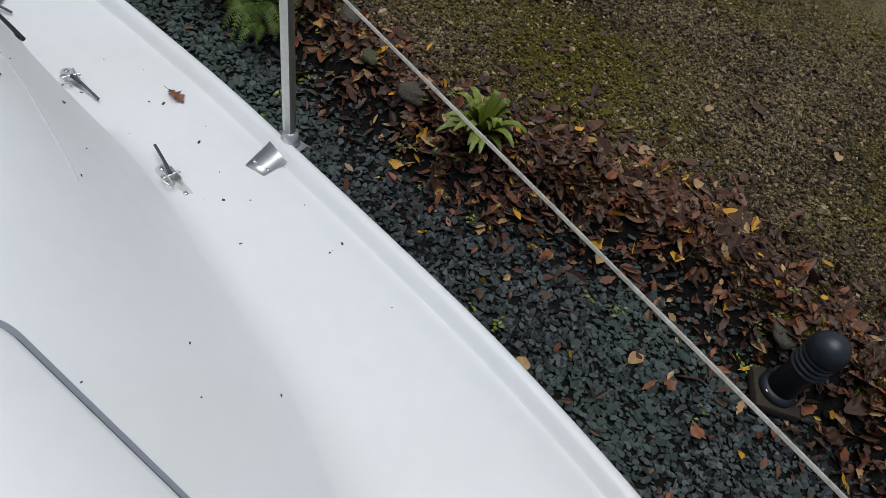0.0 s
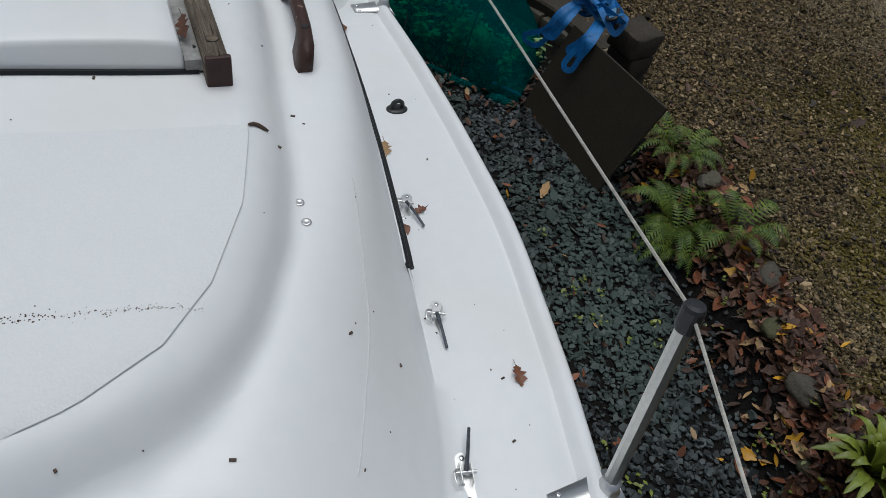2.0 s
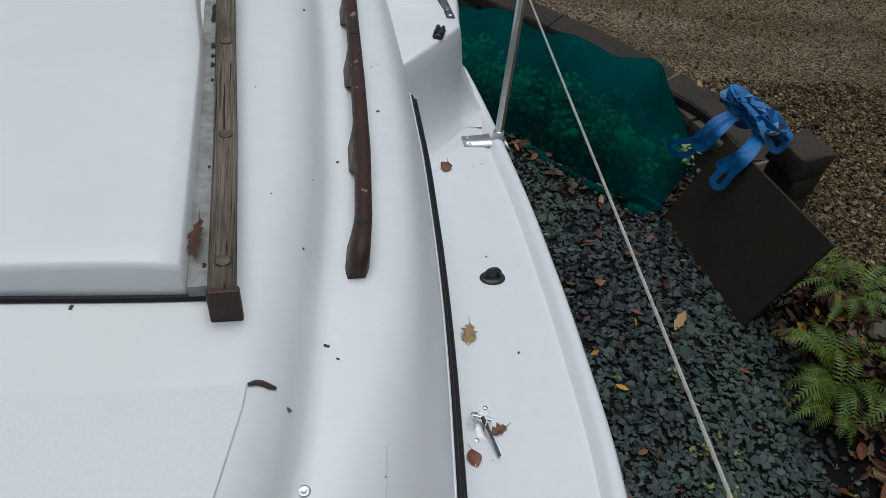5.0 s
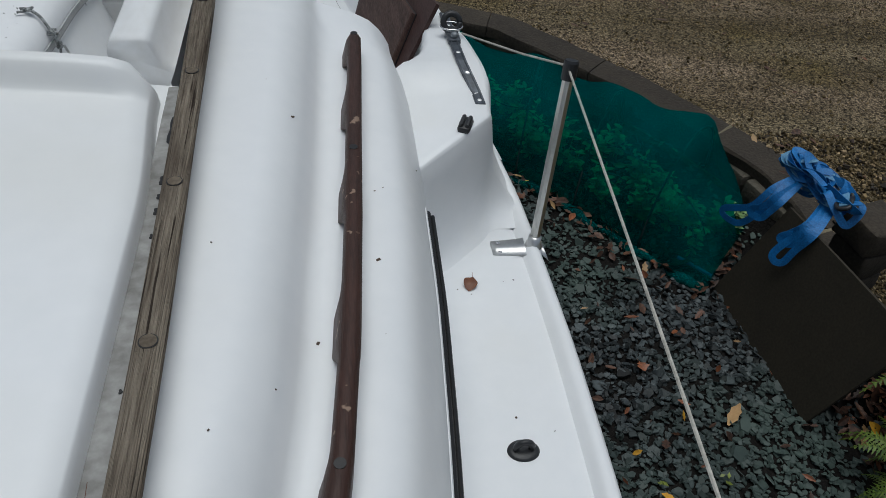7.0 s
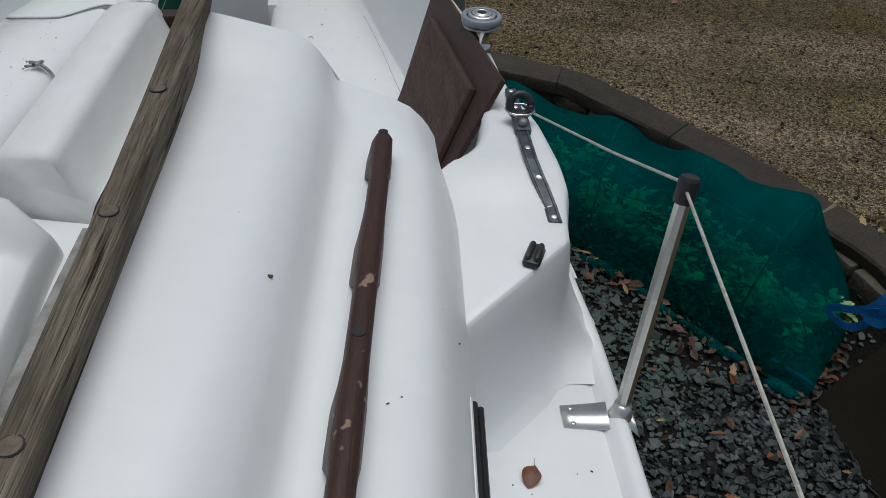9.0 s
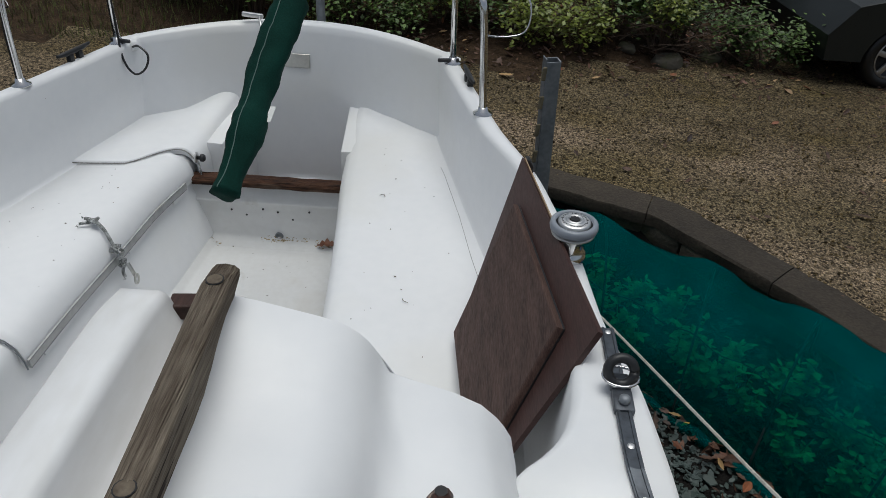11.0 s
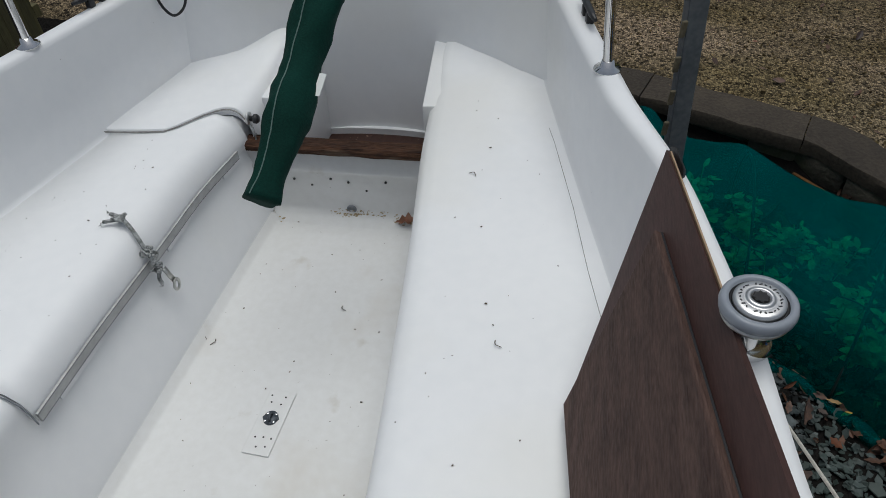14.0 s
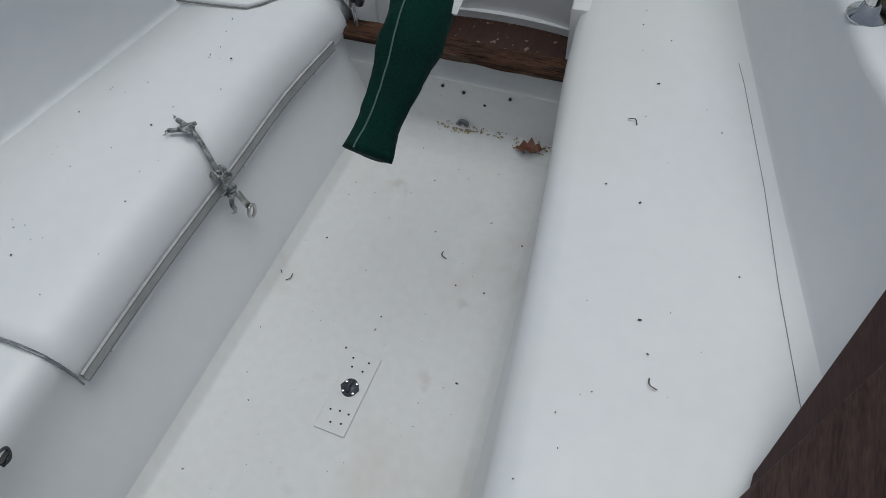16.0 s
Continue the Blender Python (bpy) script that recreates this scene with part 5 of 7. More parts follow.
for cx_, cy_, cz_, rad_, num_ in ((-0.462, 0.318, 0.392, 0.016, 7), (-0.385, 0.272, 0.318, 0.018, 9), (-0.368, 0.262, 0.262, 0.015, 9)):
    for _ in range(num_):
        q0 = Vector((cx_, cy_, cz_))
        pts_ = [q0 + Vector((frng.uniform(-1, 1), frng.uniform(-1, 1), frng.uniform(-0.5, 0.6))) * rad_ for _ in range(4)]
        sweep(bm, curve(pts_, 4), frng.uniform(0.0012, 0.0032), 5)
for tip_ in ((-0.512, 0.345, 0.386), (-0.508, 0.292, 0.385), (-0.360, 0.246, 0.212)):
    for _ in range(5):
        q0 = Vector(tip_)
        sweep(bm, [q0, q0 + Vector((frng.uniform(-0.012, 0.004), frng.uniform(-0.010, 0.010), frng.uniform(-0.006, 0.004)))], 0.0009, 4)
part("cord_strand", bm, GREYROPE, cord)
bm = bare()
sweep(bm, [(-0.352, 0.268, 0.262), (-0.345, 0.27, 0.235), (-0.340, 0.272, 0.215)], 0, flat=(0.008, 0.0015))
sweep(bm, [(-0.336, 0.272 + 0.013 * math.sin(a), 0.198 + 0.017 * math.cos(a)) for a in [k * 2 * math.pi / 18 for k in range(19)]], 0.0045, 6)
part("hasp", bm, ALLOY, cord, "dull alloy hasp tongue", 40)

washboard = thing("washboard", "brown stained plywood washboard stowed on edge in the coaming", "board")
T, R, L = Vector((0.924, 0.285, 0.746)), Vector((1.037, -0.612, 0.853)), Vector((0.772, -0.149, 0.391))
ax = (T - R).normalized()
nz = (R - T).cross(L - T).normalized()
if nz.x > 0:
    nz = -nz
ay = nz.cross(ax)
bmx = Matrix((ax, ay, nz)).transposed().to_4x4()
bmx.translation = R
inv = bmx.inverted()


def plan(p):
    q = inv @ Vector(p)
    return (q.x, q.y)


corner = plan((0.835, -0.69, 0.455))
t2, r2, l2 = plan(T), plan(R), plan(L)
n2 = plan((0.776, -0.085, 0.408))
n3 = (n2[0] * 1.0 + 0.004, n2[1] * 0.985)
edge = [r2, t2, n3, n2, l2, corner]
bm = bare()
slab(bm, edge, 0.012, bmx @ pose(0, 0, -0.012))
part("board_panel", bm, BOARD, washboard)


# raised inner panel: parallel to the long edge and the lower edge, flush at the low corner
sgn = 1 if l2[1] > 0 else -1
ip = [(r2[0] + 0.105, r2[1] + sgn * 0.075), (t2[0] - 0.20, t2[1] + sgn * 0.075), (l2[0] + 0.02, l2[1] - sgn * 0.012), (corner[0] + 0.03, corner[1] + 0.0)]
bm = bare()
slab(bm, ip, 0.019, bmx @ pose(0, 0, 0.0005))
es = [e for e in bm.edges if all(abs((inv @ v.co).z - 0.0195) < 0.001 for v in e.verts)]
bmesh.ops.bevel(bm, geom=es, offset=0.005, segments=2, profile=0.5, affect="EDGES")
part("raised_panel", bm, PANELWOOD, washboard, "scuffed raised panel")
# black line laid in as the edge shadow at the raised panel's foot
bm = bare()
for a_, b_ in zip(ip, ip[1:] + ip[:1]):
    sweep(bm, [bmx @ Vector((a_[0] + (b_[0] - a_[0]) * u, a_[1] + (b_[1] - a_[1]) * u, 0.0015)) for u in (0, 0.5, 1)], 0.0028, 5)
part("panel_edge_shade", bm, RUBBER, washboard, "dark line standing in for the shadow round the raised panel")
bm = bare()
sweep(bm, [bmx @ Vector((r2[0] + (t2[0] - r2[0]) * u, r2[1] + (t2[1] - r2[1]) * u - sgn * 0.0015, -0.006)) for u in (0.45, 0.55, 0.62, 0.7, 0.8, 0.9, 0.985)], 0, flat=(0.0016, 0.0055))
part("worn_edge", bm, RAWPLY, washboard, "bare wood where the stain has worn off")
bm = bare()
slab(bm, [(t2[0] - 0.10, t2[1] - sgn * 0.004), (t2[0] - 0.085, t2[1] - sgn * 0.012), (t2[0] + 0.0, t2[1] - sgn * 0.012), (t2[0] + 0.018, t2[1] - sgn * 0.002), (t2[0] + 0.014, t2[1] + sgn * 0.010), (t2[0] - 0.09, t2[1] + sgn * 0.012)], 0.005, bmx @ pose(0, 0, -0.0185))
part("edge_pad", bm, RUBBER, washboard)

boom = thing("boom", "boom in a dark green canvas cover sloping over the transom", "boom")
b0, b1 = Vector((0.040, 0.195, 0.600)), Vector((0.115, 0.86, 0.985))
bd = (b1 - b0).normalized()
bl = (b1 - b0).length
sidev = bd.cross(Vector((0, 0, 1))).normalized()
upv = sidev.cross(bd)
bm = bare()
rows = []
n = 72
for i in range(n + 1):
    u = i / n
    c = b0.lerp(b1, u) + sidev * 0.008 * math.sin(u * 7 + 0.6) + upv * 0.008 * math.sin(u * 7 + 1)
    w = float(np.interp(u, (0, 0.03, 0.08, 0.14, 0.26, 0.36, 0.41, 0.46, 0.65, 0.85, 1.0), (0.044, 0.041, 0.036, 0.041, 0.056, 0.057, 0.050, 0.050, 0.057, 0.060, 0.058)))
    h = w * 0.95
    ringp = []
    for k in range(22):
        a = k * 2 * math.pi / 22
        wr = 1 + 0.13 * noise.noise((u * 11, math.cos(a) * 1.8, math.sin(a) * 1.8)) + 0.05 * noise.noise((u * 34, math.cos(a) * 5, math.sin(a) * 5)) + 0.04 * math.sin(3 * a + u * 9) + 0.10 * step(0.10, 0.0, u) * math.cos(4 * a)
        ringp.append(c + sidev * w * wr * math.cos(a) + upv * h * wr * math.sin(a))
    rows.append(ringp)
vs = loft(bm, rows, wrap=True, flip=True)
bm.faces.new(vs[0])
bm.faces.new(list(reversed(vs[-1])))
part("canvas_cover", bm, CANVAS, boom, "wrinkled green canvas cover", 60)
bm = bare()
sweep(bm, [rows[i][6] + upv * 0.0015 for i in range(0, n + 1)], 0.0016, 5)
sweep(bm, [rows[i][15] - sidev * 0.001 for i in range(0, n + 1)], 0.0014, 5)
part("stitching", bm, STITCH, boom, "pale stitched seams")
bm = bare()
ca = rows[29][0]
slab(bm, [(-0.002, -0.03), (0.016, -0.03), (0.018, 0.03), (0.0, 0.03)], 0.002, Matrix.Translation(ca) @ Matrix((sidev, bd, upv)).transposed().to_4x4())
part("cloth_tab", bm, LABEL, boom, "white cloth tab with grey stripes")
bm = bare()
sweep(bm, [b1 - bd * 0.03, b1 + bd * 0.9], 0.034, 16)
part("boom_tube", bm, ALLOY, boom, "bare alloy boom", 40)
bm = bare()
sweep(bm, [b1 + bd * 0.85 + Vector((0, 0, 0.0)), (0.05, 1.62, 1.42), (0.05, 1.62, -1.0)], 0.02, 10)
part("crutch_post", bm, GALV, boom, "steel crutch holding the boom end")


settle = None


def leaf_mesh(name, kind, mat, size):
    """One small curled leaf: kind 0 oval, 1 lobed like oak, 2 pointed lobes like maple."""
    bm = bare()
    n = 14
    half = []
    for i in range(n + 1):
        u = i / n
        if kind == 0:
            w = 0.36 * math.sin(math.pi * u) ** 0.8
        elif kind == 1:
            w = (0.30 * math.sin(math.pi * u) ** 0.7) * (0.75 + 0.35 * math.cos(u * 22))
        else:
            w = 0.62 * math.sin(math.pi * min(1, u * 1.02)) ** 0.9 * (0.55 + 0.45 * abs(math.cos(u * 8.2)))
        half.append((u - 0.5, max(0.0, w)))
    mid = [bm.verts.new((x * size, 0, 0.06 * size * math.sin(x * 5))) for x, w in half]
    lf = [bm.verts.new((x * size, w * size, 0.16 * size * w / 0.4 + 0.07 * size * math.sin(x * 7 + 1))) for x, w in half]
    rt = [bm.verts.new((x * size, -w * size, 0.10 * size * w / 0.4 + 0.05 * size * math.sin(x * 9 + 2))) for x, w in half]
    for i in range(n):
        for q in ((mid[i], mid[i + 1], lf[i + 1], lf[i]), (mid[i + 1], mid[i], rt[i], rt[i + 1])):
            bm.faces.new(q)
    sw = sweep(bm, [(0.48 * size, 0, 0), (0.75 * size, 0.06 * size, 0.05 * size)], 0.012 * size, 4)
    me = bpy.data.meshes.new(name)
    for f in bm.faces:
        f.smooth = True
    bm.to_mesh(me)
    bm.free()
    me.materials.append(mat)
    return me


LEAVES = {"tan": leaf_mesh("leaf_tan", 0, TANLEAF, 0.085), "oak": leaf_mesh("leaf_oak", 1, RUSTLEAF, 0.06), "rust": leaf_mesh("leaf_rust", 2, RUSTLEAF, 0.09),
          "yellow": leaf_mesh("leaf_yellow", 2, YELLOWLEAF, 0.085), "oval": leaf_mesh("leaf_oval", 0, RUSTLEAF, 0.055), "darkoak": leaf_mesh("leaf_dark_oak", 1, DARKLEAF, 0.06), "paleoak": leaf_mesh("leaf_pale_oak", 1, TANLEAF, 0.07)}


def leaf_at(kind, x, y, z, turn, s, label, group):
    o = new("fallen_leaf", LEAVES[kind])
    o.matrix_world = pose(x, y, z, random.uniform(-6, 6), random.uniform(-6, 6), turn) @ Matrix.Diagonal((s, s, s, 1))
    tagged(o, label, "leaf", group)


for kind, x, y, turn, s, lab in (("oak", 0.94, -2.985, 80, 0.9, "brown oak leaf stuck to the wet side deck"), ("oval", 1.003, -1.475, 70, 0.9, "orange curled leaf on the side deck"),
                                 ("paleoak", 0.922, -2.17, 75, 0.95, "tan oak leaf beside the window seal"), ("oval", 0.86, -2.50, 95, 0.75, "small yellow-brown leaf at the cabin foot"),
                                 ("oak", 0.925, -2.44, 20, 0.7, "rust leaf caught under a deck clip")):
    leaf_at(kind, x, y, top_z(x, y) + 0.006, turn, s, lab, "leaves on the deck")
bm = bare()
sweep(bm, [(0.478 + 0.034 * u, -2.618 + 0.010 * u + 0.003 * math.sin(u * 5), top_z(0.478 + 0.034 * u, -2.618) + 0.004) for u in (0, 0.25, 0.5, 0.75, 1.0)], [0.0022, 0.0035, 0.004, 0.0038, 0.002], 6)
tagged(part("seed_husk", bm, TWIG), "dark curled seed husk lying on the coachroof", "husk")
o = new("fallen_leaf", LEAVES["darkoak"])
o.matrix_world = pose(0.409, -2.385, 1.172, -35, 0, 86) @ Matrix.Diagonal((1.35, 0.85, 0.5, 1))
tagged(o, "dark rust oak leaf wedged beside the hatch runner", "leaf", "leaves on the deck")
leaf_at("oak", 0.16, 0.745, 0.101, 10, 1.3, "wet rust-brown leaf in the cockpit corner", "leaves on the deck")

# grit and scraps on the deck
bm = bare()
rng = random.Random(4)
for i in range(90):
    y = rng.uniform(-3.7, -1.4)
    x = rng.uniform(0.05, 1.0) * gun_x(y) * 0.93
    r = rng.choice((0.0007, 0.0009, 0.0012, 0.002))
    box(bm, (r * 2, r * rng.uniform(2, 5), r), pose(x, y, top_z(x, y) + 0.001, 0, 0, rng.uniform(0, 180)))
for i in range(230):
    u = rng.random() ** 1.6
    x, y = 0.02 + 0.32 * u, -2.962 - 0.03 * u + rng.gauss(0, 0.004 + 0.006 * (i % 5 == 0)) * (1 - 0.6 * u)
    r = rng.uniform(0.0004, 0.0010) * (1.2 - 0.6 * u)
    box(bm, (r * 2.4, r * 2, r), pose(x, y, top_z(x, y) + 0.0025, 0, 0, rng.uniform(0, 180)))
for i in range(130):
    if i % 3 == 0:
        x, y, z = rng.uniform(0.42, 0.85), rng.uniform(-0.6, 1.2), 0.377
    elif i % 3 == 1:
        x, y, z = rng.uniform(-0.75, -0.45), rng.uniform(-0.2, 0.8), 0.379
    else:
        x, y, z = rng.uniform(-0.28, 0.27), rng.uniform(-0.6, 0.78), 0.001
    if z > 0.1 and abs(x) > table(y, SEATBACK) - 0.1:
        continue
    r = rng.choice((0.0006, 0.0008, 0.0011, 0.0016))
    box(bm, (r * 2, r * rng.uniform(2, 4), r), pose(x, y, z + 0.001, 0, 0, rng.uniform(0, 180)))
for x, y, z in ((0.08, 0.42, 0.002), (-0.29, 0.26, 0.004), (-0.27, 0.22, 0.002), (-0.30, 0.19, 0.004), (0.60, 0.04, 0.379), (0.47, 0.62, 0.379)):
    a = rng.uniform(0, 6)
    sweep(bm, curve([(x, y, z), (x + 0.014 * math.cos(a), y + 0.014 * math.sin(a), z + 0.004), (x + 0.024 * math.cos(a + 0.6), y + 0.024 * math.sin(a + 0.6), z)], 4), 0.0012, 4)
settle = (-1.12, -0.88)
grit = part("deck_grit", bm, TWIG)
settle = None
tagged(grit, "dark grit and tiny twigs scattered on the white deck", "grit", kind="stuff")


# ---- ground ----
BED = [(2.35, -9.0), (2.6, -6.2), (2.95, -5.2), (3.2, -4.4), (3.05, -3.5), (2.98, -2.7), (3.12, -2.1), (3.35, -1.4), (3.42, -0.5), (3.52, 0.3), (3.46, 0.80), (2.98, 1.62),
       (2.80, 1.86), (2.08, 2.62), (0.9, 2.98), (-0.5, 3.12), (-6.0, 3.25), (-6.0, -9.0)]


def bed_distance(x, y):
    """Metres inside the slate bed (negative outside)."""
    best, inside = 1e9, False
    for (ax_, ay_), (bx_, by_) in zip(BED, BED[1:] + BED[:1]):
        dx, dy = bx_ - ax_, by_ - ay_
        t = max(0, min(1, ((x - ax_) * dx + (y - ay_) * dy) / (dx * dx + dy * dy)))
        best = min(best, math.hypot(x - ax_ - t * dx, y - ay_ - t * dy))
        if (ay_ > y) != (by_ > y) and x < ax_ + (y - ay_) * dx / dy:
            inside = not inside
    return best if inside else -best


def ground_z(x, y):
    d = bed_distance(x, y)
    drive = -0.63 - 0.061 * max(-6, min(9, x))
    z = drive - 0.34 * step(-0.12, 0.30, d)
    z += 0.016 * noise.noise((x * 1.7, y * 1.7, 0))
    bank = y - (4.9 + 0.12 * x + 0.9 * step(2.0, 3.4, x))
    z += 0.8 * step(0.0, 3.0, bank) + 0.05 * noise.noise((x * 2, y * 2, 3)) * step(0, 0.5, bank)
    return z


bm = bare()
xs = [-400, -60, -20, -10, -6, -4, -3] + [-2.4 + 0.2 * i for i in range(17)] + [0.9 + 0.075 * i for i in range(48)] + [4.6, 4.9, 5.3, 5.8, 6.5, 7.5, 9, 12, 20, 60, 400]
ys = [-400, -60, -20, -10, -7.5] + [-6.5 + 0.1 * i for i in range(96)] + [3.2 + 0.15 * i for i in range(26)] + [7.4, 8, 9, 12, 20, 60, 400]
rows = [[(x, y, ground_z(x, y)) for x in xs] for y in ys]
loft(bm, rows, flip=True)
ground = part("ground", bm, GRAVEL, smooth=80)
ground.data.materials.append(EARTH)
ground.data.materials.append(BANKEARTH)
for f in ground.data.polygons:
    c = f.center
    d = bed_distance(c.x, c.y)
    if d > 0.0:
        f.material_index = 1
    elif c.y > 4.95 + 0.12 * c.x + 0.9 * step(2.0, 3.4, c.x) + 0.5 * noise.noise((c.x * 1.3, c.y * 1.3, 2)):
        f.material_index = 2
tagged(ground, "wet gravel driveway with mossy patches and dark bare earth", "ground", kind="structure")

# slate chips
rng = random.Random(11)


def chip(r):
    """A thin broken flake: an uneven outline, extruded, with a chamfered rim."""
    n = r.choice((4, 5, 5, 6))
    a0 = r.uniform(0, 6)
    out = [((0.7 + 0.5 * r.random()) * math.cos(a0 + 2 * math.pi * k / n), (0.45 + 0.45 * r.random()) * math.sin(a0 + 2 * math.pi * k / n)) for k in range(n)]
    return out


def chip_geo(out, s, thick):
    vs = [(x * s, y * s, 0) for x, y in out] + [(x * s * 0.9, y * s * 0.9, thick) for x, y in out]
    n = len(out)
    fs = [tuple(range(n, 2 * n))] + [(i, (i + 1) % n, n + (i + 1) % n, n + i) for i in range(n)]
    return vs, fs


def scatter(name, count, where, size, mat, label, category, tilt=22, thick=0.16, lift=0.0, singles=0, single_name="", region=None):
    """Flakes strewn over the ground, joined in one mesh; the first ones inside region stay objects of their own."""
    allv, allf = [], []
    made = 0
    pieces = []
    tries = 0
    while made < count and tries < count * 12:
        tries += 1
        x, y, ok = where(rng)
        if not ok:
            continue
        made += 1
        s = size * math.exp(rng.gauss(0, 0.33))
        m = pose(x, y, ground_z(x, y) + lift + rng.uniform(0, 0.022), rng.gauss(0, tilt), rng.gauss(0, tilt), rng.uniform(0, 360))
        if len(pieces) < singles and region(x, y):
            pieces.append((m, s))
            continue
        vs, fs = chip_geo(chip(rng), s, s * thick * rng.uniform(0.6, 1.6))
        o = len(allv)
        allv += [m @ Vector(v) for v in vs]
        allf += [tuple(i + o for i in f) for f in fs]
    me = bpy.data.meshes.new(name)
    me.from_pydata(allv, [], allf)
    me.materials.append(mat)
    ob = new(name, me)
    tagged(ob, label, category, kind="stuff")
    return ob, pieces


def in_bed(r):
    x, y = r.uniform(0.75, 3.5), r.uniform(-6.2, 1.6)
    d = bed_distance(x, y)
    g = gun_x(y) if y < 1.2 else 0.6
    ok = d > 0.05 + 0.35 * r.random() * (1 if y < -1 else 0.6) and x > g - 0.35
    if y > 0.2 and d < 1.3 - 0.35 * y + 0.6 * r.random():
        ok = ok and r.random() < 0.25
    return x, y, ok


bed, singles = scatter("slate_chips", 36000, in_bed, 0.0182, SLATE, "loose wet green-grey slate chippings", "slate", singles=280, single_name="slate_chip",
                       region=lambda x, y: 1.2 < x < 2.4 and -4.2 < y < -2.4)
tagged(bed, kind="structure")
variants = []
for k in range(10):
    vs, fs = chip_geo(chip(rng), 1.0, 0.16)
    me = bpy.data.meshes.new("slate_chip")
    me.from_pydata([Vector(v) for v in vs], [], fs)
    me.materials.append(SLATE)
    variants.append(me)
for i, (m, s) in enumerate(singles):
    o = new("slate_chip", variants[i % 10])
    o.matrix_world = m @ Matrix.Diagonal((s, s, s, 1))
    o.parent = bed


def leafy(name, count, where, mats, label, lift=0.012, size=0.05, tilt=28):
    """Curled fallen leaves joined into one mesh, in several colours."""
    allv, allf, idx = [], [], []
    made = tries = 0
    while made < count and tries < count * 14:
        tries += 1
        x, y, ok = where(rng)
        if not ok:
            continue
        made += 1
        s = size * math.exp(rng.gauss(0, 0.35))
        m = pose(x, y, ground_z(x, y) + lift + rng.uniform(0, 0.03), rng.gauss(0, tilt), rng.gauss(0, tilt), rng.uniform(0, 360))
        o = len(allv)
        w, cu, lobes = rng.uniform(0.35, 0.6), rng.uniform(-0.1, 0.45), rng.choice((0, 0.25, 0.4))
        n = 7
        for i in range(n):
            u = i / (n - 1)
            ww = w * math.sin(math.pi * (0.06 + 0.9 * u)) * (1 - lobes * (i % 2))
            for sgn_ in (-1, 0, 1):
                allv.append(m @ Vector(((u - 0.5) * 2 * s, sgn_ * ww * s, cu * s * (abs(sgn_) * ww * 1.4 + 0.6 * (u - 0.5) ** 2))))
        mi = rng.choices(range(len(mats)), [k for _, k in mats])[0]
        for i in range(n - 1):
            for j in range(2):
                a = o + i * 3 + j
                allf.append((a, a + 3, a + 4, a + 1))
                idx.append(mi)
    me = bpy.data.meshes.new(name)
    me.from_pydata(allv, [], allf)
    for mt, _ in mats:
        me.materials.append(mt)
    me.polygons.foreach_set("material_index", idx)
    ob = new(name, me)
    tagged(ob, label, "leaf litter", kind="stuff")
    return ob


def in_litter(r):
    x, y = r.uniform(2.2, 4.0), r.uniform(-6.5, -0.8)
    d = bed_distance(x, y)
    c = -0.03 - 0.06 * step(-3.0, -3.8, y) + 0.14 * noise.noise((x * 1.5, y * 1.5, 5))
    wide = 0.15 + 0.12 * step(-2.4, -3.4, y)
    return x, y, abs(d - c) < abs(r.gauss(0, wide))


leafy("leaf_litter", 5200, in_litter, ((BROWNLEAF, 70), (RUSTLEAF, 21), (TANLEAF, 6), (YELLOWLEAF, 3)), "wet brown autumn leaves banked along the bed edge", size=0.034)
leafy("scattered_leaves", 420, lambda r: (lambda x, y: (x, y, bed_distance(x, y) > 0.1 and x > 1.1))(r.uniform(1.1, 3.2), r.uniform(-6, 1.8)), ((BROWNLEAF, 66), (RUSTLEAF, 26), (TANLEAF, 5), (YELLOWLEAF, 3)), "brown leaves scattered over the slate", lift=0.025, size=0.026)
leafy("litter_by_tunnel", 1500, lambda r: (lambda x, y: (x, y, bed_distance(x, y) > 0.1 and x > 0.7 and (x - 2.17) * 0.707 + (y - 0.45) * 0.707 > 0.1 + 0.3 * (r.random() - 0.5)))(r.uniform(0.7, 3.2), r.uniform(-1.1, 2.4)), ((BROWNLEAF, 90), (RUSTLEAF, 8), (TANLEAF, 2)), "wet brown leaves at the foot of the net tunnel", lift=0.02, size=0.033)
leafy("driveway_leaves", 900, lambda r: (lambda x, y: (x, y, bed_distance(x, y) < -0.1))(r.uniform(0.5, 9), r.uniform(-7, 7)), ((BROWNLEAF, 88), (TANLEAF, 6), (RUSTLEAF, 6)), "dark leaves and scraps on the driveway", lift=0.006, size=0.022, tilt=10)
leafy("bank_litter", 7000, lambda r: (lambda x, y: (x, y, y > 4.2 + 0.12 * x + 1.6 * r.random() ** 0.6))(r.uniform(-1.5, 7), r.uniform(4.2, 8)), ((BROWNLEAF, 88), (RUSTLEAF, 8), (TANLEAF, 4)), "brown leaves on the bank", lift=0.006, size=0.026, tilt=20)


def on_drive(r):
    x, y = r.uniform(0.3, 6.5), r.uniform(-6.5, 5.0)
    return x, y, bed_distance(x, y) < -0.05 and y < 4.9 + 0.12 * x


pebbles, _ = scatter("driveway_pebbles", 26000, on_drive, 0.0072, PEBBLE, "small wet driveway pebbles", "gravel", thick=0.7, lift=-0.012, tilt=30)


def near_drive(r):
    x, y = r.uniform(2.7, 7.0), r.uniform(-7.0, 1.2)
    return x, y, bed_distance(x, y) < -0.03 and r.random() < 1.0 - 0.75 * step(4.6, 7.0, x)


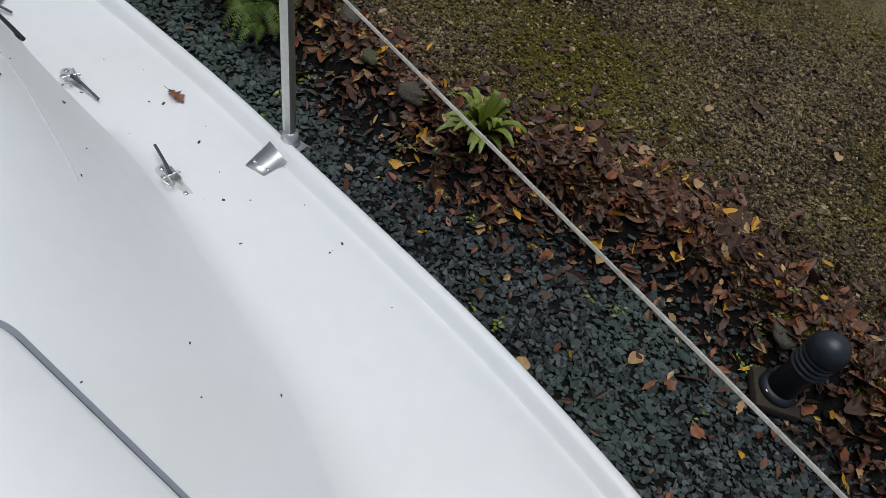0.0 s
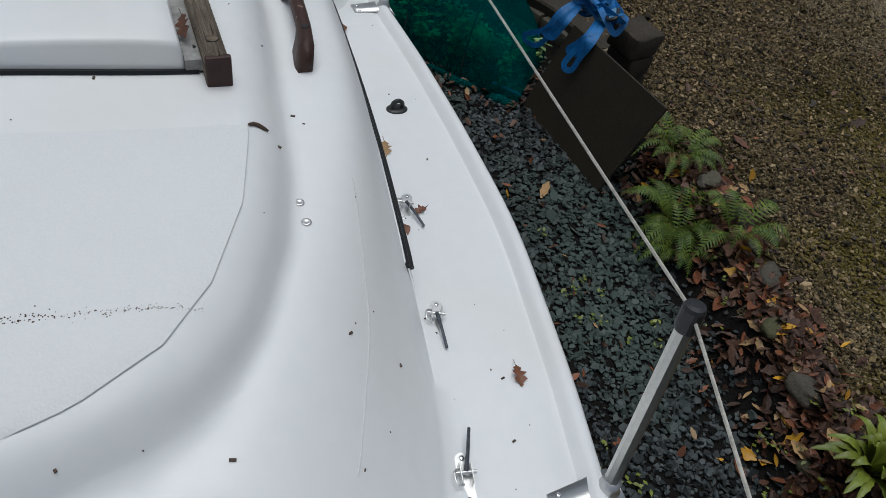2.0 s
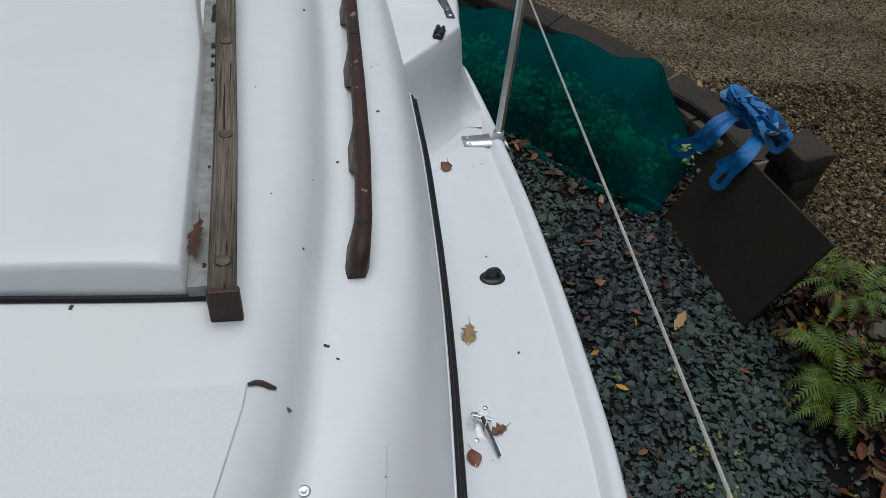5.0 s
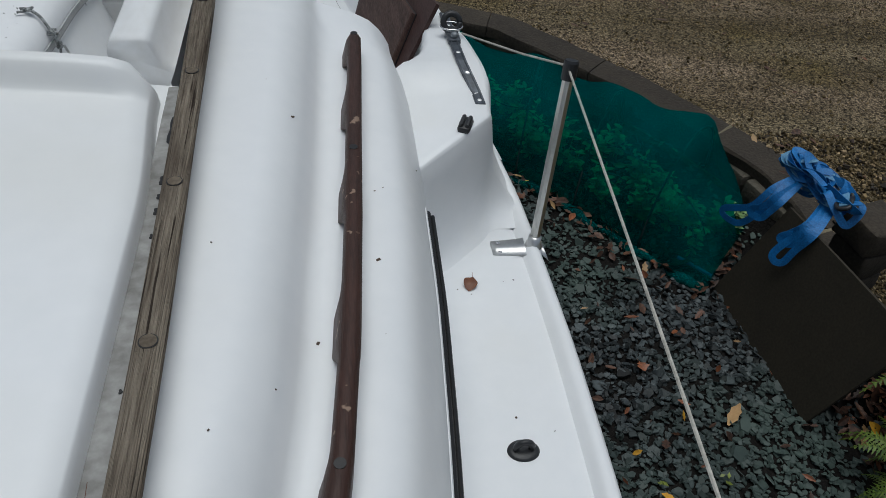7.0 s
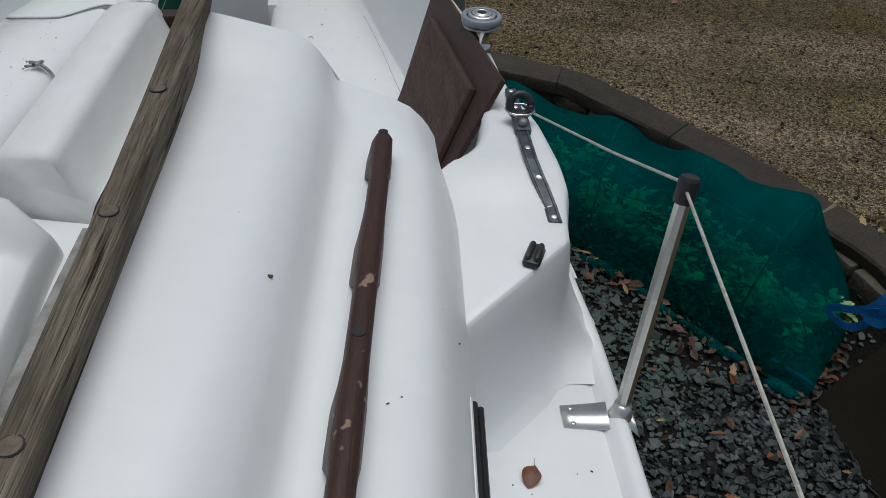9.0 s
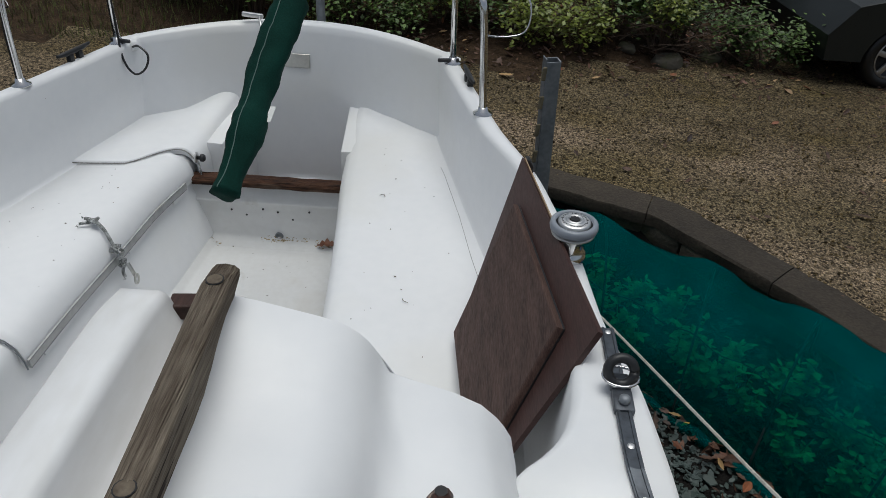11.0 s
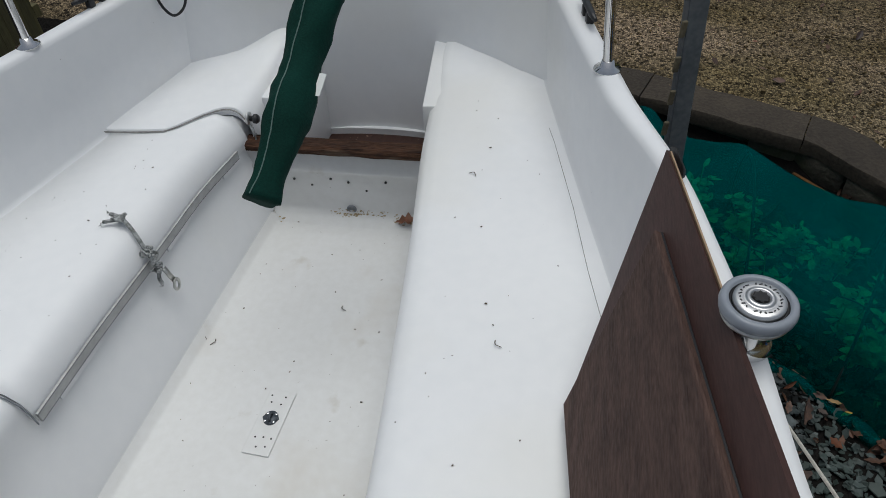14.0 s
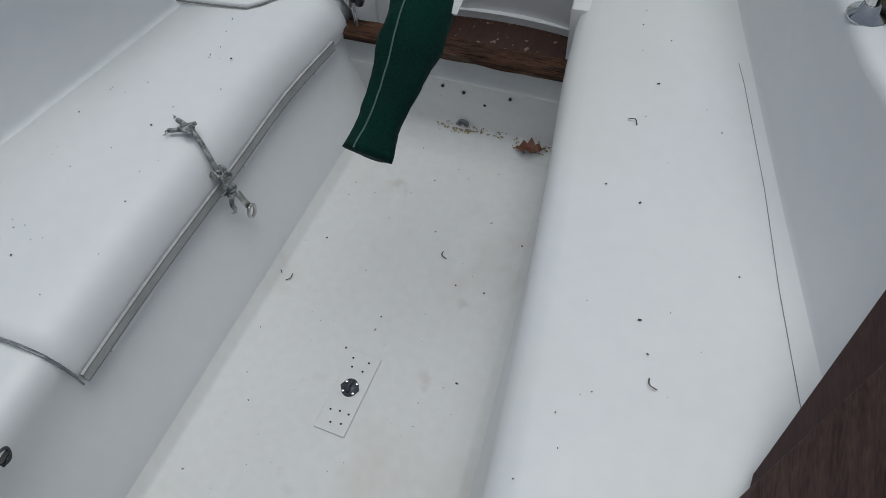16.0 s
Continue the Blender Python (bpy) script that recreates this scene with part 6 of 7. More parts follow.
scatter("gravel_stones", 50000, near_drive, 0.0105, PEBBLE, "loose wet gravel stones beside the bed", "gravel", thick=0.7, lift=-0.010, tilt=35)
scatter("pale_gravel_stones", 11000, near_drive, 0.0105, PALESTONE, "pale buff stones among the driveway gravel", "gravel", thick=0.6, lift=-0.007, tilt=30)
scatter("dark_gravel_stones", 9000, near_drive, 0.0125, DARKSTONE, "dark wet stones among the driveway gravel", "gravel", thick=0.5, lift=-0.006, tilt=25)
leafy("driveway_scraps", 380, lambda r: near_drive(r), ((BROWNLEAF, 84), (RUSTLEAF, 10), (TANLEAF, 6)), "dark leaf scraps lying on the gravel", lift=0.008, size=0.026, tilt=12)

for kind, x, y, turn, s, lab in (("tan", 2.02, -3.96, 10, 1.25, "large pale tan leaf on the slate"), ("yellow", 2.72, -2.78, 30, 0.9, "bright yellow leaf on the slate"),
                                 ("tan", 2.45, -4.42, 150, 1.2, "tan leaf on the slate"), ("yellow", 3.42, -3.52, 60, 0.7, "yellow leaf at the driveway edge"),
                                 ("rust", 2.42, -4.62, 70, 0.8, "orange leaf on the slate"), ("rust", 2.25, -4.82, 140, 0.9, "rust-red leaf on the slate"),
                                 ("yellow", 2.95, -3.95, 80, 1.0, "yellow leaf on the litter"), ("tan", 3.55, -4.25, 200, 1.0, "pale leaf on the gravel edge"),
                                 ("tan", 4.35, -4.1, 160, 0.9, "pale leaf on the driveway"), ("tan", 4.6, -4.95, 20, 1.1, "pale leaf on the driveway"),
                                 ("yellow", 3.1, -4.35, 10, 0.9, "yellow leaf on the litter"), ("tan", 3.25, -3.98, 120, 1.0, "tan leaf on the litter"),
                                 ("rust", 3.0, -4.9, 50, 0.8, "orange leaf on the litter"), ("rust", 2.2, -0.55, 100, 0.7, "rust leaf on the slate")):
    leaf_at(kind, x, y, ground_z(x, y) + 0.045, turn, s, lab, "bright fallen leaves")


# ---- wall, pier and rocks round the bed ----
WALL = [(0.2, 3.16), (1.0, 3.02), (2.06, 2.66), (2.45, 2.26), (2.86, 1.84), (3.22, 1.34), (3.54, 0.80), (3.60, 0.40), (3.57, 0.0)]
wall = thing("garden_wall", "low dark stone retaining wall with flat coping", "wall")
fine = [Vector((x, y, 0)) for x, y in WALL]
acc = [0.0]
for a, b in zip(fine, fine[1:]):
    acc.append(acc[-1] + (b - a).length)


def along(s):
    for i in range(len(acc) - 1):
        if acc[i + 1] >= s:
            return fine[i].lerp(fine[i + 1], (s - acc[i]) / max(1e-6, acc[i + 1] - acc[i]))
    return fine[-1].copy()


rng = random.Random(21)
s = 0.0
while s < acc[-1] - 0.15:
    ln = min(rng.uniform(0.85, 1.15), acc[-1] - s)
    a, b = along(s + 0.003), along(s + ln - 0.003)
    d = (b - a).normalized()
    nrm = Vector((-d.y, d.x, 0))
    # a stone of the coping, bent with the line of the wall and rounded on its upper edges
    bm = bare()
    rows = []
    jog = rng.uniform(-0.004, 0.004)
    for i in range(9):
        f = s + 0.003 + (ln - 0.006) * i / 8
        p, p0, p1 = along(f), along(max(0.0, f - 0.08)), along(min(acc[-1], f + 0.08))
        t_ = (p1 - p0).normalized()
        sd = Vector((-t_.y, t_.x, 0))
        zc = -0.655 - 0.061 * p.x + jog
        ring_ = []
        for k, (o_, h_) in enumerate(((-0.14, -0.045), (-0.142, 0.022), (-0.132, 0.036), (-0.05, 0.040), (0.05, 0.040), (0.130, 0.036), (0.140, 0.022), (0.138, -0.045))):
            q_ = p + sd * o_
            ring_.append(Vector((q_.x, q_.y, zc + h_)) + Vector((1, 1, 0.8)) * 0.007 * noise.noise((q_.x * 9, q_.y * 9, k * 1.7)))
        rows.append(ring_)
    vs = loft(bm, rows, wrap=True)
    bm.faces.new(vs[0])
    bm.faces.new(list(reversed(vs[-1])))
    bmesh.ops.recalc_face_normals(bm, faces=bm.faces)
    part("coping_stone", bm, COPING, wall, smooth=40)
    # wall face below, in rough courses
    for k in range(2):
        t0 = 0.0
        while t0 < 0.98:
            w = min(rng.uniform(0.25, 0.5), 1 - t0)
            p = a.lerp(b, t0 + w / 2)
            bm = bare()
            box(bm, ((b - a).length * w - 0.012, 0.20, 0.16), Matrix.Translation((p.x, p.y, -0.78 - 0.16 * k - 0.061 * p.x)) @ Matrix((d, nrm, Vector((0, 0, 1)))).transposed().to_4x4() @ pose(0, rng.uniform(-0.012, 0.012), 0), 0.02)
            part("wall_stone", bm, STONE, wall, smooth=40)
            t0 += w
    if rng.random() < 0.35:
        bm = bare()
        box(bm, (0.03, 0.262, 0.079), Matrix.Translation((b.x, b.y, -0.652 - 0.061 * b.x)) @ Matrix((d, nrm, Vector((0, 0, 1)))).transposed().to_4x4(), 0.01)
        part("mortar_joint", bm, MORTAR, wall, "pale mortar between coping stones")
    s += ln
edging = thing("edging_board", "old orange-brown timber edging against the wall", "board")
bm = bare()
sweep(bm, [Vector((x - 0.155, y - 0.12, -0.86 - 0.061 * x + 0.01 * math.sin(3 * x))) for x, y in WALL[2:7]], 0, flat=(0.010, 0.05))
part("edging_plank", bm, EDGEWOOD, edging)
pier = thing("stone_pier", "broken dark stone pier at the end of the wall", "pier")
for k, (w, dx) in enumerate(((0.26, 0), (0.24, 0.01), (0.25, -0.01))):
    bm = bare()
    box(bm, (w, w * 0.95, 0.16), pose(3.44 + dx, -0.19, -0.50 - 0.17 * k, 2, 1, 12 + 4 * k), 0.018)
    bmesh.ops.subdivide_edges(bm, edges=[e for e in bm.edges if e.calc_length() > 0.1], cuts=3)
    for v in bm.verts:
        v.co += Vector((noise.noise(v.co * 8), noise.noise(v.co * 8 + Vector((5, 0, 0))), noise.noise(v.co * 9))) * 0.012
    part("pier_stone", bm, COPING, pier, smooth=45)


def rock(x, y, z, sx, sy, sz, turn, label="rounded mossy stone half sunk in the bed edge"):
    bm = bare()
    bmesh.ops.create_icosphere(bm, subdivisions=3, radius=1)
    for v in bm.verts:
        p = v.co.copy()
        v.co = p * (1 + 0.28 * noise.noise(p * 1.3 + Vector((x * 9, y * 9, 0))) + 0.06 * noise.noise(p * 5))
        v.co.z = max(-0.5, min(0.72, v.co.z))
    bmesh.ops.transform(bm, matrix=pose(x, y, z, 8, -6, turn) @ Matrix.Diagonal((sx, sy, sz, 1)), verts=bm.verts)
    tagged(part("edging_rock", bm, STONE, smooth=50), label, "rock", "stones edging the bed")


for a in ((3.44, -1.60, 0.06, 0.08, 0.10, 0.09, 20), (3.30, -2.02, 0.03, 0.16, 0.09, 0.07, 55), (3.12, -2.30, 0.03, 0.11, 0.08, 0.07, 20), (3.02, -2.66, 0.04, 0.15, 0.11, 0.10, 100),
          (3.36, -1.80, 0.02, 0.09, 0.07, 0.06, 70), (2.98, -5.0, 0.0, 0.14, 0.11, 0.06, 30), (3.45, -1.25, 0.04, 0.12, 0.09, 0.08, 10), (2.9, -2.95, 0.0, 0.08, 0.07, 0.05, 10)):
    rock(a[0], a[1], ground_z(a[0], a[1]) + a[2] * 0.5, a[3] * 0.7, a[4] * 0.7, a[5] * 0.6, a[6])


# ---- ferns ----
def frond(bm, base, direction, length, rise, droop, width, pinnae=19):
    """One fern frond: a curved rib with paired, tapering leaflets."""
    d = Vector((math.cos(direction), math.sin(direction), 0))
    side = Vector((-d.y, d.x, 0))
    pts = []
    for i in range(pinnae + 1):
        u = i / pinnae
        pts.append(base + d * length * (u - 0.12 * u * u) + Vector((0, 0, rise * math.sin(u * 1.9) - droop * u * u)))
    sweep(bm, pts[::3] + [pts[-1]], 0.0022, 4)
    for i in range(3, pinnae):
        u = i / pinnae
        w = width * math.sin(math.pi * (0.12 + 0.86 * u)) ** 0.8 * (1 - 0.35 * u)
        p, t = pts[i], (pts[i + 1] - pts[i - 1]).normalized()
        for sg in (-1, 1):
            out = (side * sg + t * 0.45 + Vector((0, 0, -0.25 - 0.2 * u))).normalized()
            nl = 5
            ts = t * length / pinnae * 0.5
            prev = None
            for j in range(nl + 1):
                v = j / nl
                q = p + out * w * v
                hw = (1 - v) ** 0.8 * (1.0 if j % 2 == 0 else 0.62)
                ab = (bm.verts.new(q - ts * hw), bm.verts.new(q + ts * hw))
                if prev:
                    bm.faces.new((prev[0], prev[1], ab[1], ab[0]))
                prev = ab


def fern(x, y, n, length, mat, label, seed, spread=(0, 360), width=0.09):
    r = random.Random(seed)
    f = thing("fern", label, "fern", (x, y, ground_z(x, y)), "ferns along the bed edge")
    for i in range(n):
        a = radians(spread[0] + (spread[1] - spread[0]) * (i + 0.5 * r.random()) / n)
        bm = bare()
        frond(bm, Vector((0.02 * math.cos(a), 0.02 * math.sin(a), 0.0)), a, length * r.uniform(0.6, 1.1), length * r.uniform(0.35, 0.75), length * r.uniform(0.15, 0.6), width * r.uniform(0.8, 1.15))
        part("frond", bm, mat, f)


fern(3.22, -1.38, 30, 0.40, FERN, "green lady fern growing between the stones", 3, width=0.070)
fern(3.42, -0.96, 20, 0.42, FERN, "green fern behind the plywood board", 8, width=0.066)
fern(3.14, -1.52, 16, 0.36, FERN, "green fern hanging over the slate", 15, width=0.062)
fern(3.34, -1.66, 12, 0.40, FERN, "small green fern by the stones", 5, width=0.08)


def hartstongue(x, y, n, length, seed):
    r = random.Random(seed)
    f = thing("hartstongue_fern", "yellow-green strap-leaved fern clump", "fern", (x, y, ground_z(x, y)), "ferns along the bed edge")
    for i in range(n):
        a = 2 * math.pi * (i + 0.6 * r.random()) / n
        ln, lean = length * r.uniform(0.6, 1.1), r.uniform(0.35, 1.0)
        d, side = Vector((math.cos(a), math.sin(a), 0)), Vector((-math.sin(a), math.cos(a), 0))
        rows = []
        for k in range(13):
            u = k / 12
            p = d * ln * lean * u + Vector((0, 0, ln * (1.15 - lean * 0.65) * math.sin(u * 2.0) - 0.12 * ln * u * u))
            w = 0.021 * math.sin(math.pi * (0.10 + 0.88 * u)) ** 0.6 * (1 + 0.22 * (k % 2))
            rows.append([p + side * w + Vector((0, 0, 0.007)), p, p - side * w + Vector((0, 0, 0.007))])
        bm = bare()
        loft(bm, rows)
        part("frond", bm, HARTS, f, smooth=60)


hartstongue(3.03, -3.09, 34, 0.29, 2)

# low green weeds and moss in the litter
bm = bare()
rng = random.Random(31)
for i in range(520):
    x, y = rng.uniform(1.9, 3.5), rng.uniform(-6, -1.2)
    if noise.noise((x * 2.3, y * 2.3, 9)) < 0.22 or bed_distance(x, y) < -0.2:
        continue
    z = ground_z(x, y) + 0.03
    for k in range(4):
        a = rng.uniform(0, 6.3)
        s = rng.uniform(0.008, 0.018)
        c = Vector((x + rng.uniform(-0.03, 0.03), y + rng.uniform(-0.03, 0.03), z + rng.uniform(0, 0.02)))
        d, e = Vector((math.cos(a), math.sin(a), 0.3)) * s, Vector((-math.sin(a), math.cos(a), 0.1)) * s * 0.6
        bm.faces.new([bm.verts.new(q) for q in (c - d, c + e, c + d, c - e)])
tagged(part("weeds", bm, HARTS), "small bright green weeds in the slate", "weeds", kind="stuff")


# ---- bollard light ----
bol = thing("bollard_light", "short blue-black ribbed bollard light on a square base", "bollard")
bx, by = 2.74, -5.10
bz = ground_z(bx, by)
bmt = pose(bx, by, bz + 0.02, 3, 2, 20) @ Matrix.Diagonal((1.25, 1.25, 1.32, 1))
bm = bare()
box(bm, (0.20, 0.20, 0.045), bmt @ pose(0, 0, 0.01), 0.012)
part("base_slab", bm, COPING, bol, smooth=40)
bm = bare()
lathe(bm, [(0.082, 0.03), (0.082, 0.05), (0.070, 0.06), (0.062, 0.064)], bmt, 32)
part("flange", bm, BOLLARD, bol, smooth=40)
bm = bare()
lathe(bm, [(0.062, 0.06), (0.062, 0.21), (0.064, 0.22)], bmt, 32)
part("column", bm, BOLLARD, bol, smooth=40)
for k in range(4):
    bm = bare()
    lathe(bm, [(0.060, 0.215 + 0.024 * k), (0.074, 0.213 + 0.024 * k), (0.077, 0.219 + 0.024 * k), (0.074, 0.225 + 0.024 * k), (0.058, 0.233 + 0.024 * k)], bmt, 32)
    part("louvre", bm, BOLLARD, bol, smooth=40)
bm = bare()
lathe(bm, [(0.066, 0.305), (0.079, 0.307), (0.080, 0.318), (0.076, 0.345), (0.064, 0.372), (0.042, 0.392), (0.018, 0.401), (0.004, 0.402)], bmt, 32)
part("domed_cap", bm, BOLLARD, bol, smooth=40)
for k in range(3):
    bm = bare()
    screw(bm, bmt @ pose(0.072 * math.cos(k * 2.1), 0.072 * math.sin(k * 2.1), 0.054), 0.007)
    part("bolt", bm, STEEL, bol)

# ---- plywood sheet with lashing straps ----
plyt = thing("plywood_sheet", "dark mossy plywood sheet leaning on the pier", "plywood sheet")
pa, pb, pc = Vector((2.95, -0.905, -1.135)), Vector((2.86, 0.05, -1.165)), Vector((3.12, -1.00, -0.425))
pd = pb + (pc - pa)
pn = (pb - pa).cross(pc - pa).normalized() * 0.018
bm = bare()
lo = [bm.verts.new(p) for p in (pa, pb, pd, pc)]
hi = [bm.verts.new(p + pn) for p in (pa, pb, pd, pc)]
bm.faces.new(lo)
bm.faces.new(list(reversed(hi)))
for i in range(4):
    bm.faces.new((lo[(i + 1) % 4], lo[i], hi[i], hi[(i + 1) % 4]))
part("sheet", bm, PLY, plyt)

straps = thing("lashing_straps", "heap of blue webbing straps with a black buckle", "strap")
rng = random.Random(9)
mid = Vector((3.19, 0.01, -0.43))
axis = (pd - pc).normalized()
down = (pa - pc).normalized()


def strap(points, mat, w=0.019):
    bm = bare()
    sweep(bm, curve(points, 8), 0, flat=(w, 0.0014))
    part("webbing_loop", bm, mat, straps)


# tangled coils, then the loops that hang down the face of the sheet
for i in range(32):
    a0, ph, rad, wob = rng.uniform(-0.17, 0.20), rng.uniform(0, 6.3), rng.uniform(0.05, 0.11), rng.uniform(0.7, 2.2)
    lean, flatness = rng.uniform(0.35, 1.0), rng.uniform(0.2, 0.75)
    pts = []
    for k in range(8):
        a = ph + k * 0.9
        pts.append(mid + axis * (a0 + rad * 1.3 * math.cos(a)) + Vector((rng.uniform(-0.01, 0.01) + 0.75 * lean * rad * math.sin(a), 0, 0.035 + 0.08 * flatness * math.sin(a * wob + i) + 0.0025 * i)))
    strap(pts, BLUE if i % 6 else PALEBLUE)
for u, drop, w, curl in ((0.78, 0.24, 0.06, 0.0), (0.82, 0.13, 0.04, 0.02), (1.14, 0.30, 0.05, 0.12), (1.08, 0.16, 0.04, 0.04)):
    o = pc.lerp(pd, 0.97 * u) - pn * 0.6
    face = -pn.normalized() * 0.03
    strap([mid + axis * (u - 0.93) * 0.8 + Vector((0.02, 0, 0.06)), o + Vector((-0.004, 0, 0.02)), o + down * drop * 0.5 + face, o + down * drop * 0.9 + axis * curl * 0.4 + face, o + down * drop + axis * (w * 0.5 + curl) + face * 1.6,
           o + down * drop * 0.86 + axis * (w + curl) + face * 2, o + down * drop * 0.45 + axis * w + face * 1.5, o + axis * w * 0.8 + Vector((0.0, 0, 0.03)), mid + axis * (u - 0.90) * 0.6 + Vector((0.04, 0, 0.05))], BLUE)
bkl = Matrix.Translation(mid + axis * -0.17 + Vector((0.0, 0, 0.115))) @ pose(0, 0, 0, 0, -30, -32)
bm = bare()
sweep(bm, [bkl @ Vector((0.036 * math.copysign(abs(math.cos(a)) ** 0.6, math.cos(a)), 0.095 * math.copysign(abs(math.sin(a)) ** 0.6, math.sin(a)), 0)) for a in [k * 2 * math.pi / 28 for k in range(29)]], 0.012, 8)
part("buckle", bm, BLACK, straps, "black ratchet buckle", 40)
bm = bare()
box(bm, (0.045, 0.15, 0.010), bkl @ pose(0, 0, 0.004), 0.004)
part("label_pad", bm, PALEBLUE, straps, "pale blue pad inside the buckle")
bm = bare()
sweep(bm, curve([(2.72, 0.28, -1.10), (2.80, 0.20, -1.105), (2.88, 0.12, -1.115)], 5), 0.013, 10)
tagged(part("blue_pipe", bm, BLUEPIPE, smooth=40), "short end of blue plastic water pipe on the ground", "pipe")

# ---- net tunnel over the vegetable bed ----
tunnel = thing("net_tunnel", "teal mesh net tunnel on hoops over vegetables", "net tunnel")
TUN = [((1.05, 1.55), (0.98, 2.62), 0.70), ((1.45, 1.42), (1.52, 2.48), 0.62), ((1.84, 1.12), (2.20, 2.10), 0.60), ((2.17, 0.78), (2.74, 1.66), 0.63), ((2.50, 0.38), (3.20, 1.06), 0.72), ((2.81, 0.03), (3.38, 0.64), 0.10)]


def tun(u):
    f = u * (len(TUN) - 1)
    i = min(int(f), len(TUN) - 2)
    t = f - i
    ts = t
    a = [TUN[max(i - 1, 0)], TUN[i], TUN[i + 1], TUN[min(i + 2, len(TUN) - 1)]]

    def cr(p):
        return 0.5 * (2 * p[1] + (p[2] - p[0]) * ts + (2 * p[0] - 5 * p[1] + 4 * p[2] - p[3]) * ts ** 2 + (3 * p[1] - p[0] - 3 * p[2] + p[3]) * ts ** 3)
    near = Vector((cr([q[0][0] for q in a]), cr([q[0][1] for q in a]), 0))
    far = Vector((cr([q[1][0] for q in a]), cr([q[1][1] for q in a]), 0))
    if i == len(TUN) - 2:
        # the closed end falls straight from the last hoop to the ground
        p, q = TUN[-2], TUN[-1]
        return Vector((*p[0], 0)).lerp(Vector((*q[0], 0)), t), Vector((*p[1], 0)).lerp(Vector((*q[1], 0)), t), p[2] + (q[2] - p[2]) * t ** 1.5
    return near, far, cr([q[2] for q in a])


def arch(u, v, sag=0.0, wrinkle=True):
    near, far, h = tun(u)
    p = near.lerp(far, 0.5 - 0.5 * math.cos(v * math.pi) * (1 - 0.06 * math.sin(v * math.pi)))
    base = -0.99 - 0.061 * p.x
    z = base + h * (math.sin(v * math.pi) ** 0.75) * (1 - sag)
    if wrinkle:
        z += 0.022 * noise.noise((u * 26, v * 4, 1)) * math.sin(v * math.pi)
        p += Vector((noise.noise((u * 16, v * 6, 4)), noise.noise((u * 16, v * 6, 8)), 0)) * 0.030 * math.sin(v * math.pi)
    return Vector((p.x, p.y, z))


HOOPM = material("dark_green_hoop", (0.012, 0.03, 0.03), 0.5, fine=60)
HOOPS = (0.02, 0.22, 0.42, 0.61, 0.80)
bm = bare()
rows = []
for i in range(81):
    u = i / 80
    near_h = min(abs(u - h) for h in HOOPS)
    sag = 0.15 * step(0.0, 0.10, near_h) * step(0.99, 0.85, u)
    rows.append([arch(u, k / 30, sag * (0.4 + 0.6 * math.sin(k / 30 * math.pi))) for k in range(31)])
vs = loft(bm, rows)
part("net", bm, NET, tunnel, "teal fine-mesh net", 70)
bm = bare()
sweep(bm, [arch(i / 60, 0.0) + Vector((-0.02, -0.03, 0.035 + 0.012 * math.sin(i * 0.9))) for i in range(61)], [0.028 + 0.010 * math.sin(i * 0.7) for i in range(61)], 8)
part("rolled_hem", bm, NET, tunnel, "rolled net hem along the ground", 60)
for h in HOOPS:
    bm = bare()
    sweep(bm, [arch(h, k / 24, 0.05, False) - Vector((0, 0, 0.012)) for k in range(25)], 0.007, 8)
    part("hoop", bm, HOOPM, tunnel, "dark plastic hoop", 40)
bm = bare()
sweep(bm, [arch(i / 50, 0.27 + 0.01 * math.sin(i), 0.12, False) - Vector((-0.02, -0.02, 0.03)) for i in range(51)], 0.0035, 5)
part("brace_string", bm, RUBBER, tunnel, "dark string between the hoops")

# vegetables under the net
rng = random.Random(17)


def plant(x, y, z, h, seed):
    r = random.Random(seed)
    bm = bare()
    for st in range(r.randint(4, 7)):
        a = r.uniform(0, 6.3)
        top = Vector((x + 0.10 * math.cos(a) * r.random(), y + 0.10 * math.sin(a) * r.random(), z + h * r.uniform(0.6, 1.0)))
        basep = Vector((x, y, z))
        sweep(bm, [basep, basep.lerp(top, 0.5) + Vector((0.01, 0.01, 0)), top], 0.003, 4)
        for k in range(r.randint(10, 15)):
            p = basep.lerp(top, r.uniform(0.35, 1.0))
            aa, ln, w = r.uniform(0, 6.3), r.uniform(0.035, 0.075), r.uniform(0.35, 0.6)
            d = Vector((math.cos(aa), math.sin(aa), r.uniform(-0.4, 0.5))).normalized() * ln
            sd = Vector((-math.sin(aa), math.cos(aa), r.uniform(-0.3, 0.3))) * ln * w * 0.5
            q = [p, p + d * 0.35 + sd, p + d * 0.75 + sd * 0.8, p + d, p + d * 0.75 - sd * 0.8, p + d * 0.35 - sd]
            bm.faces.new([bm.verts.new(c) for c in q])
    tagged(part("vegetable_plant", bm, VEG), "leafy green vegetable plant under the net", "plant", "vegetables under the net")


for i in range(44):
    u = (i + rng.random()) / 44
    near, far, h = tun(min(0.97, u))
    p = near.lerp(far, rng.uniform(0.16, 0.72))
    plant(p.x, p.y, -0.99 - 0.061 * p.x, rng.uniform(0.22, 0.42), 100 + i)

# ---- galvanised post by the stern ----
settle = (-3.0, -2.0)
post = thing("galvanised_post", "square galvanised steel tube post, open at the top", "post")
bm = bare()
for dx, dy, sx_, sy_ in ((0, 0, 0.062, 0.005), (0, 0.055, 0.062, 0.005), (-0.0305, 0.0275, 0.005, 0.05), (0.0305, 0.0275, 0.005, 0.05)):
    box(bm, (sx_, sy_, 1.66), pose(1.09 + dx, 1.36 + dy, -0.18 + (0.012 if dx < 0 else 0), 0, 0, 0))
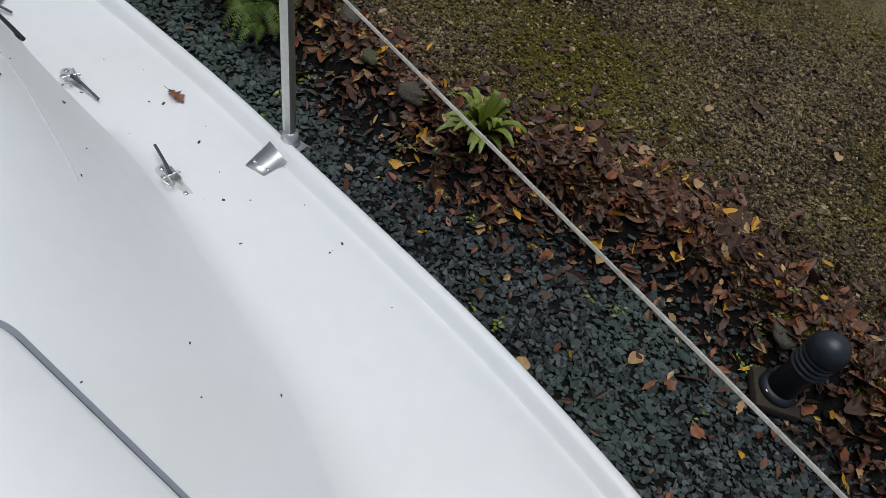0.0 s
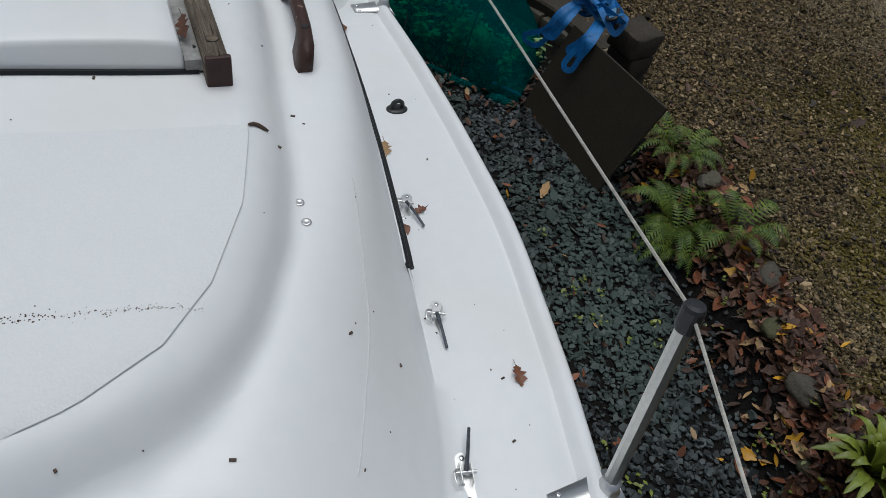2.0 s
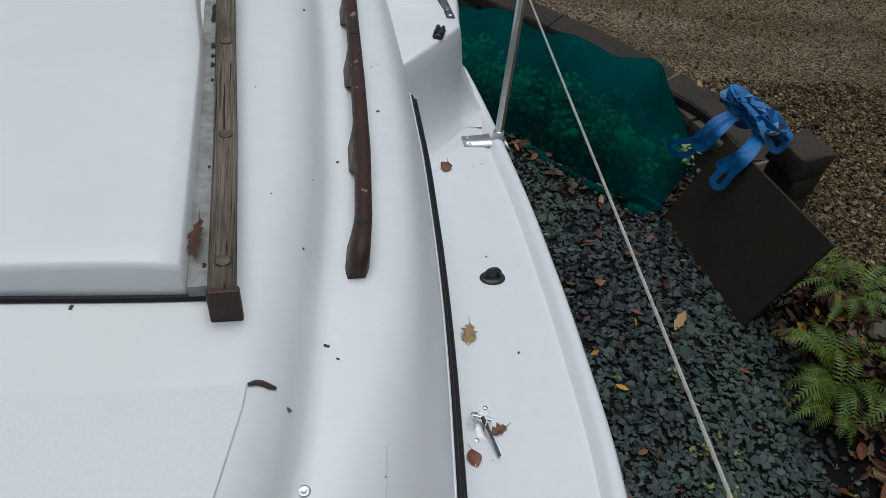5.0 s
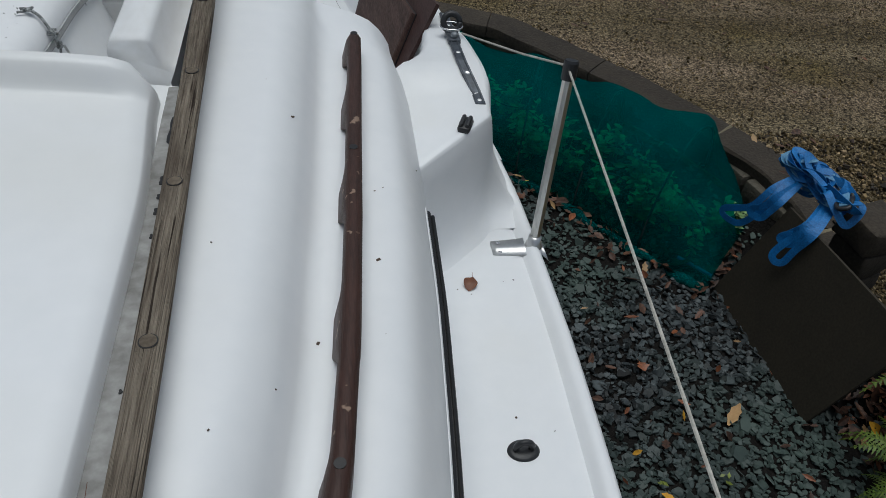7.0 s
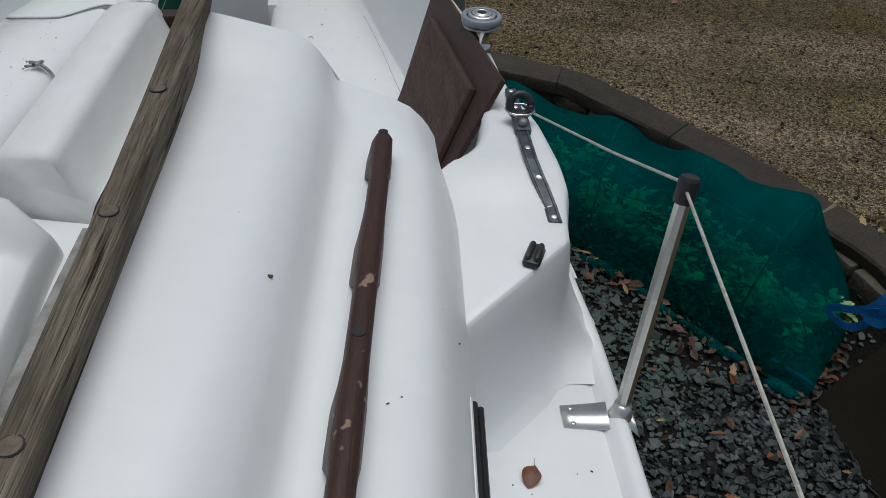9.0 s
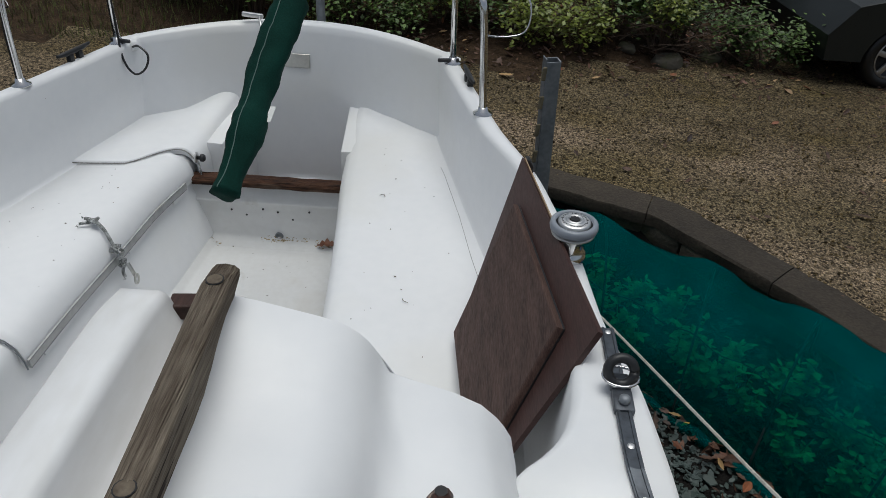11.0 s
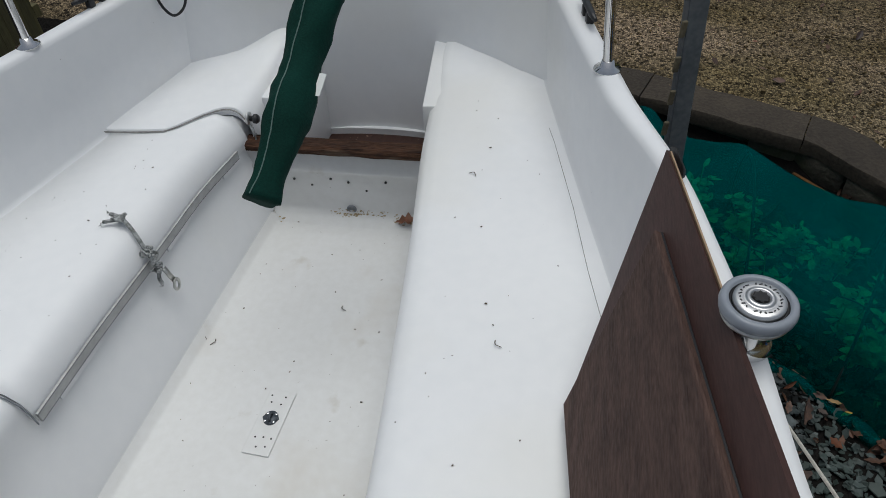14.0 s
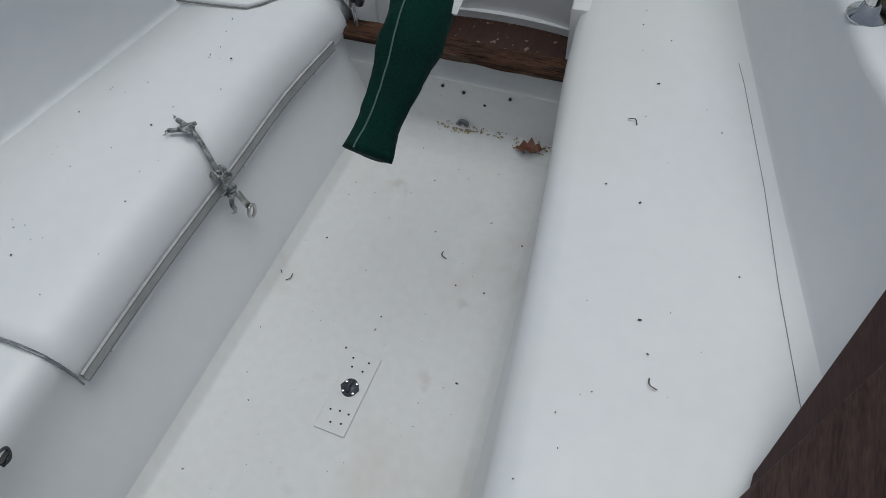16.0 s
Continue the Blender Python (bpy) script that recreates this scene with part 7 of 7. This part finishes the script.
bmesh.ops.rotate(bm, verts=bm.verts, cent=(1.09, 1.36, 0.6), matrix=Euler((0, radians(-1.5), radians(14))).to_matrix())
part("channel", bm, GALV, post)
bm = bare()
for k in range(9):
    box(bm, (0.02, 0.012, 0.06), pose(1.052 + 0.003 * math.sin(k * 3), 1.348, 0.60 - 0.13 * k, 4, 3, 20), 0.004)
tagged(part("flaking_crust", bm, MORTAR, post, "flaking crust down one edge"), kind="stuff")

settle = None
# ---- fence, bank, shrubs and car behind the drive ----
fence = thing("timber_fence", "close-boarded greenish timber fence", "fence")
fz0 = -0.47
for i in range(16):
    x = -2.55 - 0.105 * i * 0.92
    y = 2.55 + 0.105 * i * 0.25
    bm = bare()
    box(bm, (0.096, 0.02, 1.7), pose(x, y, fz0 + 0.83, 0, 0, -15 + (i % 2) * 2), 0.003, 1)
    part("fence_board", bm, FENCE, fence)
for z in (0.35, 1.2):
    bm = bare()
    box(bm, (1.62, 0.04, 0.07), pose(-3.28, 2.78, fz0 + z, 0, 0, -15))
    part("fence_rail", bm, FENCE, fence)


def shrub(x, y, h, w, seed, mat=BUSH, count=900, leaf=0.055):
    r = random.Random(seed)
    z0 = ground_z(x, y)
    s_ = thing("shrub", "straggly green shrub on the bank", "shrub", group="shrubs on the bank")
    bm = bare()
    tips = []
    for k in range(11):
        a, rr = r.uniform(0, 6.3), w * math.sqrt(r.random())
        t = Vector((x + rr * math.cos(a), y + rr * math.sin(a), z0 + h * r.uniform(0.4, 1.0)))
        b_ = Vector((x + 0.2 * rr * math.cos(a), y + 0.2 * rr * math.sin(a), z0 - 0.02))
        mid_ = b_.lerp(t, 0.5) + Vector((0, 0, 0.12 * h))
        sweep(bm, [b_, mid_, t], [0.010, 0.007, 0.003], 5)
        tips.append((b_, mid_, t))
    tagged(part("woody_stem", bm, TWIG, s_), kind="stuff")
    allv, allf = [], []
    for k in range(count):
        b_, m_, t = r.choice(tips)
        p = m_.lerp(t, r.random() ** 0.7) + Vector((r.gauss(0, 0.10), r.gauss(0, 0.10), r.gauss(0, 0.08)))
        aa, ln = r.uniform(0, 6.3), leaf * r.uniform(0.6, 1.3)
        d = Vector((math.cos(aa), math.sin(aa), r.uniform(-0.7, 0.3))).normalized() * ln
        sd = Vector((-math.sin(aa), math.cos(aa), r.uniform(-0.5, 0.5))) * ln * 0.3
        o = len(allv)
        allv += [p, p + d * 0.5 + sd, p + d, p + d * 0.5 - sd]
        allf.append((o, o + 1, o + 2, o + 3))
    me = bpy.data.meshes.new("foliage")
    me.from_pydata(allv, [], allf)
    me.materials.append(mat)
    ob = new("foliage", me)
    ob.parent = s_


rng = random.Random(5)
for i in range(15):
    x = -2.2 + 0.42 * i + rng.uniform(-0.12, 0.12)
    shrub(x, 5.35 + 0.12 * x + rng.uniform(0, 0.35), rng.uniform(0.45, 0.85), 0.35, 40 + i, HARTS if i in (6, 8, 9, 11) else BUSH, 1000)
for i in range(12):
    x = -2.6 + 0.7 * i
    shrub(x, 6.6 + 0.1 * x + rng.uniform(0, 0.5), rng.uniform(0.9, 1.5), 0.55, 70 + i, BUSH, 1300, 0.07)
bm = bare()
for i in range(130):
    x, y = rng.uniform(1.8, 3.4), rng.uniform(5.5, 6.3)
    z = ground_z(x, y) + rng.uniform(0.1, 0.5)
    a = rng.uniform(-0.5, 0.5)
    sweep(bm, [(x, y, z), (x + 0.18 * math.cos(a), y + 0.05, z + rng.uniform(-0.06, 0.1)), (x + 0.4 * math.cos(a), y + 0.1, z + rng.uniform(-0.15, 0.1))], 0.004, 4)
tagged(part("brush_heap", bm, TWIG), "heap of grey dead brush on the bank", "brushwood", kind="stuff")

allv, allf = [], []
for i in range(9000):
    x = rng.uniform(-5.2, -0.2)
    y = rng.uniform(4.3, 7.5)
    if y < 4.4 + 0.25 * noise.noise((x * 2, 0, 0)) + 0.2 * step(-1.2, -0.2, x) * 3:
        continue
    z = ground_z(x, y)
    a, h = rng.uniform(0, 6.3), rng.uniform(0.05, 0.14)
    d = Vector((math.cos(a), math.sin(a), 0))
    o = len(allv)
    p = Vector((x, y, z - 0.01))
    allv += [p - d * 0.004, p + d * 0.004, p + Vector((-d.y * 0.04, d.x * 0.04, h))]
    allf.append((o, o + 1, o + 2))
me = bpy.data.meshes.new("rough_grass")
me.from_pydata(allv, [], allf)
me.materials.append(GRASS)
tagged(new("rough_grass", me), "rough grass verge beyond the driveway", "grass", kind="stuff")

for i, (x, y, s_) in enumerate(((2.6, 5.62, 0.16), (3.1, 5.9, 0.13), (3.6, 6.5, 0.12), (2.2, 5.7, 0.1), (4.2, 6.9, 0.14))):
    rock(x, y, ground_z(x, y) + 0.02, s_, s_ * 0.8, s_ * 0.6, 40 * i, "mossy stone on the bank")


def car(cx, cy, turn):
    z = -0.92
    c = thing("parked_car", "dark grey hatchback parked under the bank", "car")
    m = pose(cx, cy, z, 0, 0, turn)
    bm = bare()
    prof = [(-0.75, 0.30), (-0.78, 0.55), (-0.55, 0.82), (0.1, 0.95), (0.8, 1.42), (2.1, 1.46), (2.9, 1.02), (3.2, 0.9), (3.25, 0.4), (3.1, 0.28)]
    wheel_x = (0.0, 2.45)
    outline_ = []
    for k in range(21):
        a = math.pi * k / 20
        outline_.append((2.45 + 0.36 * math.cos(a), 0.28 + 0.36 * math.sin(a)))
    for k in range(21):
        a = math.pi * k / 20
        outline_.append((0.0 + 0.36 * math.cos(a), 0.28 + 0.36 * math.sin(a)))
    full = prof + outline_
    rows = []
    for k, (yy, inn) in enumerate(((0.0, 0.04), (0.03, 0.0), (0.8, 0.0), (1.65, 0.0), (1.70, 0.04))):
        rows.append([m @ Vector((x + (1.2 - x) * inn * 0.1, yy + (0.12 * max(0, zz - 0.85) if yy < 0.5 else -0.12 * max(0, zz - 0.85)), zz - inn * 0.2 * (zz > 0.6))) for x, zz in full])
    vs = loft(bm, rows, wrap=True)
    bm.faces.new(vs[0])
    bm.faces.new(list(reversed(vs[-1])))
    bmesh.ops.recalc_face_normals(bm, faces=bm.faces)
    part("body", bm, CARPAINT, c, smooth=35)
    for wx in wheel_x:
        for wy in (0.10, 1.58):
            wm_ = m @ pose(wx, wy, 0.315, 90, 0, 0)
            bm = bare()
            lathe(bm, [(0.20, -0.09), (0.29, -0.10), (0.315, -0.07), (0.315, 0.07), (0.29, 0.10), (0.215, 0.10), (0.205, 0.06)], wm_, 36)
            wh = part("wheel", bm, RUBBER, c, "black tyre", 35)
            bm = bare()
            lathe(bm, [(0.205, 0.0), (0.208, 0.09), (0.196, 0.095), (0.19, 0.05), (0.05, 0.05), (0.045, 0.075), (0.02, 0.08)], wm_, 36)
            for k in range(5):
                box(bm, (0.055, 0.17, 0.03), wm_ @ pose(0, 0, 0.075, 0, 0, 72 * k) @ pose(0, 0.115, 0), 0.008)
            part("alloy_rim", bm, ALLOYWHEEL, wh, "five-spoke silver alloy rim", 35)
    bm = bare()
    sw = [(0.15, 0.98), (0.80, 1.36), (2.05, 1.40), (2.6, 1.05)]
    slab(bm, sw, 0.01, m @ pose(0, 0.045, 0, 90, 0, 0))
    part("side_window", bm, DARKGLASS, c)


car(4.80, 5.62, 8)

# non-skid panels


def edge_at(y, inset):
    """Half width of the raised middle at y, drawn in by inset."""
    lo, hi = 0.0, 0.75
    for _ in range(18):
        mid_x = (lo + hi) / 2
        if dome_distance(mid_x, y) > inset:
            lo = mid_x
        else:
            hi = mid_x
    return lo


bm = bare()
sweep(bm, [(table(y, PANEL, 0.06), y, top_z(table(y, PANEL, 0.06), y) + 0.0012) for y in [-3.20 + 0.54 * i / 40 for i in range(41)]], 0.0009, 4)
part("panel_border", bm, BORDER, boat, "worn edge of a moulded panel")
patch("nonskid_panel", lambda y: -edge_at(y, 0.052), lambda y: edge_at(y, 0.052), -3.128, -2.62)
